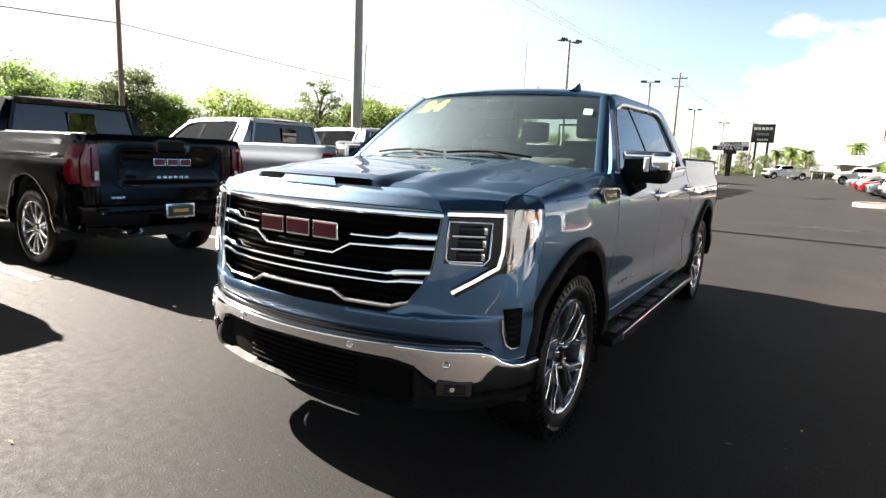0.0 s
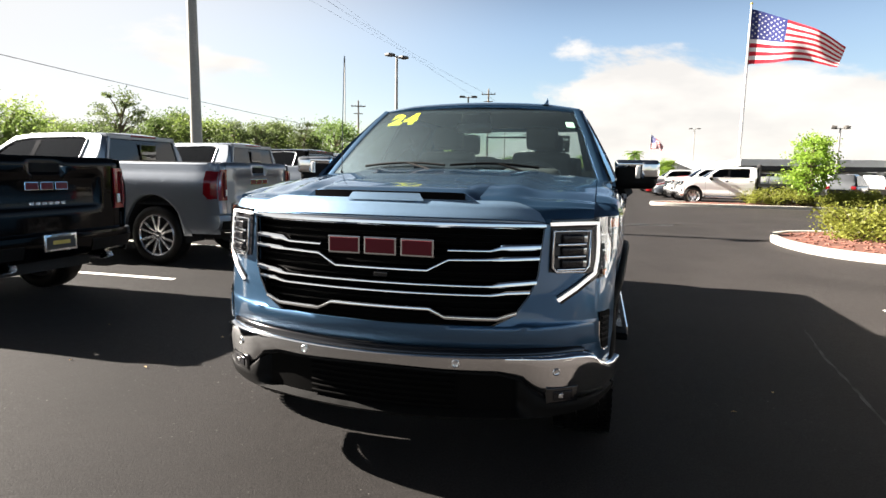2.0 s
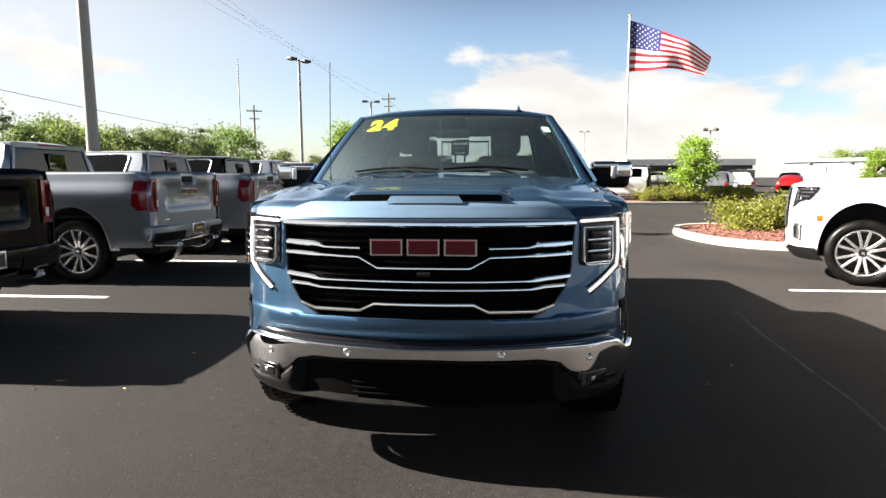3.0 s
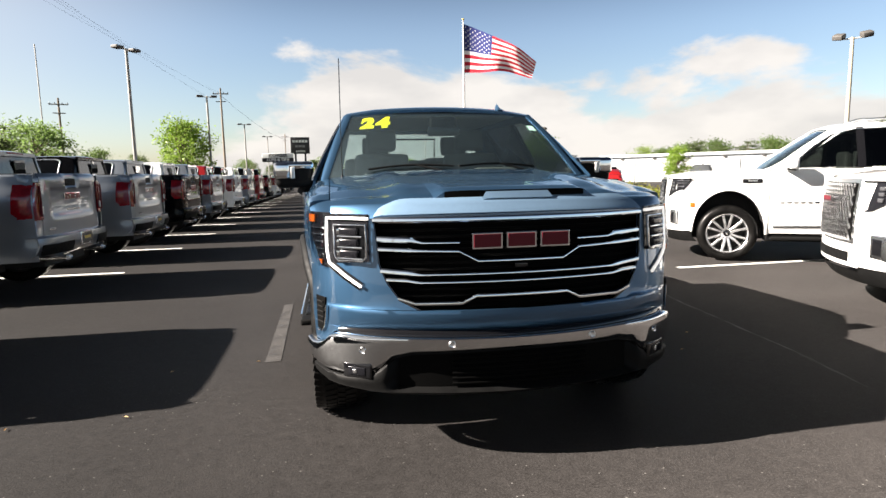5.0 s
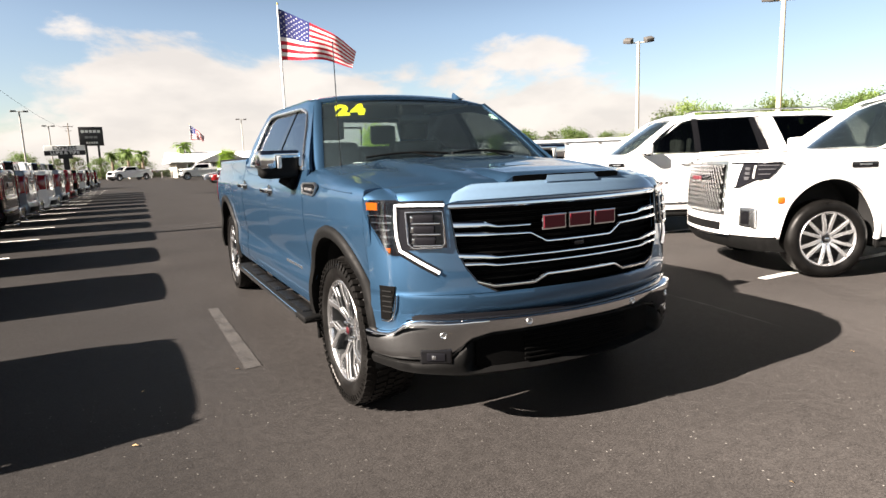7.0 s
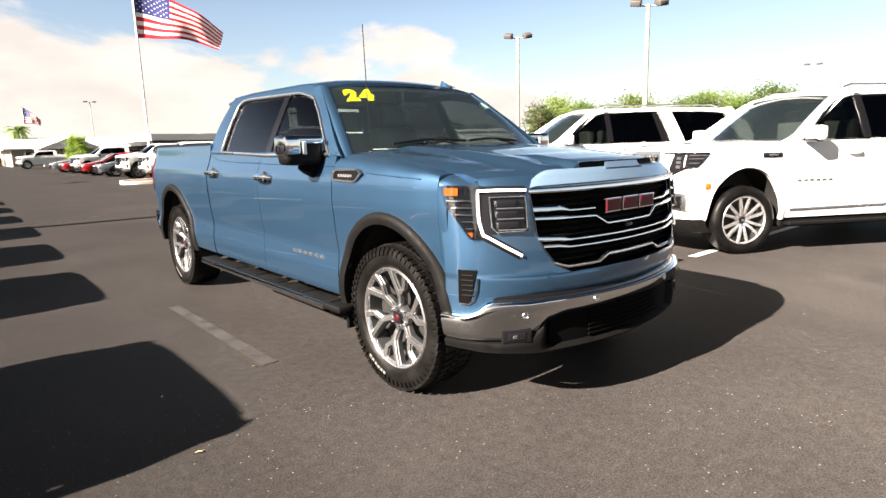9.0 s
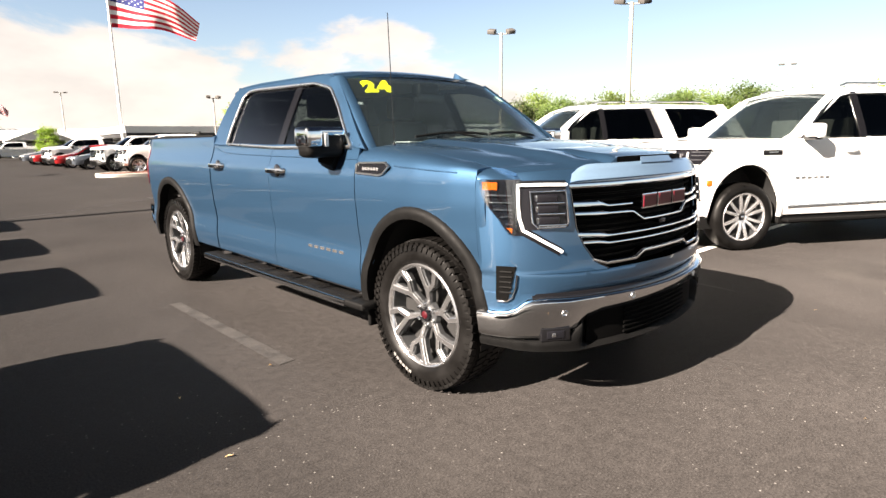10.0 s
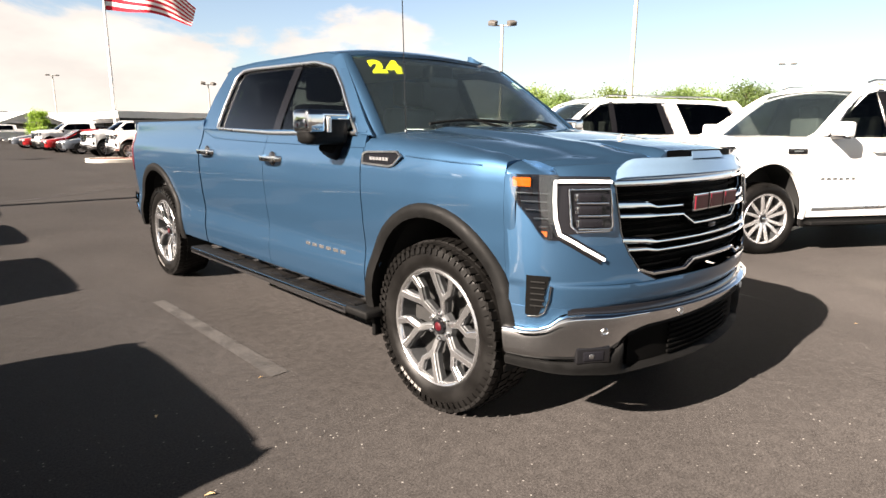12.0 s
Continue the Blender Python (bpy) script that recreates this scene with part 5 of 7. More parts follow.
        rows.append([(0.485 - w, y, 1.845), (0.485 - w * 0.5, y, 1.845 + h * 0.7), (0.485, y, 1.845 + h), (0.485 + w * 0.5, y, 1.845 + h * 0.7), (0.485 + w, y, 1.845)])
    part("roof_fin", sheet(rows, 0), "blue", T)
    bm = sweep([(-0.775, 1.36, 1.32), (-0.775, 1.37, 1.6), (-0.770, 1.395, 2.10)], 0.006, 0.006, round_n=6)
    add_lathe(bm, [(0.0, 0.016), (0.03, 0.012), (0.05, 0.004)], 12, m=Matrix.Translation((-0.775, 1.36, 1.315)) @ Matrix.Rotation(-math.pi / 2, 4, "Y"))
    part("aerial", bm, "gloss_black", T)


def suv(name, label, grille="mesh", group="SUVs along the aisle"):
    """A long white three-row SUV; nose at y=0 towards -y."""
    L, HF, HR = 5.5, 1.00, 4.10
    T = empty(name, label, "SUV", group)
    af, ar = (HF, 0.43, 0.50, 0.52), (HR, 0.43, 0.50, 0.52)

    def sx(y, z):
        x = plan_x(y + 0.02, 1.02) - in_table(min(z, 1.2)) * 0.8 - 0.05 * max(0, z - 1.05)
        if y > L - 0.5:
            x -= 0.10 * ((y - L + 0.5) / 0.5) ** 2
        return x

    def cx(z):
        return lerp(0.985, 0.72, max(0, min(1.1, (z - 1.22) / 0.62)) ** 1.2)
    for mir in (False, True):
        s = 1 if mir else -1
        doors = []
        for nm, y0, y1, arches, top in (("front_fender", 0.36, 1.52, [af], 1.16), ("front_door", 1.53, 2.62, [], 1.225), ("rear_door", 2.63, 3.62, [ar], 1.235), ("rear_quarter", 3.63, L, [ar], 1.24)):
            cols = steps(y0, y1, int((y1 - y0) / 0.05))
            rows = [[(-sx(y, lerp(0.42, top, t)), y, lerp(0.42, top, t)) for y in cols] for t in steps(0, 1, 18)]
            if nm == "front_fender":
                for q in (0.35, 0.7, 1.0):
                    a = q * math.pi / 2
                    rows.append([(-lerp(sx(y, top), min(0.86, plan_x(y) - 0.02), 1 - math.cos(a)), y, lerp(top, 1.16 + 0.07 * min(1, y / 1.2), math.sin(a))) for y in cols])
            ob = part(nm, flipped(arch_panel(rows, arches), mir), "white", T)
            if "door" in nm:
                doors.append(ob)
        for dr, hy in zip(doors, (2.40, 3.42)):
            x = sx(hy, 1.08)
            bm = sweep([(s * (x + 0.002), hy - 0.1, 1.08), (s * (x + 0.035), hy - 0.07, 1.08), (s * (x + 0.035), hy + 0.07, 1.08), (s * (x + 0.002), hy + 0.1, 1.08)], 0.016, 0.03)
            part("door_handle", bm, "white", dr)
        outer = [(1.42, 1.22), (1.60, 1.30), (1.95, 1.56), (2.25, 1.765), (2.55, 1.835), (3.5, 1.855), (4.7, 1.835), (5.05, 1.80), (5.32, 1.60), (5.46, 1.24)]
        inner = [(1.72, 1.245), (1.80, 1.31), (2.05, 1.54), (2.28, 1.70), (2.55, 1.765), (3.5, 1.785), (4.6, 1.770), (4.90, 1.74), (5.02, 1.60), (5.10, 1.28)]
        part("body_frame", flipped(ring_panel(outer, inner, cx), mir), "white", T)
        g = pane([(1.72, 1.245), (2.58, 1.25)], [(1.72, 1.246), (1.80, 1.31), (2.05, 1.54), (2.28, 1.70), (2.58, 1.767)], cx)
        part("side_window", flipped(g, mir), "tint_front", doors[0])
        g = pane([(2.66, 1.25), (3.60, 1.258)], [(2.66, 1.770), (3.60, 1.785)], cx)
        part("side_window", flipped(g, mir), "tint", doors[1])
        g = pane([(4.02, 1.262), (5.10, 1.28)], [(3.86, 1.782), (4.6, 1.770), (4.90, 1.74)], cx)
        part("side_window", flipped(g, mir), "tint", T)
        for y0, y1, lean, mat in ((2.575, 2.665, 0.0, "gloss_black"), (3.595, 3.75, -0.10, "gloss_black"), (3.74, 4.03, -0.16, "white")):
            bm = sheet([[(-cx(z) - 0.004, y + lean * (z - 1.25) / 0.53, z) for z in steps(1.245, 1.79, 8)] for y in steps(y0, y1, 2)], 0.02)
            part("pillar", flipped(bm, mir), mat, T)
        bm = sweep([(-cx(q.z) - 0.006, q.y, q.z) for q in resample([(0, *p) for p in inner], 60)], 0.012, 0.014, up=(1, 0, 0))
        part("window_trim", flipped(bm, mir), "satin", T)
        for a in (af, ar):
            o, i2 = arch_line(a, 0.03, low=0.03), arch_line(a, -0.012, low=0.03)
            rows = [[(-(sx(lerp(p[0], q[0], t), lerp(p[1], q[1], t)) + off), lerp(p[0], q[0], t), lerp(p[1], q[1], t)) for p, q in zip(o, i2)] for t, off in ((0, 0.001), (0.5, 0.012), (1, 0.010), (1, -0.05))]
            part("arch_lip", flipped(sheet(rows, 0.004), mir), "white", T)
            i3 = arch_line(a, -0.01, low=0.1)
            rows = [[(-xx, p[0], p[1]) for p in i3] for xx in (0.96, 0.75, 0.55)] + [[(-0.54, a[0], 0.45) for p in i3]]
            part("arch_liner", flipped(sheet(rows, 0), mir), "dark", T)
        part("sill", flipped(box(-0.97, -0.7, 1.50, 3.62, 0.30, 0.44, bevel=0.02), mir), "plastic", T)
        part("side_strip", flipped(sweep([(-sx(y, 0.52) - 0.004, y, 0.52 + 0.02 * (y - 1.6) / 2) for y in (1.58, 2.2, 2.9, 3.58)], 0.014, 0.03), mir), "satin", T, "bright strip along the doors")
        part("running_board", flipped(box(-1.08, -0.90, 1.55, 3.60, 0.33, 0.37, bevel=0.012), mir), "plastic", T)
        mr = new("door_mirror")
        mr.parent = T
        part("housing", flipped(box(-1.24, -1.02, 1.70, 1.84, 1.22, 1.40, bevel=0.05, seg=3), mir), "white", mr)
        part("underside", flipped(box(-1.22, -1.03, 1.695, 1.80, 1.21, 1.255, bevel=0.02), mir), "gloss_black", mr)
        part("arm", flipped(sweep([(-0.93, 1.82, 1.215), (-1.06, 1.79, 1.235)], 0.09, 0.05), mir), "gloss_black", mr)
        # vent, letters, side marker
        x = sx(1.28, 1.06) + 0.002
        vt = part("fender_vent", flipped(box(-x - 0.008, -x + 0.004, 1.17, 1.42, 1.045, 1.10, bevel=0.003), mir), "gloss_black", T)
        part("vent_bar", flipped(box(-x - 0.011, -x, 1.24, 1.36, 1.065, 1.08), mir), "satin", vt, smooth=False)
        for k in range(6):
            y = 1.66 + k * 0.085
            part("letter_bar", flipped(box(-sx(y, 0.80) - 0.004, -sx(y, 0.80), y, y + 0.055, 0.790, 0.810), mir), "satin", doors[0], "plain bright bar", smooth=False)
        part("side_marker", flipped(box(-sx(0.52, 0.78) - 0.010, -sx(0.52, 0.78) + 0.01, 0.47, 0.55, 0.745, 0.80, bevel=0.006, m=None), mir), "amber", T)
        for hy in (HF, HR):
            wheel(T, s * 0.885, hy, "multi", tread=False, r=0.41, rim=0.28)
        # nose: cheek, lamp, fog pocket
        rows = [[(-p.x, p.y, p.z) for p in (fpoint(lerp(0.50, 0.962, t), z, 0.01) for t in steps(0, 1, 18))] for z in steps(0.44, 1.16, 12)]
        part("cheek", flipped(sheet(rows, 0.02), mir), "white", T)
        rows = [[(-sx(y, z), y, z) for y in (0.315, 0.335, 0.36)] for z in steps(0.44, 1.16, 8)]
        part("corner_panel", flipped(sheet(rows, 0.012), mir), "white", T)
        lamp = new("headlamp")
        lamp.parent = T
        def swrap(y, z, out):
            q = 0.12 * max(0.0, z - 0.80)
            x = max(plan_x(y - q) + out * 0.8, sx(y, z) + out if y > 0.24 else 0.0)
            return (-x, y - out * 0.5 * (y < 0.30), z)
        rows = [[(-p.x, p.y, p.z) for p in (fpoint(x, lerp(0.880 + 0.075 * max(0, (x - 0.70) / 0.20), 1.115, t), 0.016) for x in steps(lerp(0.655, 0.715, t), 0.90, 10))] for t in steps(0, 1, 5)]
        part("bowl", flipped(sheet(rows, 0.006), mir), "lamp_bowl", lamp)
        rows = [[swrap(lerp(0.26, curve_at([(0.95, 0.36), (1.04, 0.44), (1.115, 0.49)], z), t), z, 0.014) for t in steps(0, 1, 8)] for z in steps(0.95, 1.115, 5)]
        part("side_bowl", flipped(sheet(rows, 0.006), mir), "lamp_bowl", lamp)
        for zz in (1.0, 1.05, 1.09):
            bm = sweep([swrap(lerp(0.27, 0.37 + (zz - 1.0), t), zz, 0.02) for t in steps(0, 1, 4)], 0.008, 0.010)
            part("reflector_fin", flipped(bm, mir), "lens", lamp)
        bm = sweep([(-p.x, p.y, p.z) for p in (fpoint(a, b, 0.024) for a, b in ((0.575, 1.115), (0.64, 1.115), (0.70, 1.115), (0.82, 1.115), (0.90, 1.115)))] + [swrap(y, 1.115, 0.024) for y in (0.35, 0.42, 0.49)], 0.016, 0.012, up=(-0.3, -1, 0))
        part("lamp_edge", flipped(bm, mir), "gloss_black", lamp)
        bm = sweep([(-p.x, p.y, p.z) for p in (fpoint(a, b, 0.024) for a, b in ((0.635, 0.872), (0.72, 0.880), (0.82, 0.925), (0.90, 0.960)))], 0.012, 0.012, up=(-0.3, -1, 0))
        part("lamp_edge", flipped(bm, mir), "gloss_black", lamp)
        bm = sweep([(-p.x, p.y, p.z) for p in (fpoint(a, b, 0.022) for a, b in ((0.835, 0.955), (0.838, 1.03), (0.842, 1.09)))], 0.022, 0.01, up=(-0.3, -1, 0))
        part("daytime_light", flipped(bm, mir), "lens_white", lamp)
        for k in range(3):
            p = fpoint(0.775, 0.955 + k * 0.050, 0.020)
            part("projector", flipped(box(-0.034, 0.034, -0.01, 0.01, -0.017, 0.017, bevel=0.005, m=Matrix.Translation((-p.x, p.y, p.z)) @ Matrix.Rotation(radians(-16), 4, "Z")), mir), "lens", lamp)
        p = fpoint(0.80, 0.62, 0.014)
        fg = part("fog_pocket", flipped(box(-0.115, 0.10, -0.012, 0.02, -0.085, 0.09, bevel=0.012, m=Matrix.Translation((-p.x, p.y, p.z)) @ Matrix.Rotation(radians(-24), 4, "Z")), mir), "satin", T, "bright framed fog lamp pocket")
        part("fog_lamp", flipped(box(-0.045, 0.07, -0.018, 0.01, -0.055, 0.06, bevel=0.008, m=Matrix.Translation((-p.x, p.y, p.z)) @ Matrix.Rotation(radians(-24), 4, "Z")), mir), "gloss_black", fg)
    # bonnet, screen, roof, tail
    def hd(x, t):
        z = curve_at([(0, 1.135), (0.08, 1.175), (0.3, 1.215), (1, 1.245)], t) - 0.035 * (abs(x) / 0.86) ** 3
        return (x, lerp(front_y(x) + 0.03, 1.46 + 0.12 * x * x, t), z)
    part("bonnet", sheet([[hd(x, t) for x in steps(-0.86, 0.86, 20)] for t in (0, 0.03, 0.08, 0.15, 0.3, 0.5, 0.75, 1)], 0.02), "white", T)

    def ws(u, t):
        return Vector((lerp(0.84, 0.68, t) * u, lerp(1.46 + 0.2 * u * u, 2.28 + 0.06 * u * u, t), lerp(1.235, 1.80 - 0.02 * u * u, t) + 0.02 * math.sin(math.pi * t)))
    part("windscreen", sheet([[ws(u, t) for u in steps(-1, 1, 16)] for t in steps(0, 1, 8)], 0.005), "glass_suv", T)
    for s in (-1, 1):
        rows = [[(s * (abs(ws(1, t).x) + dx), ws(1, t).y + dy, ws(1, t).z + dz) for t in steps(-0.04, 1, 10)] for dx, dy, dz in ((-0.01, 0, 0.006), (0.03, 0.01, 0.012), (0.10, 0.10, -0.02))]
        part("pillar", sheet(rows, 0.02), "white", T)
        part("roof_rail", sweep([(s * 0.66, 2.5, 1.86), (s * 0.66, 2.62, 1.90), (s * 0.66, 4.7, 1.90), (s * 0.66, 4.85, 1.86)], 0.03, 0.025), "satin", T)
    part("roof", sheet([[(x, y, 1.875 - 0.04 * (x / 0.72) ** 2 - 0.055 * max(0, (2.5 - y) / 0.24) ** 2 - 0.03 * max(0, (y - 4.7) / 0.4) ** 2) for x in steps(-0.735, 0.735, 14)] for y in (2.26, 2.32, 2.4, 2.55, 3.0, 3.6, 4.2, 4.7, 4.9, 5.12)], 0.02), "white", T)
    part("roof_fin", sheet([[(x, y, 1.865 + h * (1 - abs(x) / w)) for x in (-w, -w / 2, 0, w / 2, w)] for y, h, w in ((2.72, 0.0, 0.03), (2.82, 0.04, 0.025), (2.9, 0.06, 0.02), (2.92, 0.0, 0.015))], 0), "white", T)
    rows = [[(u * lerp(0.93, 0.70, max(0, (z - 1.2) / 0.65)), y, z) for u in steps(-1, 1, 10)] for y, z in ((5.46, 0.45), (5.50, 0.6), (5.49, 0.9), (5.46, 1.2), (5.34, 1.6), (5.12, 1.85))]
    part("tail", sheet(rows, 0.02), "white", T)
    # grille with studs, lower intake
    g = new("grille")
    g.parent = T
    part("grille_frame", sheet([[fpoint(x, z, 0.02) for x in steps(-0.53, 0.53, 20)] for z in steps(0.62, 1.14, 6)], 0.02), "satin", g)
    part("grille_mesh", sheet([[fpoint(x, z, 0.026) for x in steps(-0.49, 0.49, 20)] for z in steps(0.65, 1.10, 4)], 0.006), "mesh", g)
    bm = bmesh.new()
    for r in range(11):
        for c in range(19):
            x = -0.47 + c * 0.052 + (0.026 if r % 2 else 0)
            z = 0.67 + r * 0.041
            if abs(x) < 0.48:
                p = fpoint(x, z, 0.034)
                add_box(bm, -0.021, 0.021, -0.010, 0.004, -0.014, 0.014, m=Matrix.Translation(p) @ Matrix.Rotation(radians(45), 4, "Y"))
    part("grille_stud", bm, "stud", g, smooth=False)["kind"] = "stuff"
    badge_blocks(g, (0.0, -0.035, 0.95), 0.26, 0.05)
    rows = [[fpoint(x, z, o) for x in steps(-0.62, 0.62, 20)] for z, o in ((0.43, 0.03), (0.60, 0.03), (0.635, 0.012))]
    part("lower_bumper", sheet(rows, 0.01), "white", T)
    part("intake", sheet([[fpoint(x, z, 0.036) for x in steps(-0.48, 0.48, 14)] for z in (0.47, 0.56)], 0.004), "plastic", T)
    part("skid_strip", sheet([[fpoint(x, z, 0.03) for x in steps(-0.60, 0.60, 16)] for z in (0.405, 0.43)], 0.01), "chrome", T)
    rows = [[fpoint(x, z, o) for x in steps(-0.97, 0.97, 30)] for z, o in ((0.44, 0.012), (0.36, 0.0), (0.28, -0.08))]
    part("valance", sheet(rows, 0.01), "plastic", T)
    part("chassis", box(-0.6, 0.6, 0.5, 5.2, 0.30, 0.9), "dark", T, smooth=False)
    part("dashboard", box(-0.78, 0.78, 1.55, 1.95, 0.9, 1.20, bevel=0.04), "trim", T)
    for x in (-0.42, 0.42):
        for y in (2.7, 3.7, 4.5):
            bm = box( x - 0.24, x + 0.24, y, y + 0.14, 0.9, 1.48, bevel=0.05)
            add_box(bm, x - 0.13, x + 0.13, y + 0.02, y + 0.12, 1.47, 1.64, bevel=0.04)
            part("seat", bm, "trim", T)
    for o in T.children_recursive:
        if o.type == "MESH" and not (o.parent.name.startswith("wheel") or o.parent.name.startswith("rim") or o.parent.name.startswith("tyre")):
            for v in o.data.vertices:
                v.co.y += 0.08 * max(0.0, 1 - max(0.0, v.co.y) / 0.6)
                v.co.z += 0.10 * min(1.0, max(0.0, (v.co.z - 0.55) / 0.40))
    return T


# ---- small far vehicles ----
def far_car(name, label, paint_key, kind="sedan", group="cars across the lot"):
    """A parked car for the distance; nose at y=0 towards -y."""
    T = empty(name, label, "car" if kind != "pickup" else "pickup truck", group)
    spec = {
        "sedan": (4.7, 0.91, 0.78, [(0.0, 0.62), (0.15, 0.76), (1.2, 0.92), (2.0, 1.36), (2.9, 1.44), (3.6, 1.30), (4.2, 1.02), (4.6, 0.98), (4.7, 0.7)], (0.9, 3.7), 0.31),
        "suv": (4.8, 0.95, 0.95, [(0.0, 0.75), (0.12, 0.98), (1.1, 1.08), (1.75, 1.60), (2.6, 1.72), (4.0, 1.68), (4.55, 1.3), (4.75, 1.0), (4.8, 0.7)], (0.9, 3.75), 0.37),
        "pickup": (5.8, 1.0, 1.05, [(0.0, 0.85), (0.10, 1.10), (1.35, 1.25), (2.0, 1.78), (2.6, 1.86), (3.4, 1.84), (3.6, 1.32), (5.6, 1.32), (5.75, 1.25), (5.8, 0.7)], (0.95, 4.6), 0.41),
    }[kind]
    L, W, belt, prof, hubs, r = spec
    rows = []
    ys = sorted(set(steps(0, L, 34) + [p[0] for p in prof]))
    for y in ys:
        zt = curve_at(prof, y)
        e = min(y, L - y)
        w = W * (1 - 0.22 * math.exp(-e / 0.18))
        wt = w if zt < belt + 0.12 else w * lerp(1.0, 0.74, min(1, (zt - belt - 0.05) / 0.6))
        ring = [(-w * 0.94, y, 0.32), (-w, y, 0.55), (-w * 0.99, y, min(belt, zt) - 0.06), (-lerp(w, wt, 0.3) * 0.97, y, min(belt, zt)), (-wt * 0.96, y, lerp(min(belt, zt), zt, 0.85)), (-wt * 0.75, y, zt), (0, y, zt + 0.02)]
        rows.append(ring + [(-a, b, c) for a, b, c in ring[-2::-1]])
    bm = add_grid(bmesh.new(), rows)
    bmesh.ops.holes_fill(bm, edges=[e for e in bm.edges if e.is_boundary], sides=0)
    part("body", bm, paint_key, T)
    # glass band
    zt = [p for p in prof]
    y0 = [p[0] for p in prof if p[1] > belt + 0.08][0]
    y1 = [p[0] for p in prof if p[1] > belt + 0.25][-1]
    for s in (-1, 1):
        top = [(q, curve_at(prof, q) - 0.09) for q in steps(y0 + 0.05, y1 + 0.1, 10)]
        fx = lambda z: W * lerp(0.985, 0.74, max(0, min(1, (z - belt) / 0.65))) + 0.004
        g = pane([(y0 - 0.25, belt + 0.02), (y1 + 0.15, belt + 0.02)], top, fx, inset=0.0, thick=0)
        part("side_window", flipped(g, s > 0), "gloss_black", T)
        for hy in hubs:
            bm = add_lathe(bmesh.new(), [(0.10, r * 0.6), (0.11, r * 0.95), (0.0, r), (-0.11, r * 0.95), (-0.115, r * 0.68)], 24)
            w = part("wheel", bm, "rubber", T)
            bm = add_lathe(bmesh.new(), [(-0.108, r * 0.68), (-0.08, r * 0.6), (-0.10, r * 0.15), (-0.10, 0.001)], 12)
            part("rim", bm, "alloy", w, smooth=False)
            w.matrix_basis = pose(s * (W - 0.09), hy, r, 0, 0, 180 if s > 0 else 0)
            part("arch", flipped(prism([(-W * 0.975, a, b) for a, b in arch_line((hy, r, r * 1.22, r * 1.22), 0, 12)], (-1, 0, 0), 0.03), s > 0), "dark", T, smooth=False)
        part("headlamp", box(min(s * W * 0.55, s * W * 0.88), max(s * W * 0.55, s * W * 0.88), 0.0, 0.16, prof[1][1] - 0.20, prof[1][1] - 0.06, bevel=0.03), "lens_white", T)
        part("tail_lamp", box(min(s * W * 0.62, s * W * 0.93), max(s * W * 0.62, s * W * 0.93), L - 0.14, L + 0.01, belt - 0.24, belt - 0.02, bevel=0.03), "red_lens", T)
    part("windscreen", sheet([[(u * lerp(0.80, 0.66, t), lerp(prof[2][0] + 0.08, prof[3][0] + 0.02, t) - 0.03, lerp(prof[2][1] + 0.04, prof[3][1] + 0.03, t)) for u in steps(-1, 1, 6)] for t in steps(0, 1, 4)], 0.01), "gloss_black", T)
    part("bumper", box(-W * 0.72, W * 0.72, -0.02, 0.12, 0.38, 0.56, bevel=0.04), "plastic", T)
    if kind == "pickup":
        part("grille", box(-0.6, 0.6, -0.03, 0.06, 0.66, 0.98, bevel=0.03), "chrome", T)
    return T


# ---- ground, lines, kerbs ----
def flat(name, pts, mat, z=0.004, thick=None):
    bm = bmesh.new()
    bm.faces.new([bm.verts.new((x, y, z)) for x, y in pts])
    return part(name, bm, mat, smooth=False)


bm = bmesh.new()
R = 900.0
bm.faces.new([bm.verts.new(p) for p in ((-R, -R, 0), (R, -R, 0), (R, R, 0), (-R, R, 0))])
tagged(part("ground", bm, "asphalt", smooth=False), "dark grey asphalt car park with grit and stains", "ground", kind="structure")

ROW_Y, PITCH = 2.08, 2.92
TAIL_X = -3.95


def stripe(x0, x1, y, w=0.10, mat="line", label="white painted parking line on the asphalt"):
    ob = flat("parking_line", [(x0, y - w / 2), (x1, y - w / 2), (x1, y + w / 2), (x0, y + w / 2)], mat)
    return tagged(ob, label, "parking line", "parking lines", "structure")


for k in range(-2, 16):
    y_line = 3.74 + PITCH * k
    stripe(-9.8, curve_at([(-2.2, -4.6), (0.8, -4.40), (3.8, -4.11), (6.6, -3.9), (9.6, -3.79), (12.4, -3.7), (50.0, -3.3)], y_line), y_line)
for y in (1.54, 4.72, -1.64):
    stripe(3.83, 9.2, y)
flat_ob = flat("parking_line", [(-1.385, 1.815), (-1.272, 1.825), (-1.302, 3.79), (-1.395, 3.79)], "ghost_line")
tagged(flat_ob, "worn and blackened old painted line", "parking line", "parking lines", "structure")

# ---- the vehicles ----
hero = pickup("pickup_truck", "blue", "ocean-blue metallic crew-cab pickup with chrome grille, parked in the aisle", hero=True, rims="split")
tmpl = pickup("pickup_truck", "silver", "grey-silver crew-cab pickup backed tail-out to the aisle", group="pickups in the row")


def row_pose(k, dx=0.0, dy=0.0, turn=0.0):
    return pose(TAIL_X - 5.84 + dx, ROW_Y + PITCH * k + (0.55 if k > 0 else 0.0) + dy, 0, 0, 0, -90 + turn)


def repaint(ob, key, label=""):
    for o in ob.children_recursive:
        if o.type == "MESH" and o.material_slots and o.material_slots[0].material == M["silver"]:
            o.material_slots[0].link = "OBJECT"
            o.material_slots[0].material = M[key]
    if label:
        ob["label"] = label
    return ob


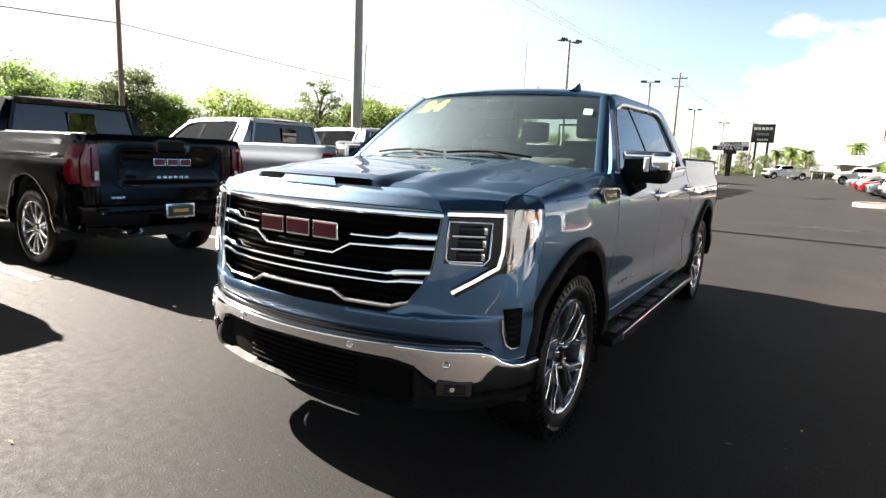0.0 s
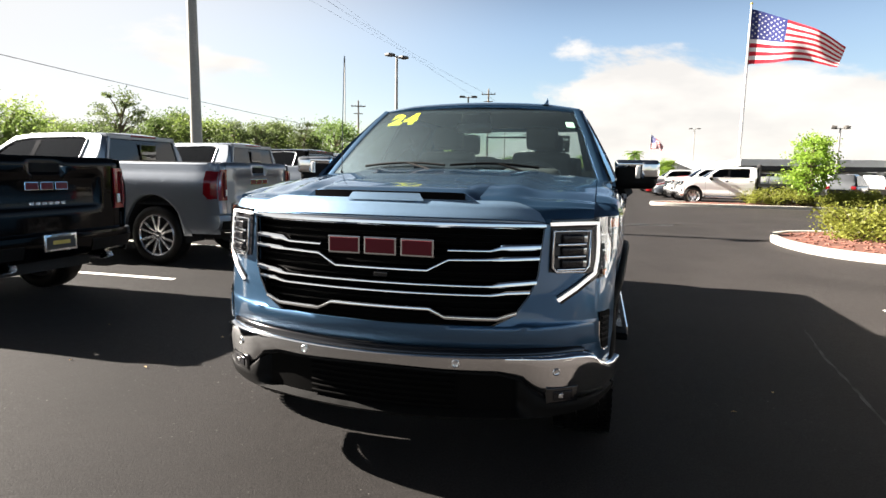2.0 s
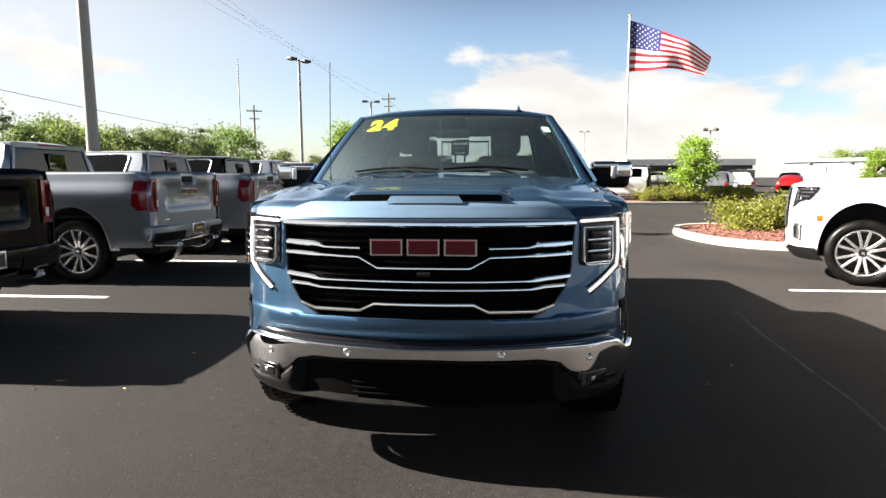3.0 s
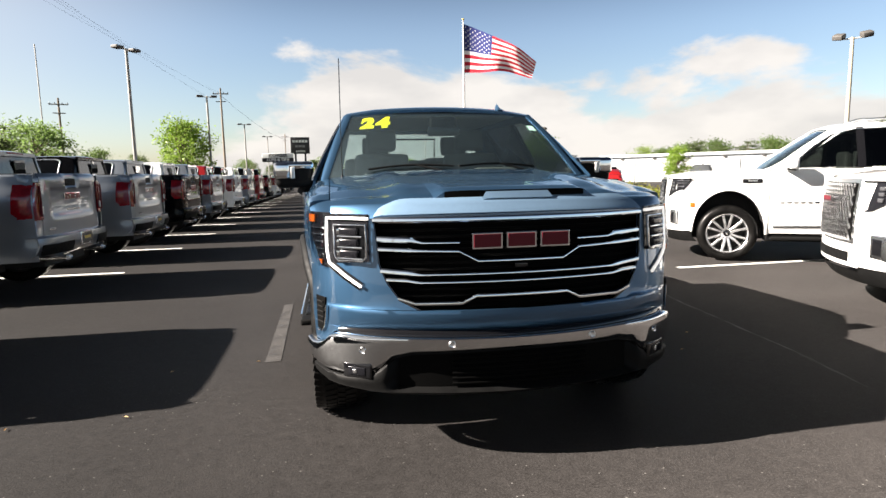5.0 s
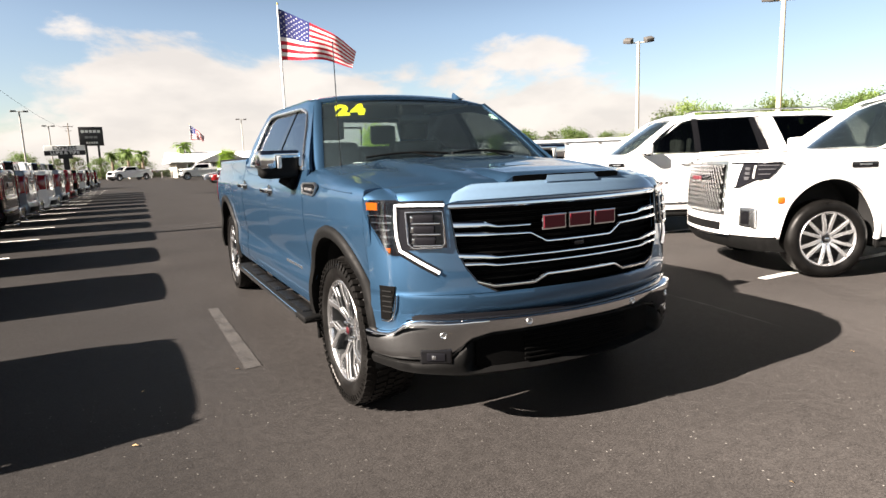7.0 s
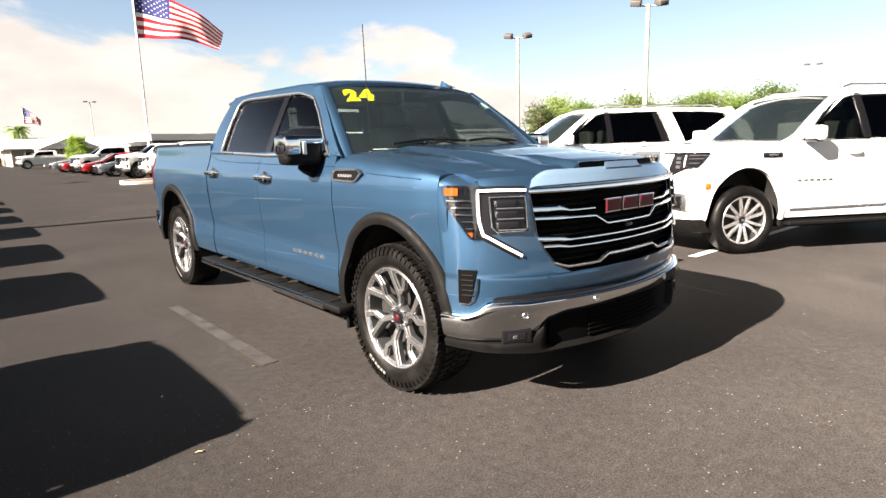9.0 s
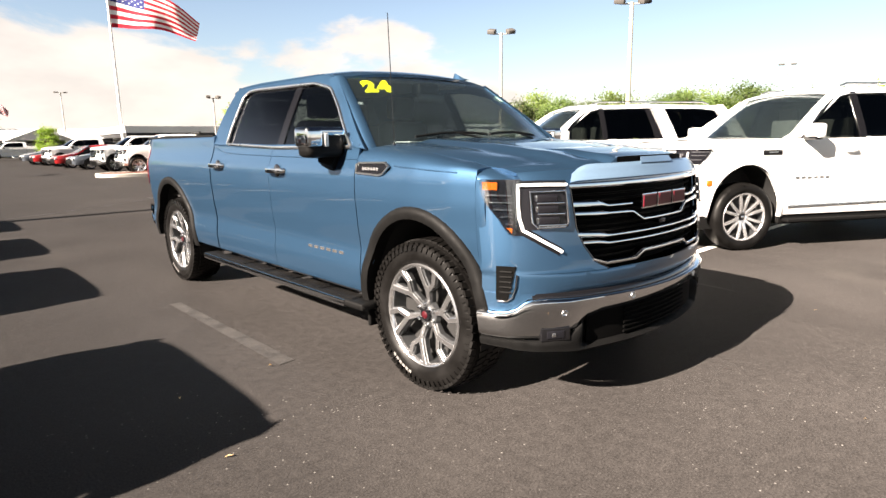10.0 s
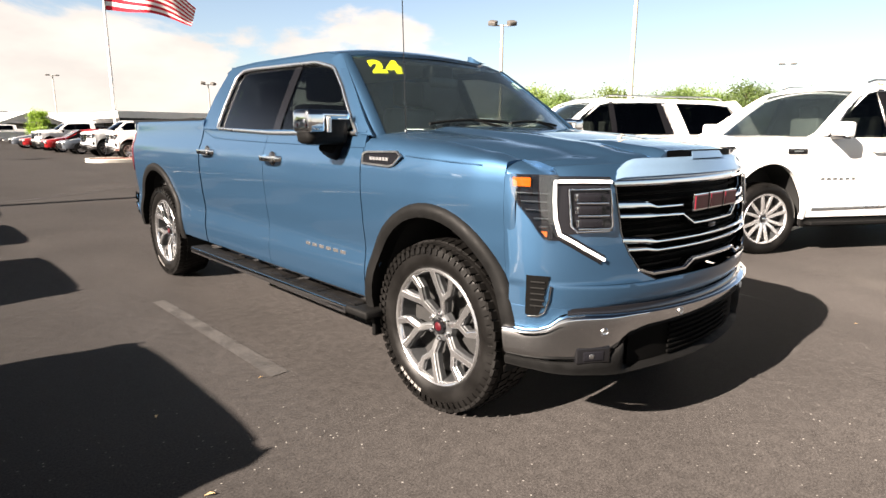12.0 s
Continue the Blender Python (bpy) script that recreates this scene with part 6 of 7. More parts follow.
tmpl.matrix_basis = row_pose(1, 0.03)
ROW = {-1: "silver", 0: "black_paint", 2: "silver", 3: "black_paint", 4: "silver", 5: "white", 6: "silver", 7: "red", 8: "black_paint", 9: "white", 10: "black_paint", 11: "slate", 12: "black_paint"}
NAMES = {"silver": "grey-silver", "black_paint": "gloss black", "slate": "slate-grey", "white": "white", "red": "bright red"}
for k, key in ROW.items():
    ob = copy_thing(tmpl, row_pose(k, 0.05 * k + random.uniform(-0.04, 0.04), random.uniform(-0.05, 0.05), random.uniform(-0.7, 0.7)) if k not in (-1, 0, 2) else row_pose(k, -0.62 if k < 0 else 0.05 * k, 0.14 if k < 0 else 0.0))
    repaint(ob, key, f"{NAMES[key]} crew-cab pickup backed tail-out to the aisle")

suv_a = suv("large_suv", "white three-row SUV with a studded grille facing the aisle")
suv_a.matrix_basis = pose(4.02, 2.56, 0, 0, 0, -121)
suv_b = copy_thing(suv_a, pose(4.48, 6.43, 0, 0, 0, -121))


# ---- planting ----
def leaf_cloud(bm, centres, count, size, rng):
    """Small leaves scattered through uneven, frayed clumps."""
    for cx, cy, cz, rx, rz in centres:
        sway, lean = [rng.uniform(0.6, 1.4) for _ in range(3)], [rng.uniform(-0.6, 0.6) for _ in range(2)]
        for _ in range(count):
            p = Vector((rng.gauss(0, 0.62), rng.gauss(0, 0.62), rng.gauss(0, 0.62)))
            if p.length > 1.7:
                p *= 1.7 / p.length
            p = Vector((p.x * sway[0] + p.z * lean[0], p.y * sway[1] + p.z * lean[1], p.z * sway[2]))
            q = Vector((cx + p.x * rx, cy + p.y * rx, cz + p.z * rz))
            a, b = Vector((rng.gauss(0, 1), rng.gauss(0, 1), rng.gauss(0, 0.7))).normalized(), Vector((rng.gauss(0, 1), rng.gauss(0, 1), rng.gauss(0, 1)))
            b = (b - a * a.dot(b)).normalized()
            s = size * rng.uniform(0.6, 1.3)
            v = [bm.verts.new(q + d) for d in (a * s * -0.5, b * s * 0.32 + a * s * 0.05, a * s * 0.6, b * s * -0.32 + a * s * 0.05)]
            bm.faces.new(v)


def tree(name, label, height, spread, leaf, seed, size=0.22, dense=70, clumps=26, group="trees behind the lot", trunk_share=0.35, flat=0.75):
    rng = random.Random(seed)
    T = empty(name, label, "tree", group)
    bm = bmesh.new()
    trunk = height * trunk_share
    path = [(0, 0, 0), (rng.uniform(-0.04, 0.04) * height, rng.uniform(-0.04, 0.04) * height, trunk * 0.6), (rng.uniform(-0.06, 0.06) * height, rng.uniform(-0.06, 0.06) * height, trunk), (rng.uniform(-0.08, 0.08) * height, rng.uniform(-0.08, 0.08) * height, height * 0.75)]
    r = height * 0.035
    pts = smooth_line(path, 4)
    add_sweep(bm, pts, r * 2, r * 2, up=(1, 0.1, 0), round_n=8, taper=[1 - 0.75 * i / (len(pts) - 1) for i in range(len(pts))])
    centres = []
    for k in range(clumps):
        a = rng.uniform(0, 2 * math.pi)
        h = rng.uniform(0.0, 1.0)
        env = math.sin(math.pi * (0.18 + 0.74 * h)) ** 0.7
        d = spread / 2 * env * rng.uniform(0.35, 0.95)
        z = lerp(trunk * 0.9, height * 0.93, h)
        c = (d * math.cos(a), d * math.sin(a), z)
        rr = spread * rng.uniform(0.09, 0.17)
        centres.append((*c, rr, rr * flat))
        if k % 2 == 0:
            z0 = lerp(trunk * 0.7, height * 0.65, h)
            base = Vector(path[2]).lerp(Vector(path[3]), max(0, (z0 - trunk) / (height * 0.75 - trunk + 0.01))) if z0 > trunk else Vector((0, 0, z0))
            add_sweep(bm, [base, base.lerp(Vector(c), 0.5) + Vector((0, 0, 0.04 * height)), Vector(c)], r * 0.7, r * 0.7, up=(0.3, 1, 0.2), round_n=5, taper=[1, 0.6, 0.25])
    part("trunk", bm, "bark", T)
    bm = bmesh.new()
    leaf_cloud(bm, centres, dense, size, rng)
    cr = part("crown", bm, leaf, T, smooth=False, recalc=False)
    cr["kind"] = "stuff"
    return T


def bush(label, r, h, leaf, seed, at):
    rng = random.Random(seed)
    T = empty("shrub", label, "shrub", "shrubs in the islands")
    bm = bmesh.new()
    for k in range(9):
        a = rng.uniform(0, 6.28)
        add_sweep(bm, [(0.1 * math.cos(a), 0.1 * math.sin(a), 0), (r * 0.3 * math.cos(a), r * 0.3 * math.sin(a), h * 0.4), (r * 0.7 * math.cos(a), r * 0.7 * math.sin(a), h * 0.75)], 0.03, 0.03, up=(0.2, 1, 0.1), round_n=5, taper=[1, 0.7, 0.3])
    part("stems", bm, "bark", T)
    bm = bmesh.new()
    cs = []
    for k in range(22):
        a, d = rng.uniform(0, 6.28), r * math.sqrt(rng.uniform(0, 1)) * 0.85
        cs.append((d * math.cos(a), d * math.sin(a), h * rng.uniform(0.25, 0.85) * (1 - 0.35 * d / r), r * 0.26, r * 0.22))
    leaf_cloud(bm, cs, 260, 0.065, rng)
    f = part("foliage", bm, leaf, T, smooth=False, recalc=False)
    f["kind"] = "stuff"
    T.matrix_basis = pose(*at)
    return T


def island(name, outline, seed, chips=900):
    """A kerbed bed with bark mulch."""
    pts = resample([(x, y, 0) for x, y in smooth_loop(outline)], 90)[:-1]
    bm = bmesh.new()
    n = len(pts)
    c = sum(pts, Vector()) / n
    rows = []
    for off, z in ((0.0, 0.0), (0.0, 0.13), (0.02, 0.15), (0.13, 0.15), (0.15, 0.135), (0.15, 0.0)):
        ring = []
        for i, p in enumerate(pts):
            t = (pts[(i + 1) % n] - pts[i - 1]).normalized()
            nrm = Vector((-t.y, t.x, 0))
            if nrm.dot(c - p) < 0:
                nrm = -nrm
            q = p + nrm * off
            ring.append((q.x, q.y, z))
        rows.append(ring)
    add_grid(bm, rows, close=True)
    kb = sharpen(part("kerb", bm, "concrete"), 40)
    tagged(kb, "pale concrete kerb round a planting bed", "kerb", kind="structure")
    bm = bmesh.new()
    inner = rows[4]
    cv = bm.verts.new((c.x, c.y, 0.20))
    vs = [bm.verts.new((x, y, 0.115)) for x, y, z in inner]
    for i in range(n):
        bm.faces.new((cv, vs[i], vs[(i + 1) % n]))
    tagged(part("mulch_bed", bm, "mulch"), "reddish bark mulch in the planting bed", "mulch", kind="structure")
    rng = random.Random(seed)
    bm = bmesh.new()
    for _ in range(chips):
        i = rng.randrange(n)
        t = math.sqrt(rng.random()) * 0.97
        x, y = lerp(c.x, inner[i][0], t), lerp(c.y, inner[i][1], t)
        z = lerp(0.20, 0.115, t)
        add_box(bm, -0.05, 0.05, -0.015, 0.015, -0.008, 0.008, m=Matrix.Translation((x, y, z + 0.008)) @ Euler((rng.uniform(-0.5, 0.5), rng.uniform(-0.5, 0.5), rng.uniform(0, 6.28))).to_matrix().to_4x4())
    ch = part("bark_chips", bm, "mulch", smooth=False)
    tagged(ch, "loose reddish bark chips on the bed", "mulch", kind="stuff")


def smooth_loop(pts, n=8):
    p = [Vector((x, y, 0)) for x, y in pts]
    m = len(p)
    out = []
    for i in range(m):
        a, b, c, d = p[i - 1], p[i], p[(i + 1) % m], p[(i + 2) % m]
        for k in range(n):
            t = k / n
            q = 0.5 * (2 * b + (c - a) * t + (2 * a - 5 * b + 4 * c - d) * t * t + (3 * b - a - 3 * c + d) * t ** 3)
            out.append((q.x, q.y))
    return out + [out[0]]


island("island", [(4.5, 11.1), (4.8, 9.4), (5.75, 8.55), (7.5, 8.4), (10.0, 8.4), (12.6, 8.5), (13.4, 10.3), (12.8, 13.0), (9.0, 13.7), (6.0, 13.4), (4.85, 12.6)], 3, 1500)
island("island", [(3.4, 28.0), (3.7, 26.9), (6.0, 26.6), (9.0, 26.6), (13.0, 26.6), (16.5, 26.9), (16.8, 28.2), (15.0, 29.4), (8.0, 29.4), (4.2, 29.2)], 4, 500)
bush("low yellow-green shrub in the mulch bed", 0.95, 0.95, "leaf_bush", 5, (6.2, 11.8, 0.10))
bush("low yellow-green shrub in the mulch bed", 0.85, 0.85, "leaf_bush", 6, (7.55, 12.3, 0.10))
bush("low yellow-green shrub in the mulch bed", 0.9, 0.8, "leaf_bush", 7, (9.35, 11.8, 0.10))
for i, (x, y) in enumerate(((8.2, 27.6), (9.3, 27.4), (10.2, 27.3), (11.6, 27.5), (12.6, 27.7))):
    bush("low yellow-green shrub below the small tree", 0.85, 0.85, "leaf_bush", 20 + i, (x, y, 0.10))
young = tree("young_tree", "small bright green tree in the kerbed island", 3.3, 2.15, "leaf_a", 11, size=0.11, dense=105, clumps=62, group="young trees", trunk_share=0.28)
young.matrix_basis = pose(10.0, 27.3, 0.1)
young_b = tree("young_tree", "bright green broad-leaved tree behind the pickups", 6.4, 5.0, "leaf_a", 12, size=0.19, dense=130, clumps=64, group="young trees", trunk_share=0.25)
young_b.matrix_basis = pose(-13.2, 51.0, 0)
small_c = copy_thing(young, pose(8.0, 66.0, 0, 0, 0, 70))
small_d = copy_thing(young, pose(27.0, 41.0, 0, 0, 0, 140))

kinds = [
    tree("tree", "broad-leaved tree in the belt behind the lot", 8.0, 8.5, "leaf_b", 31, size=0.26, dense=120, clumps=60, trunk_share=0.2),
    tree("tree", "broad-leaved tree in the belt behind the lot", 8.6, 6.5, "leaf_c", 32, size=0.25, dense=110, clumps=48, trunk_share=0.3),
    tree("tree", "pale green tree in the belt behind the lot", 7.4, 8.0, "leaf_a2", 33, size=0.26, dense=120, clumps=56, trunk_share=0.15),
    tree("tree", "thin-crowned pine in the belt behind the lot", 9.6, 5.5, "leaf_c", 34, size=0.24, dense=120, clumps=22, trunk_share=0.5, flat=0.5),
]
rng = random.Random(77)


def belt(az0, az1, n, near, far, low, high):
    """Trees between two bearings as seen from the aisle, heights by the bearing's skyline."""
    for i in range(n):
        az = radians(lerp(az0, az1, (i + rng.uniform(0.1, 0.9)) / n))
        d = rng.uniform(near, far)
        h = 1.3 + d * math.tan(radians(rng.uniform(low, high)))
        src = rng.choice(kinds)
        s = h / {0: 8.0, 1: 8.6, 2: 7.4, 3: 9.6}[kinds.index(src)]
        ob = copy_thing(src, pose(d * math.sin(az), -2 + d * math.cos(az), 0, 0, 0, rng.uniform(0, 360)))
        ob.scale = (s * rng.uniform(0.9, 1.15),) * 2 + (s,)


belt(-84, -57, 18, 62, 78, 3.6, 5.2)
belt(-57, -44, 9, 66, 80, 3.0, 4.4)
belt(-44, -24, 16, 64, 82, 3.3, 5.0)
belt(-24, -16, 7, 90, 110, 1.6, 2.6)
belt(-9, 1, 7, 105, 125, 0.9, 1.7)
belt(29, 47, 12, 88, 105, 1.8, 2.6)
belt(47, 84, 26, 60, 80, 2.9, 4.6)
for i, k in enumerate(kinds):
    k.matrix_basis = pose(-62 + i * 5, 24 + 8 * i, 0, 0, 0, 30 * i)


def palm(at, h, seed):
    rng = random.Random(seed)
    T = empty("palm_tree", "palm with a ragged green crown beyond the lot", "palm tree", "palms beyond the lot")
    bm = sweep(smooth_line([(0, 0, 0), (0.1, 0, h * 0.5), (0.0, 0.1, h * 0.82)], 5), 0.45, 0.45, up=(1, 0.1, 0), round_n=8, taper=[1 - 0.03 * i for i in range(11)])
    part("trunk", bm, "bark", T)
    bm = bmesh.new()
    for k in range(34):
        a, e = rng.uniform(0, 6.28), rng.uniform(-0.5, 1.3)
        L = h * rng.uniform(0.26, 0.36)
        prev = None
        for j in range(7):
            t = j / 6
            r = L * t * math.cos(e - 0.9 * t)
            z = h * 0.84 + L * t * math.sin(e - 0.9 * t)
            c = Vector((r * math.cos(a), r * math.sin(a), z))
            s = Vector((-math.sin(a), math.cos(a), -0.3)) * (0.20 * math.sin(math.pi * (0.1 + 0.9 * t)) * h * 0.22)
            cur = (bm.verts.new(c - s), bm.verts.new(c + Vector((0, 0, 0.03))), bm.verts.new(c + s))
            if prev:
                bm.faces.new((prev[0], prev[1], cur[1], cur[0])), bm.faces.new((prev[1], prev[2], cur[2], cur[1]))
            prev = cur
    part("crown", bm, "leaf_b", T, smooth=False, recalc=False)
    T.matrix_basis = pose(*at)
    return T


palm((-1.5, 104, 0), 4.9, 1), palm((0.4, 100, 0), 4.4, 2), palm((6.3, 98, 0), 5.6, 3), palm((-3.8, 108, 0), 4.5, 4)


# ---- poles, wires, flag, signs ----
def light_pole(x, y, h, heads=2, r=0.11, turn=0, mat="pole", flood=False, label="grey steel light pole with two lamp heads", group="light poles"):
    T = empty("light_pole", label, "light pole", group)
    part("base", box(-0.3, 0.3, -0.3, 0.3, 0, 0.7, bevel=0.06), "concrete", T)
    bm = sweep([(0, 0, 0.7), (0, 0, h * 0.5), (0, 0, h)], r * 2, r * 2, up=(1, 0, 0), round_n=12, taper=[1, 0.85, 0.7])
    part("pole", bm, mat, T)
    if heads:
        part("arm", sweep([(-0.55, 0, h - 0.06), (0.55, 0, h - 0.06)], 0.07, 0.07, round_n=8), mat, T)
        for s in (-1, 1):
            if flood:
                bm = box(-0.24, 0.24, -0.30, 0.16, -0.13, 0.13, bevel=0.05, m=Matrix.Translation((s * 0.55, 0, h + 0.10)) @ Matrix.Rotation(radians(24), 4, "X") @ Matrix.Rotation(s * 0.4, 4, "Z"))
                part("lamp_head", bm, "steel_dark", T)
            else:
                bm = box(s * 0.55 - 0.25, s * 0.55 + 0.25, -0.22, 0.22, h - 0.10, h + 0.06, bevel=0.03)
                part("lamp_head", bm, "steel_dark", T)
    T.matrix_basis = pose(x, y, 0, 0, 0, turn)
    return T


light_pole(-10.3, 12.3, 9.0, r=0.17, heads=2, turn=20)
light_pole(-11.6, 33.1, 8.5, turn=60)
light_pole(-11.0, 51.1, 8.3, turn=15)
light_pole(-11.3, 75.0, 8.0, turn=15)
light_pole(-11.1, 100.0, 8.1, turn=15)
light_pole(25.5, 23.7, 7.85, flood=True, turn=-45, r=0.12, mat="pole_pale", label="pale concrete light pole with two floodlights")
light_pole(23.1, 13.5, 7.55, flood=True, turn=-45, r=0.13, mat="pole_pale", label="pale concrete light pole with two floodlights")
light_pole(14.6, 93.7, 8.6, turn=0)
light_pole(24.7, 67.0, 6.6, flood=True, turn=0)
light_pole(66.0, 20.0, 8.6, heads=2, turn=-60)


def utility_pole(x, y, h, turn=0, lean=0.0):
    T = empty("utility_pole", "weathered wooden utility pole with a crossarm", "utility pole", "utility poles")
    part("pole", sweep([(0, 0, 0), (0, 0, h / 2), (0, 0, h)], 0.36, 0.36, up=(1, 0, 0), round_n=10, taper=[1, 0.85, 0.65]), "wood_pole", T)
    part("crossarm", box(-1.1, 1.1, -0.06, 0.06, h - 0.9, h - 0.76), "wood_pole", T, smooth=False)
    part("crossarm", box(-0.7, 0.7, -0.05, 0.05, h - 2.0, h - 1.88), "wood_pole", T, smooth=False)
    for xx in (-1.0, -0.4, 0.4, 1.0):
        part("insulator", add_lathe(bmesh.new(), [(0, 0.05), (0.12, 0.06), (0.2, 0.02)], 8, m=Matrix.Translation((xx, 0, h - 0.76)) @ Matrix.Rotation(-math.pi / 2, 4, "Y")), "steel_grey", T)
    T.matrix_basis = pose(x, y, 0, lean, 0, turn)
    return T


utility_pole(-16.4, 90.0, 14.5), utility_pole(-36.0, 19.3, 13.0, 30), utility_pole(-35.0, 82.0, 12.0, 20)


def wire(name, a, b, sag, r=0.018, label="black cable strung between the utility poles"):
    pts = [Vector(a).lerp(Vector(b), t) - Vector((0, 0, sag * 4 * t * (1 - t))) for t in steps(0, 1, 24)]
    ob = part(name, sweep(pts, r * 2, r * 2, round_n=5), "plastic")
    return tagged(ob, label, "cable", "overhead cables")


wire("overhead_cable", (-36.0, 19.3, 8.6), (-35.0, 82.0, 6.9), 0.3, 0.022)
utility_pole(-60.0, -40.0, 13.5, 20), utility_pole(-20.2, -30.0, 21.0), utility_pole(-14.0, 180.0, 14.0)
wire("overhead_cable", (-60.0, -40.0, 10.5), (-36.0, 19.3, 8.6), 0.6, 0.03)
for i in range(4):
    wire("overhead_cable", (-19.0 - i * 0.8, -30.0, 13.0 + 2.2 * i), (-16.6 - 0.5 * i, 90.0, 13.9 - 1.0 * (i // 2)), 1.2, 0.0055)
wire("overhead_cable", (-16.4, 90.0, 13.5), (-14.0, 180.0, 12.5), 1.0, 0.02)

mast = part("radio_mast", sweep([(-34.5, 76.0, 0), (-34.5, 76.0, 17.4)], 0.14, 0.14, up=(1, 0, 0), round_n=6), "pole")
tagged(mast, "thin grey radio mast far beyond the trucks", "mast")


def flag_stand(x, y, h):
    T = empty("flagpole", "tall white flagpole flying a striped flag with a starred blue corner", "flagpole")
    part("pole", sweep([(0, 0, 0), (0, 0, h * 0.5), (0, 0, h)], 0.42, 0.42, up=(1, 0, 0), round_n=14, taper=[1, 0.75, 0.45]), "white_plain", T)
    part("ball", add_lathe(bmesh.new(), [(0.16 * math.cos(a) + 0.12, max(0.001, 0.16 * math.sin(a))) for a in steps(math.pi, 0, 8)], 14, m=Matrix.Translation((0, 0, h)) @ Matrix.Rotation(-math.pi / 2, 4, "Y")), "gold", T)
    fl = new("flag")
    fl.parent = T
    W, H, top = 11.2, 6.6, h - 0.5

    def pt(u, v, lift=0.0):
        d = Vector((0.95, -0.30, 0)).normalized()
        n = Vector((0.30, 0.95, 0)).normalized()
        wave = 0.42 * math.sin(7.2 * u + 1.1 * v + 0.5) * (0.25 + u) + 0.22 * math.sin(15 * u - 2.0 * v) * u
        fall = 5.2 * u ** 1.2 + 0.25 * math.sin(7.0 * u + 0.4) * u
        shrink = 1 - 0.68 * u ** 1.05
        return d * (W * u * (0.90 - 0.06 * v)) + n * (wave + lift) + Vector((0, 0, top - fall - H * v * shrink + 0.12 * math.sin(9 * u + 3 * v) * u))
    for k in range(13):
        u0 = 0.40 if k < 7 else 0.0
        rows = [[pt(u, (k + t) / 13) for u in steps(u0, 1, 40)] for t in (0, 0.5, 1)]
        part("stripe", sheet(rows, 0.01), "flag_red" if k % 2 == 0 else "flag_white", fl)
    part("canton", sheet([[pt(u, v) for u in steps(0, 0.40, 18)] for v in steps(0, 7 / 13, 8)], 0.01), "flag_blue", fl)
    bm = bmesh.new()
    for r in range(9):
        for c in range(6 if r % 2 == 0 else 5):
            u, v = 0.033 + (c + (0.5 if r % 2 else 0)) * 0.066, (r + 1) * 7 / 13 / 10
            for lift in (-0.02, 0.02):
                ring = []
                for j in range(10):
                    rr = 0.021 if j % 2 == 0 else 0.009
                    a = math.pi * j / 5
                    ring.append(bm.verts.new(pt(u + rr * math.sin(a) * 0.62, v - rr * math.cos(a), lift)))
                bm.faces.new(ring)
    part("star", bm, "flag_white", fl, smooth=False)["kind"] = "stuff"
    T.matrix_basis = pose(x, y, 0)
    return T


flag_stand(18.0, 79.3, 22.4)
small_flag = flag_stand(14.4, 170.0, 22.4)
small_flag.scale = (0.34, 0.34, 0.58)
small_flag["label"] = "smaller flagpole with a striped flag beyond the lot"


def writing(text, size, mat, parent, m, name="letters", bold=0.01):
    cu = bpy.data.curves.new(name, "FONT")
    cu.body, cu.size, cu.offset, cu.extrude = text, size, bold, 0.01
    cu.align_x, cu.align_y = "CENTER", "CENTER"
    ob = bpy.data.objects.new(name, cu)
    scene.collection.objects.link(ob)
    bpy.context.view_layer.update()
    me = bpy.data.meshes.new_from_object(ob.evaluated_get(bpy.context.evaluated_depsgraph_get()))
    bpy.data.objects.remove(ob)
    me.transform(m)
    me.materials.clear()
    me.materials.append(M[mat])
    o = new(name, me)
    o.parent = parent
    return o


FRONT = Matrix.Rotation(radians(90), 4, "X")
sg = empty("dealer_sign", "tall black pylon sign with pale bars on twin posts", "sign")
for x in (-0.75, 0.75):
    part("post", box(x - 0.14, x + 0.14, -0.14, 0.14, 0, 5.4), "fascia_black", sg, smooth=False)
part("panel", box(-1.45, 1.45, -0.25, 0.25, 5.3, 8.2, bevel=0.05), "fascia_black", sg)
for n_bars, x_bar, z_bar, w_bar, h_bar, pitch, m_bar in ((5, -1.15, 7.28, 0.38, 0.42, 0.48, "white_plain"), (3, -0.75, 6.42, 0.44, 0.38, 0.53, "steel_grey"), (5, -0.65, 5.62, 0.20, 0.28, 0.29, "white_plain")):
    for k in range(n_bars):
        part("letter_bar", box(x_bar + k * pitch, x_bar + k * pitch + w_bar, -0.28, -0.25, z_bar, z_bar + h_bar), m_bar, sg, smooth=False)
sg.matrix_basis = pose(-6.4, 112.0, 0)
sg.scale = (1.2, 1.2, 1.06)
ex = empty("lube_sign", "white roadside sign reading express lube and tire", "sign")
part("post", box(-0.3, 0.3, -0.2, 0.2, 0, 3.9), "fascia_black", ex, smooth=False)
part("head", box(-0.75, 0.75, -0.22, 0.22, 3.2, 3.75, bevel=0.05), "fascia_black", ex)
part("panel", box(-2.1, 2.1, -0.2, 0.2, 3.65, 5.0, bevel=0.04), "white_plain", ex)
part("band", box(-2.1, 2.1, -0.215, -0.19, 3.70, 4.30), "fascia_black", ex, smooth=False)
writing("EXPRESS", 0.66, "fascia_black", ex, Matrix.Translation((0, -0.22, 4.64)) @ FRONT, bold=0.02)
writing("LUBE & TIRE", 0.55, "white_plain", ex, Matrix.Translation((0, -0.24, 4.0)) @ FRONT, bold=0.02)
ex.matrix_basis = pose(-8.9, 92.5, 0)
ex.scale = (1.13, 1.13, 1.0)


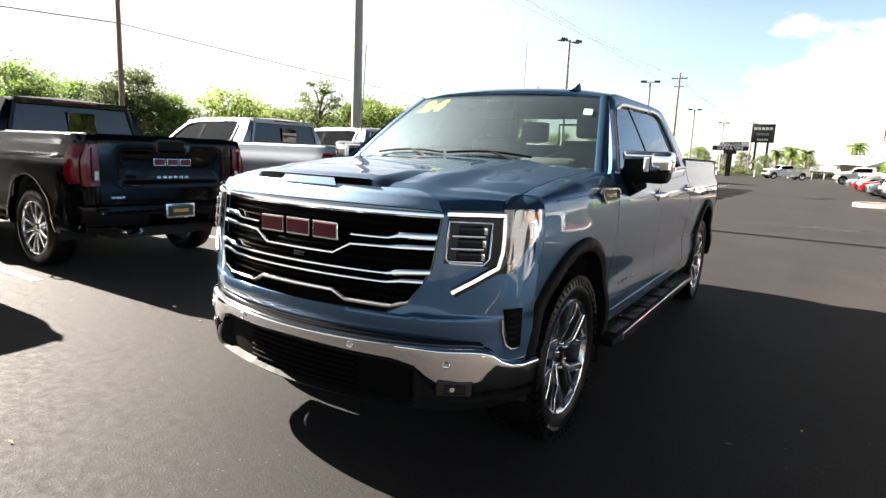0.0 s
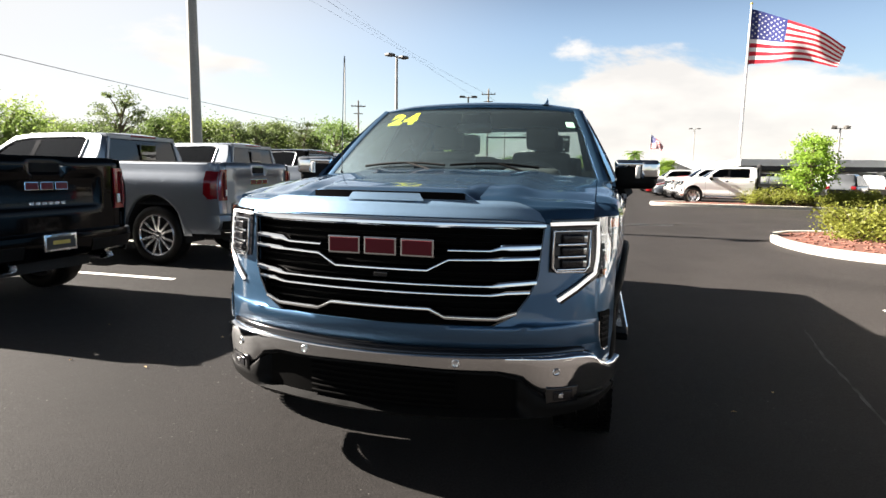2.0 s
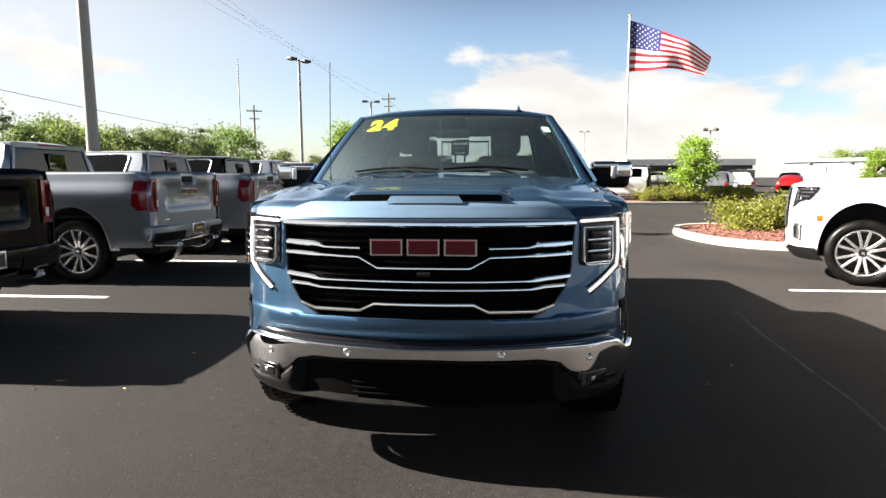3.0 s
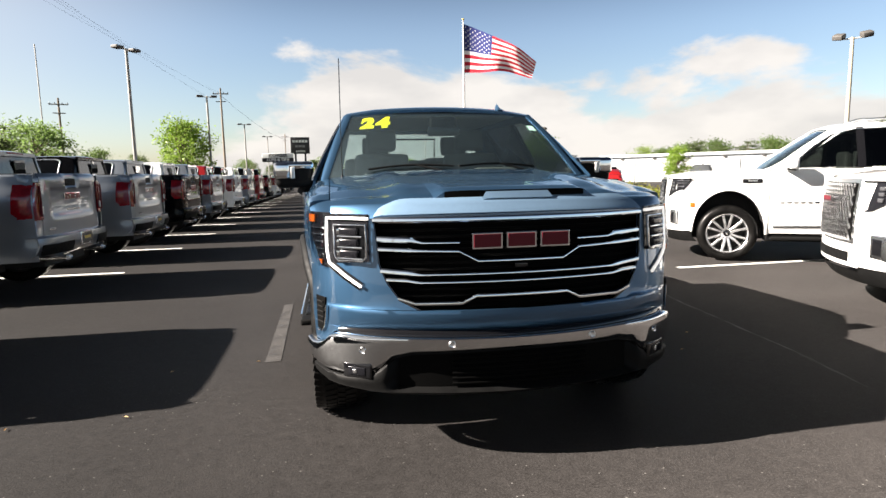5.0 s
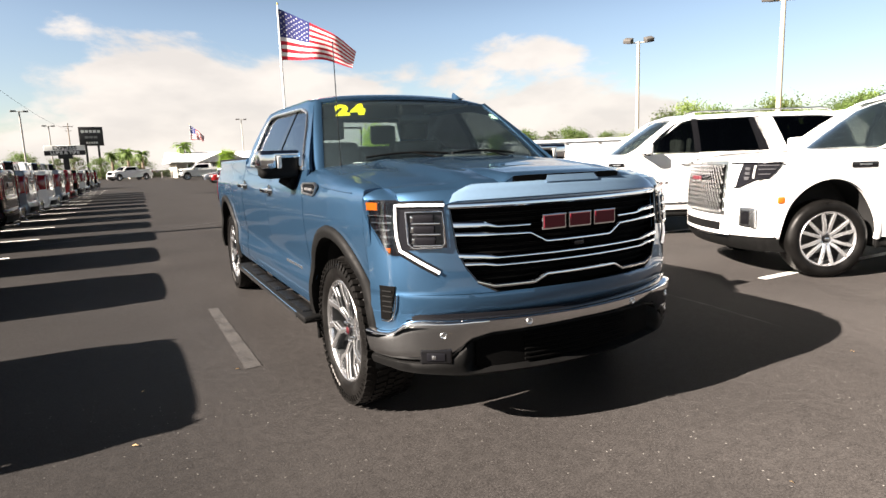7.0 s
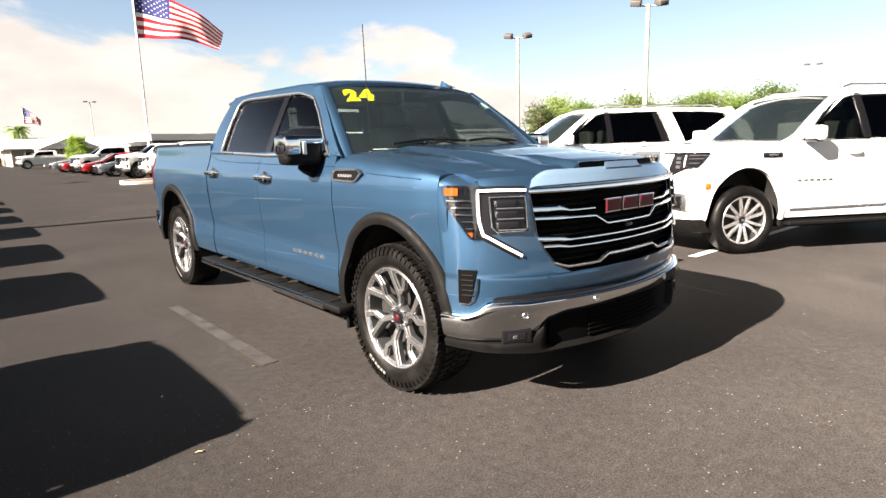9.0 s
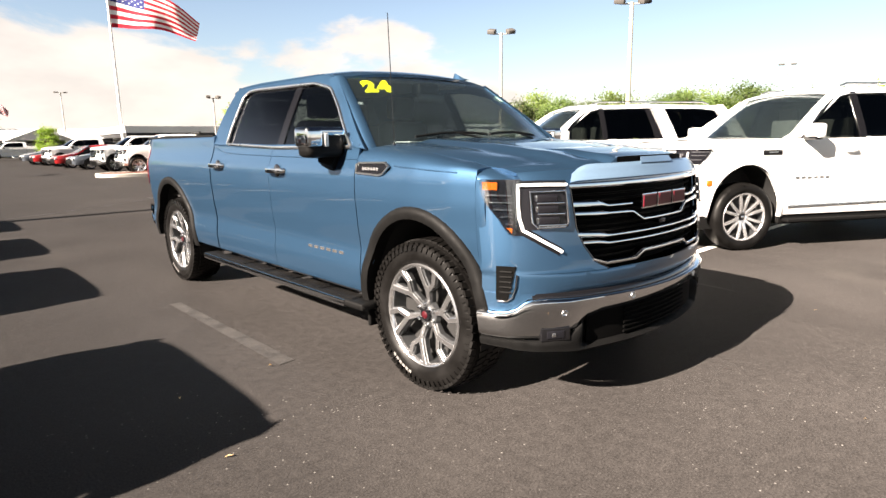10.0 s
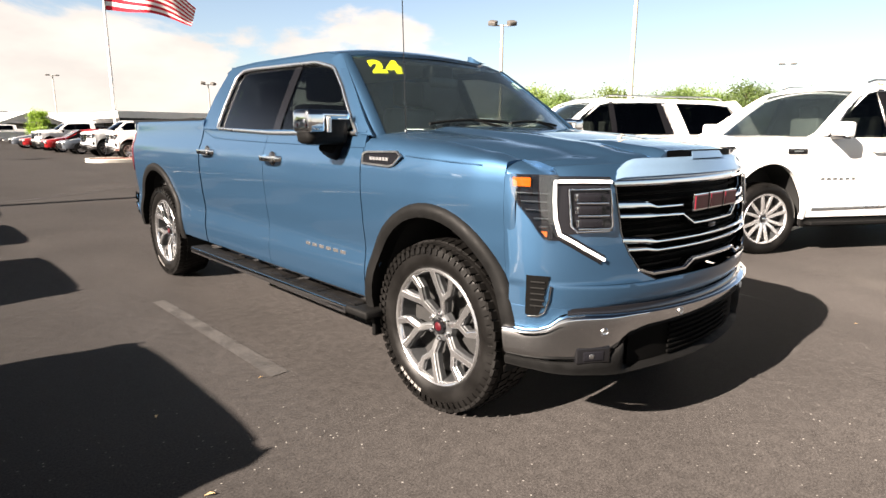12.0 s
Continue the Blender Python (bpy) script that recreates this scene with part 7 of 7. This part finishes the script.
# ---- buildings ----
def showroom():
    T = empty("showroom", "low white showroom with metal gable roof and deep canopy", "building")
    part("wall", box(4, 17.5, 77, 90, 0, 2.7), "wall_tan", T, smooth=False)
    part("roof", prism([(3.2, 75.2, 2.75), (3.2, 84, 4.6), (3.2, 92.6, 2.75), (3.2, 92.6, 2.6), (3.2, 75.2, 2.6)], (1, 0, 0), 17.3), "roof_metal", T, smooth=False)
    part("gable", prism([(6.6, 74.6, 2.6), (9.4, 74.6, 4.15), (12.2, 74.6, 2.6)], (0, 1, 0), 6), "wall_white", T, smooth=False)
    part("gable_roof", prism([(6.0, 74.2, 2.5), (9.4, 74.2, 4.4), (12.8, 74.2, 2.5), (12.8, 74.2, 2.3), (9.4, 74.2, 4.15), (6.0, 74.2, 2.3)], (0, 1, 0), 7), "white_plain", T, smooth=False)
    for x in (6.9, 11.9):
        part("column", box(x - 0.25, x + 0.25, 74.7, 75.2, 0, 2.6), "wall_white", T, smooth=False)
    part("wall", box(17.5, 33, 73, 86, 0, 2.8), "wall_tan", T, smooth=False)
    # canopy with its white fascia over a black soffit band
    part("fascia", box(15.6, 30.0, 66.1, 85, 3.45, 4.42), "wall_white", T, smooth=False)
    part("soffit_band", box(15.8, 29.8, 66.3, 84.8, 2.80, 3.45), "fascia_black", T, smooth=False)
    part("soffit_band", box(12.9, 15.7, 71.5, 76, 2.2, 2.75), "fascia_black", T, smooth=False)
    for x in (16.4, 22.8, 29.2):
        part("column", box(x - 0.22, x + 0.22, 66.8, 67.2, 0, 2.8), "wall_white", T, smooth=False)
    for k in range(8):
        x = 18.2 + k * 1.8
        w = part("window", box(x, x + 1.6, 72.93, 73.0, 0.3, 2.3), "window_dark", T, smooth=False)
        part("window_frame", box(x - 0.06, x, 72.9, 73.02, 0.2, 2.35), "satin", w, smooth=False)
    for k in range(4):
        x = 5.2 + k * 2.9
        w = part("window", box(x, x + 2.3, 75.93, 76.0, 0.3, 2.2), "window_dark", T, smooth=False)
        part("window_frame", box(x - 0.08, x, 75.9, 76.02, 0.2, 2.3), "satin", w, smooth=False)
    T.scale = (1.14, 1.17, 0.83)
    return T


showroom()


def service_block():
    T = empty("service_building", "long low pale service building with grey roller doors", "building")
    L = 34.0
    part("wall", box(0, L, 0, 9, 0, 2.85), "wall_shaded", T, smooth=False)
    part("coping", box(-0.2, L + 0.2, -0.25, 9.2, 2.85, 3.15), "wall_shaded", T, smooth=False)
    for k in range(9):
        x = 1.0 + k * 3.7
        d = part("roller_door", box(x, x + 3.0, -0.06, 0.05, 0, 2.45), "wall_grey", T, smooth=False)
        for j in range(8):
            part("slat", box(x, x + 3.0, -0.085, -0.06, 0.05 + j * 0.30, 0.32 + j * 0.30), "wall_grey", d, smooth=False)
        part("lamp", box(x + 1.35, x + 1.65, -0.2, 0, 2.55, 2.72, bevel=0.03), "steel_dark", T)
    T.matrix_basis = pose(31.3, 63.5, 0, 0, 0, -47)
    return T


service_block()
outlet = empty("far_shop", "low shop with a red fascia at the far end", "building")
part("wall", box(6, 20, 118, 128, 0, 3.0), "wall_tan", outlet, smooth=False)
part("fascia", box(5.5, 20.5, 117.5, 128.5, 2.9, 3.7), "red_fascia", outlet, smooth=False)
hedge = bmesh.new()
leaf_cloud(hedge, [(x, 112, 0.5, 1.2, 0.6) for x in steps(-12, 6, 12)], 220, 0.3, random.Random(9))
tagged(part("hedge", hedge, "leaf_c", smooth=False, recalc=False), "clipped dark hedge at the far end of the lot", "hedge", kind="stuff")
for i in range(8):
    b = part("bollard", add_lathe(bmesh.new(), [(0, 0.10), (0.9, 0.10), (0.98, 0.06), (1.0, 0.001)], 10, m=Matrix.Rotation(-math.pi / 2, 4, "Y")), "white_plain")
    b.matrix_basis = pose(-6.0 + i * 1.5, 100.0, 0)
    tagged(b, "short white bollard at the end of the lot", "bollard", "bollards")


# ---- cars across the lot ----
def put(ob, x, y, turn=-90):
    ob.matrix_basis = pose(x, y, 0, 0, 0, turn)
    return ob


def parked_pickup(key, label, m):
    return repaint(copy_thing(tmpl, m), key, label)


fw = parked_pickup("white", "white crew-cab truck with a black flatbed beside the kerb", pose(4.7, 30.0, 0, 0, 0, -99))
fw.name = "flatbed_truck"
fw["category"], fw["group"] = "flatbed truck", "cars across the lot"
for o in list(fw.children_recursive):
    if o.name.split(".")[0] in ("bedside", "tailgate", "tail_lamp", "rear_bumper", "bed_floor", "bed_rail", "bed_wall", "tail_corner", "corner_skin", "plate_frame", "plate", "plate_mark", "frame_lettering", "bumper_step", "latch_pocket", "badge", "enamel", "model_lettering", "name_lettering", "light_guide", "reverse_lamp"):
        bpy.data.objects.remove(o)
part("flatbed", box(-1.05, 1.05, 3.72, 6.2, 0.95, 1.10), "fascia_black", fw, smooth=False)
for x in steps(-0.95, 0.95, 5):
    part("headboard_bar", box(x - 0.03, x + 0.03, 3.76, 3.82, 1.10, 1.95), "fascia_black", fw, smooth=False)
for z in (1.15, 1.55, 1.95):
    part("headboard_rail", box(-1.0, 1.0, 3.75, 3.83, z - 0.04, z + 0.04), "fascia_black", fw, smooth=False)
part("toolbox", box(-1.0, 1.0, 4.2, 5.9, 1.10, 1.45, bevel=0.02), "satin", fw, "bright metal toolbox on the flatbed")
for x, y, turn, key, nm in ((4.3, 46.5, -90, "white", "white"), (3.5, 74.0, -90, "white", "white"), (-4.0, 88.0, -60, "white", "white"), (4.6, 34.2, -90, "white", "white")):
    parked_pickup(key, nm + " crew-cab pickup parked across the lot", pose(x, y, 0, 0, 0, turn))["group"] = "cars across the lot"
s_s = put(far_car("sedan_car", "silver sedan parked across the lot", "silver", "sedan"), 4.4, 38.5)
s_r = put(far_car("sedan_car", "red sedan parked across the lot", "red", "sedan"), 4.2, 42.3)
copy_thing(s_r, pose(4.2, 50.0, 0, 0, 0, -90)), copy_thing(s_s, pose(4.0, 53.5, 0, 0, 0, -90))
v_b = put(far_car("crossover_car", "black crossover parked across the lot", "black_paint", "suv"), 14.2, 48.5, 160)
copy_thing(v_b, pose(-5.6, 51.0, 0, 0, 0, 90)), copy_thing(v_b, pose(26.8, 52.0, 0, 0, 0, 150))
v_w = put(far_car("crossover_car", "white crossover parked across the lot", "white", "suv"), -5.2, 47.6, 90)
v_g = put(far_car("crossover_car", "grey crossover parked across the lot", "slate", "suv"), 18.6, 45.5, 150)
copy_thing(v_w, pose(21.8, 52.0, 0, 0, 0, 165)), copy_thing(s_r, pose(23.2, 44.5, 0, 0, 0, 150)), copy_thing(v_w, pose(16.9, 46.5, 0, 0, 0, 160))
copy_thing(v_g, pose(31.0, 43.0, 0, 0, 0, 140)), copy_thing(s_s, pose(6.0, 66.0, 0, 0, 0, -90)), copy_thing(v_b, pose(8.5, 60.0, 0, 0, 0, -90))


# ---- seams, cracks, repairs and litter on the asphalt ----
def ground_crack(pts, w, label="dark seam in the asphalt"):
    rng = random.Random(len(pts) * 7 + int(abs(pts[0][0]) * 10))
    line = resample([(x, y, 0) for x, y in pts], 40)
    bm = bmesh.new()
    prev = None
    for i, q in enumerate(line):
        t = (line[min(i + 1, 40)] - line[max(i - 1, 0)]).normalized()
        s = Vector((-t.y, t.x, 0)) * w * rng.uniform(0.4, 1.3)
        c = q + Vector((-t.y, t.x, 0)) * rng.uniform(-0.5, 0.5) * w * 1.5
        cur = (bm.verts.new((c + s).to_tuple()[:2] + (0.003,)), bm.verts.new((c - s).to_tuple()[:2] + (0.003,)))
        if prev:
            bm.faces.new((prev[0], prev[1], cur[1], cur[0]))
        prev = cur
    tagged(part("asphalt_seam", bm, "tar", smooth=False), label, "seam", "asphalt seams", "structure")


ground_crack([(2.35, 0.4), (2.48, 1.16), (2.62, 2.72), (2.75, 3.6)], 0.010, "fine dark crack in the asphalt")
ground_crack([(-9.0, 8.9), (-3.0, 11.6), (0.2, 13.5), (1.4, 14.4), (4.0, 16.2)], 0.035)
patch = flat("asphalt_patch", [(1.7, 14.6), (2.9, 14.75), (3.0, 15.35), (2.2, 15.5), (1.75, 15.2)], "tar", z=0.003)
tagged(patch, "dark tar repair patch in the aisle", "patch", kind="structure")
rng = random.Random(5)
for k in range(26):
    x, y = rng.uniform(-3.4, 3.4), rng.uniform(-2.2, 2.0)
    if abs(x) < 1.15 and y > -0.1:
        continue
    bm = bmesh.new()
    a = rng.uniform(0, 6.28)
    s = rng.uniform(0.008, 0.022)
    vs = [bm.verts.new((x + s * (u * math.cos(a) - w * 0.35 * math.sin(a)), y + s * (u * math.sin(a) + w * 0.35 * math.cos(a)), 0.006 + 0.008 * abs(w) + 0.004 * (u > 0))) for u, w in ((-1, 0), (0, -1), (1, 0), (0, 1))]
    bm.faces.new(vs)
    tagged(part("dry_leaf", bm, "dry_leaf", smooth=False, recalc=False), "small dry leaf lying on the asphalt", "leaf", "dry leaves on the asphalt")
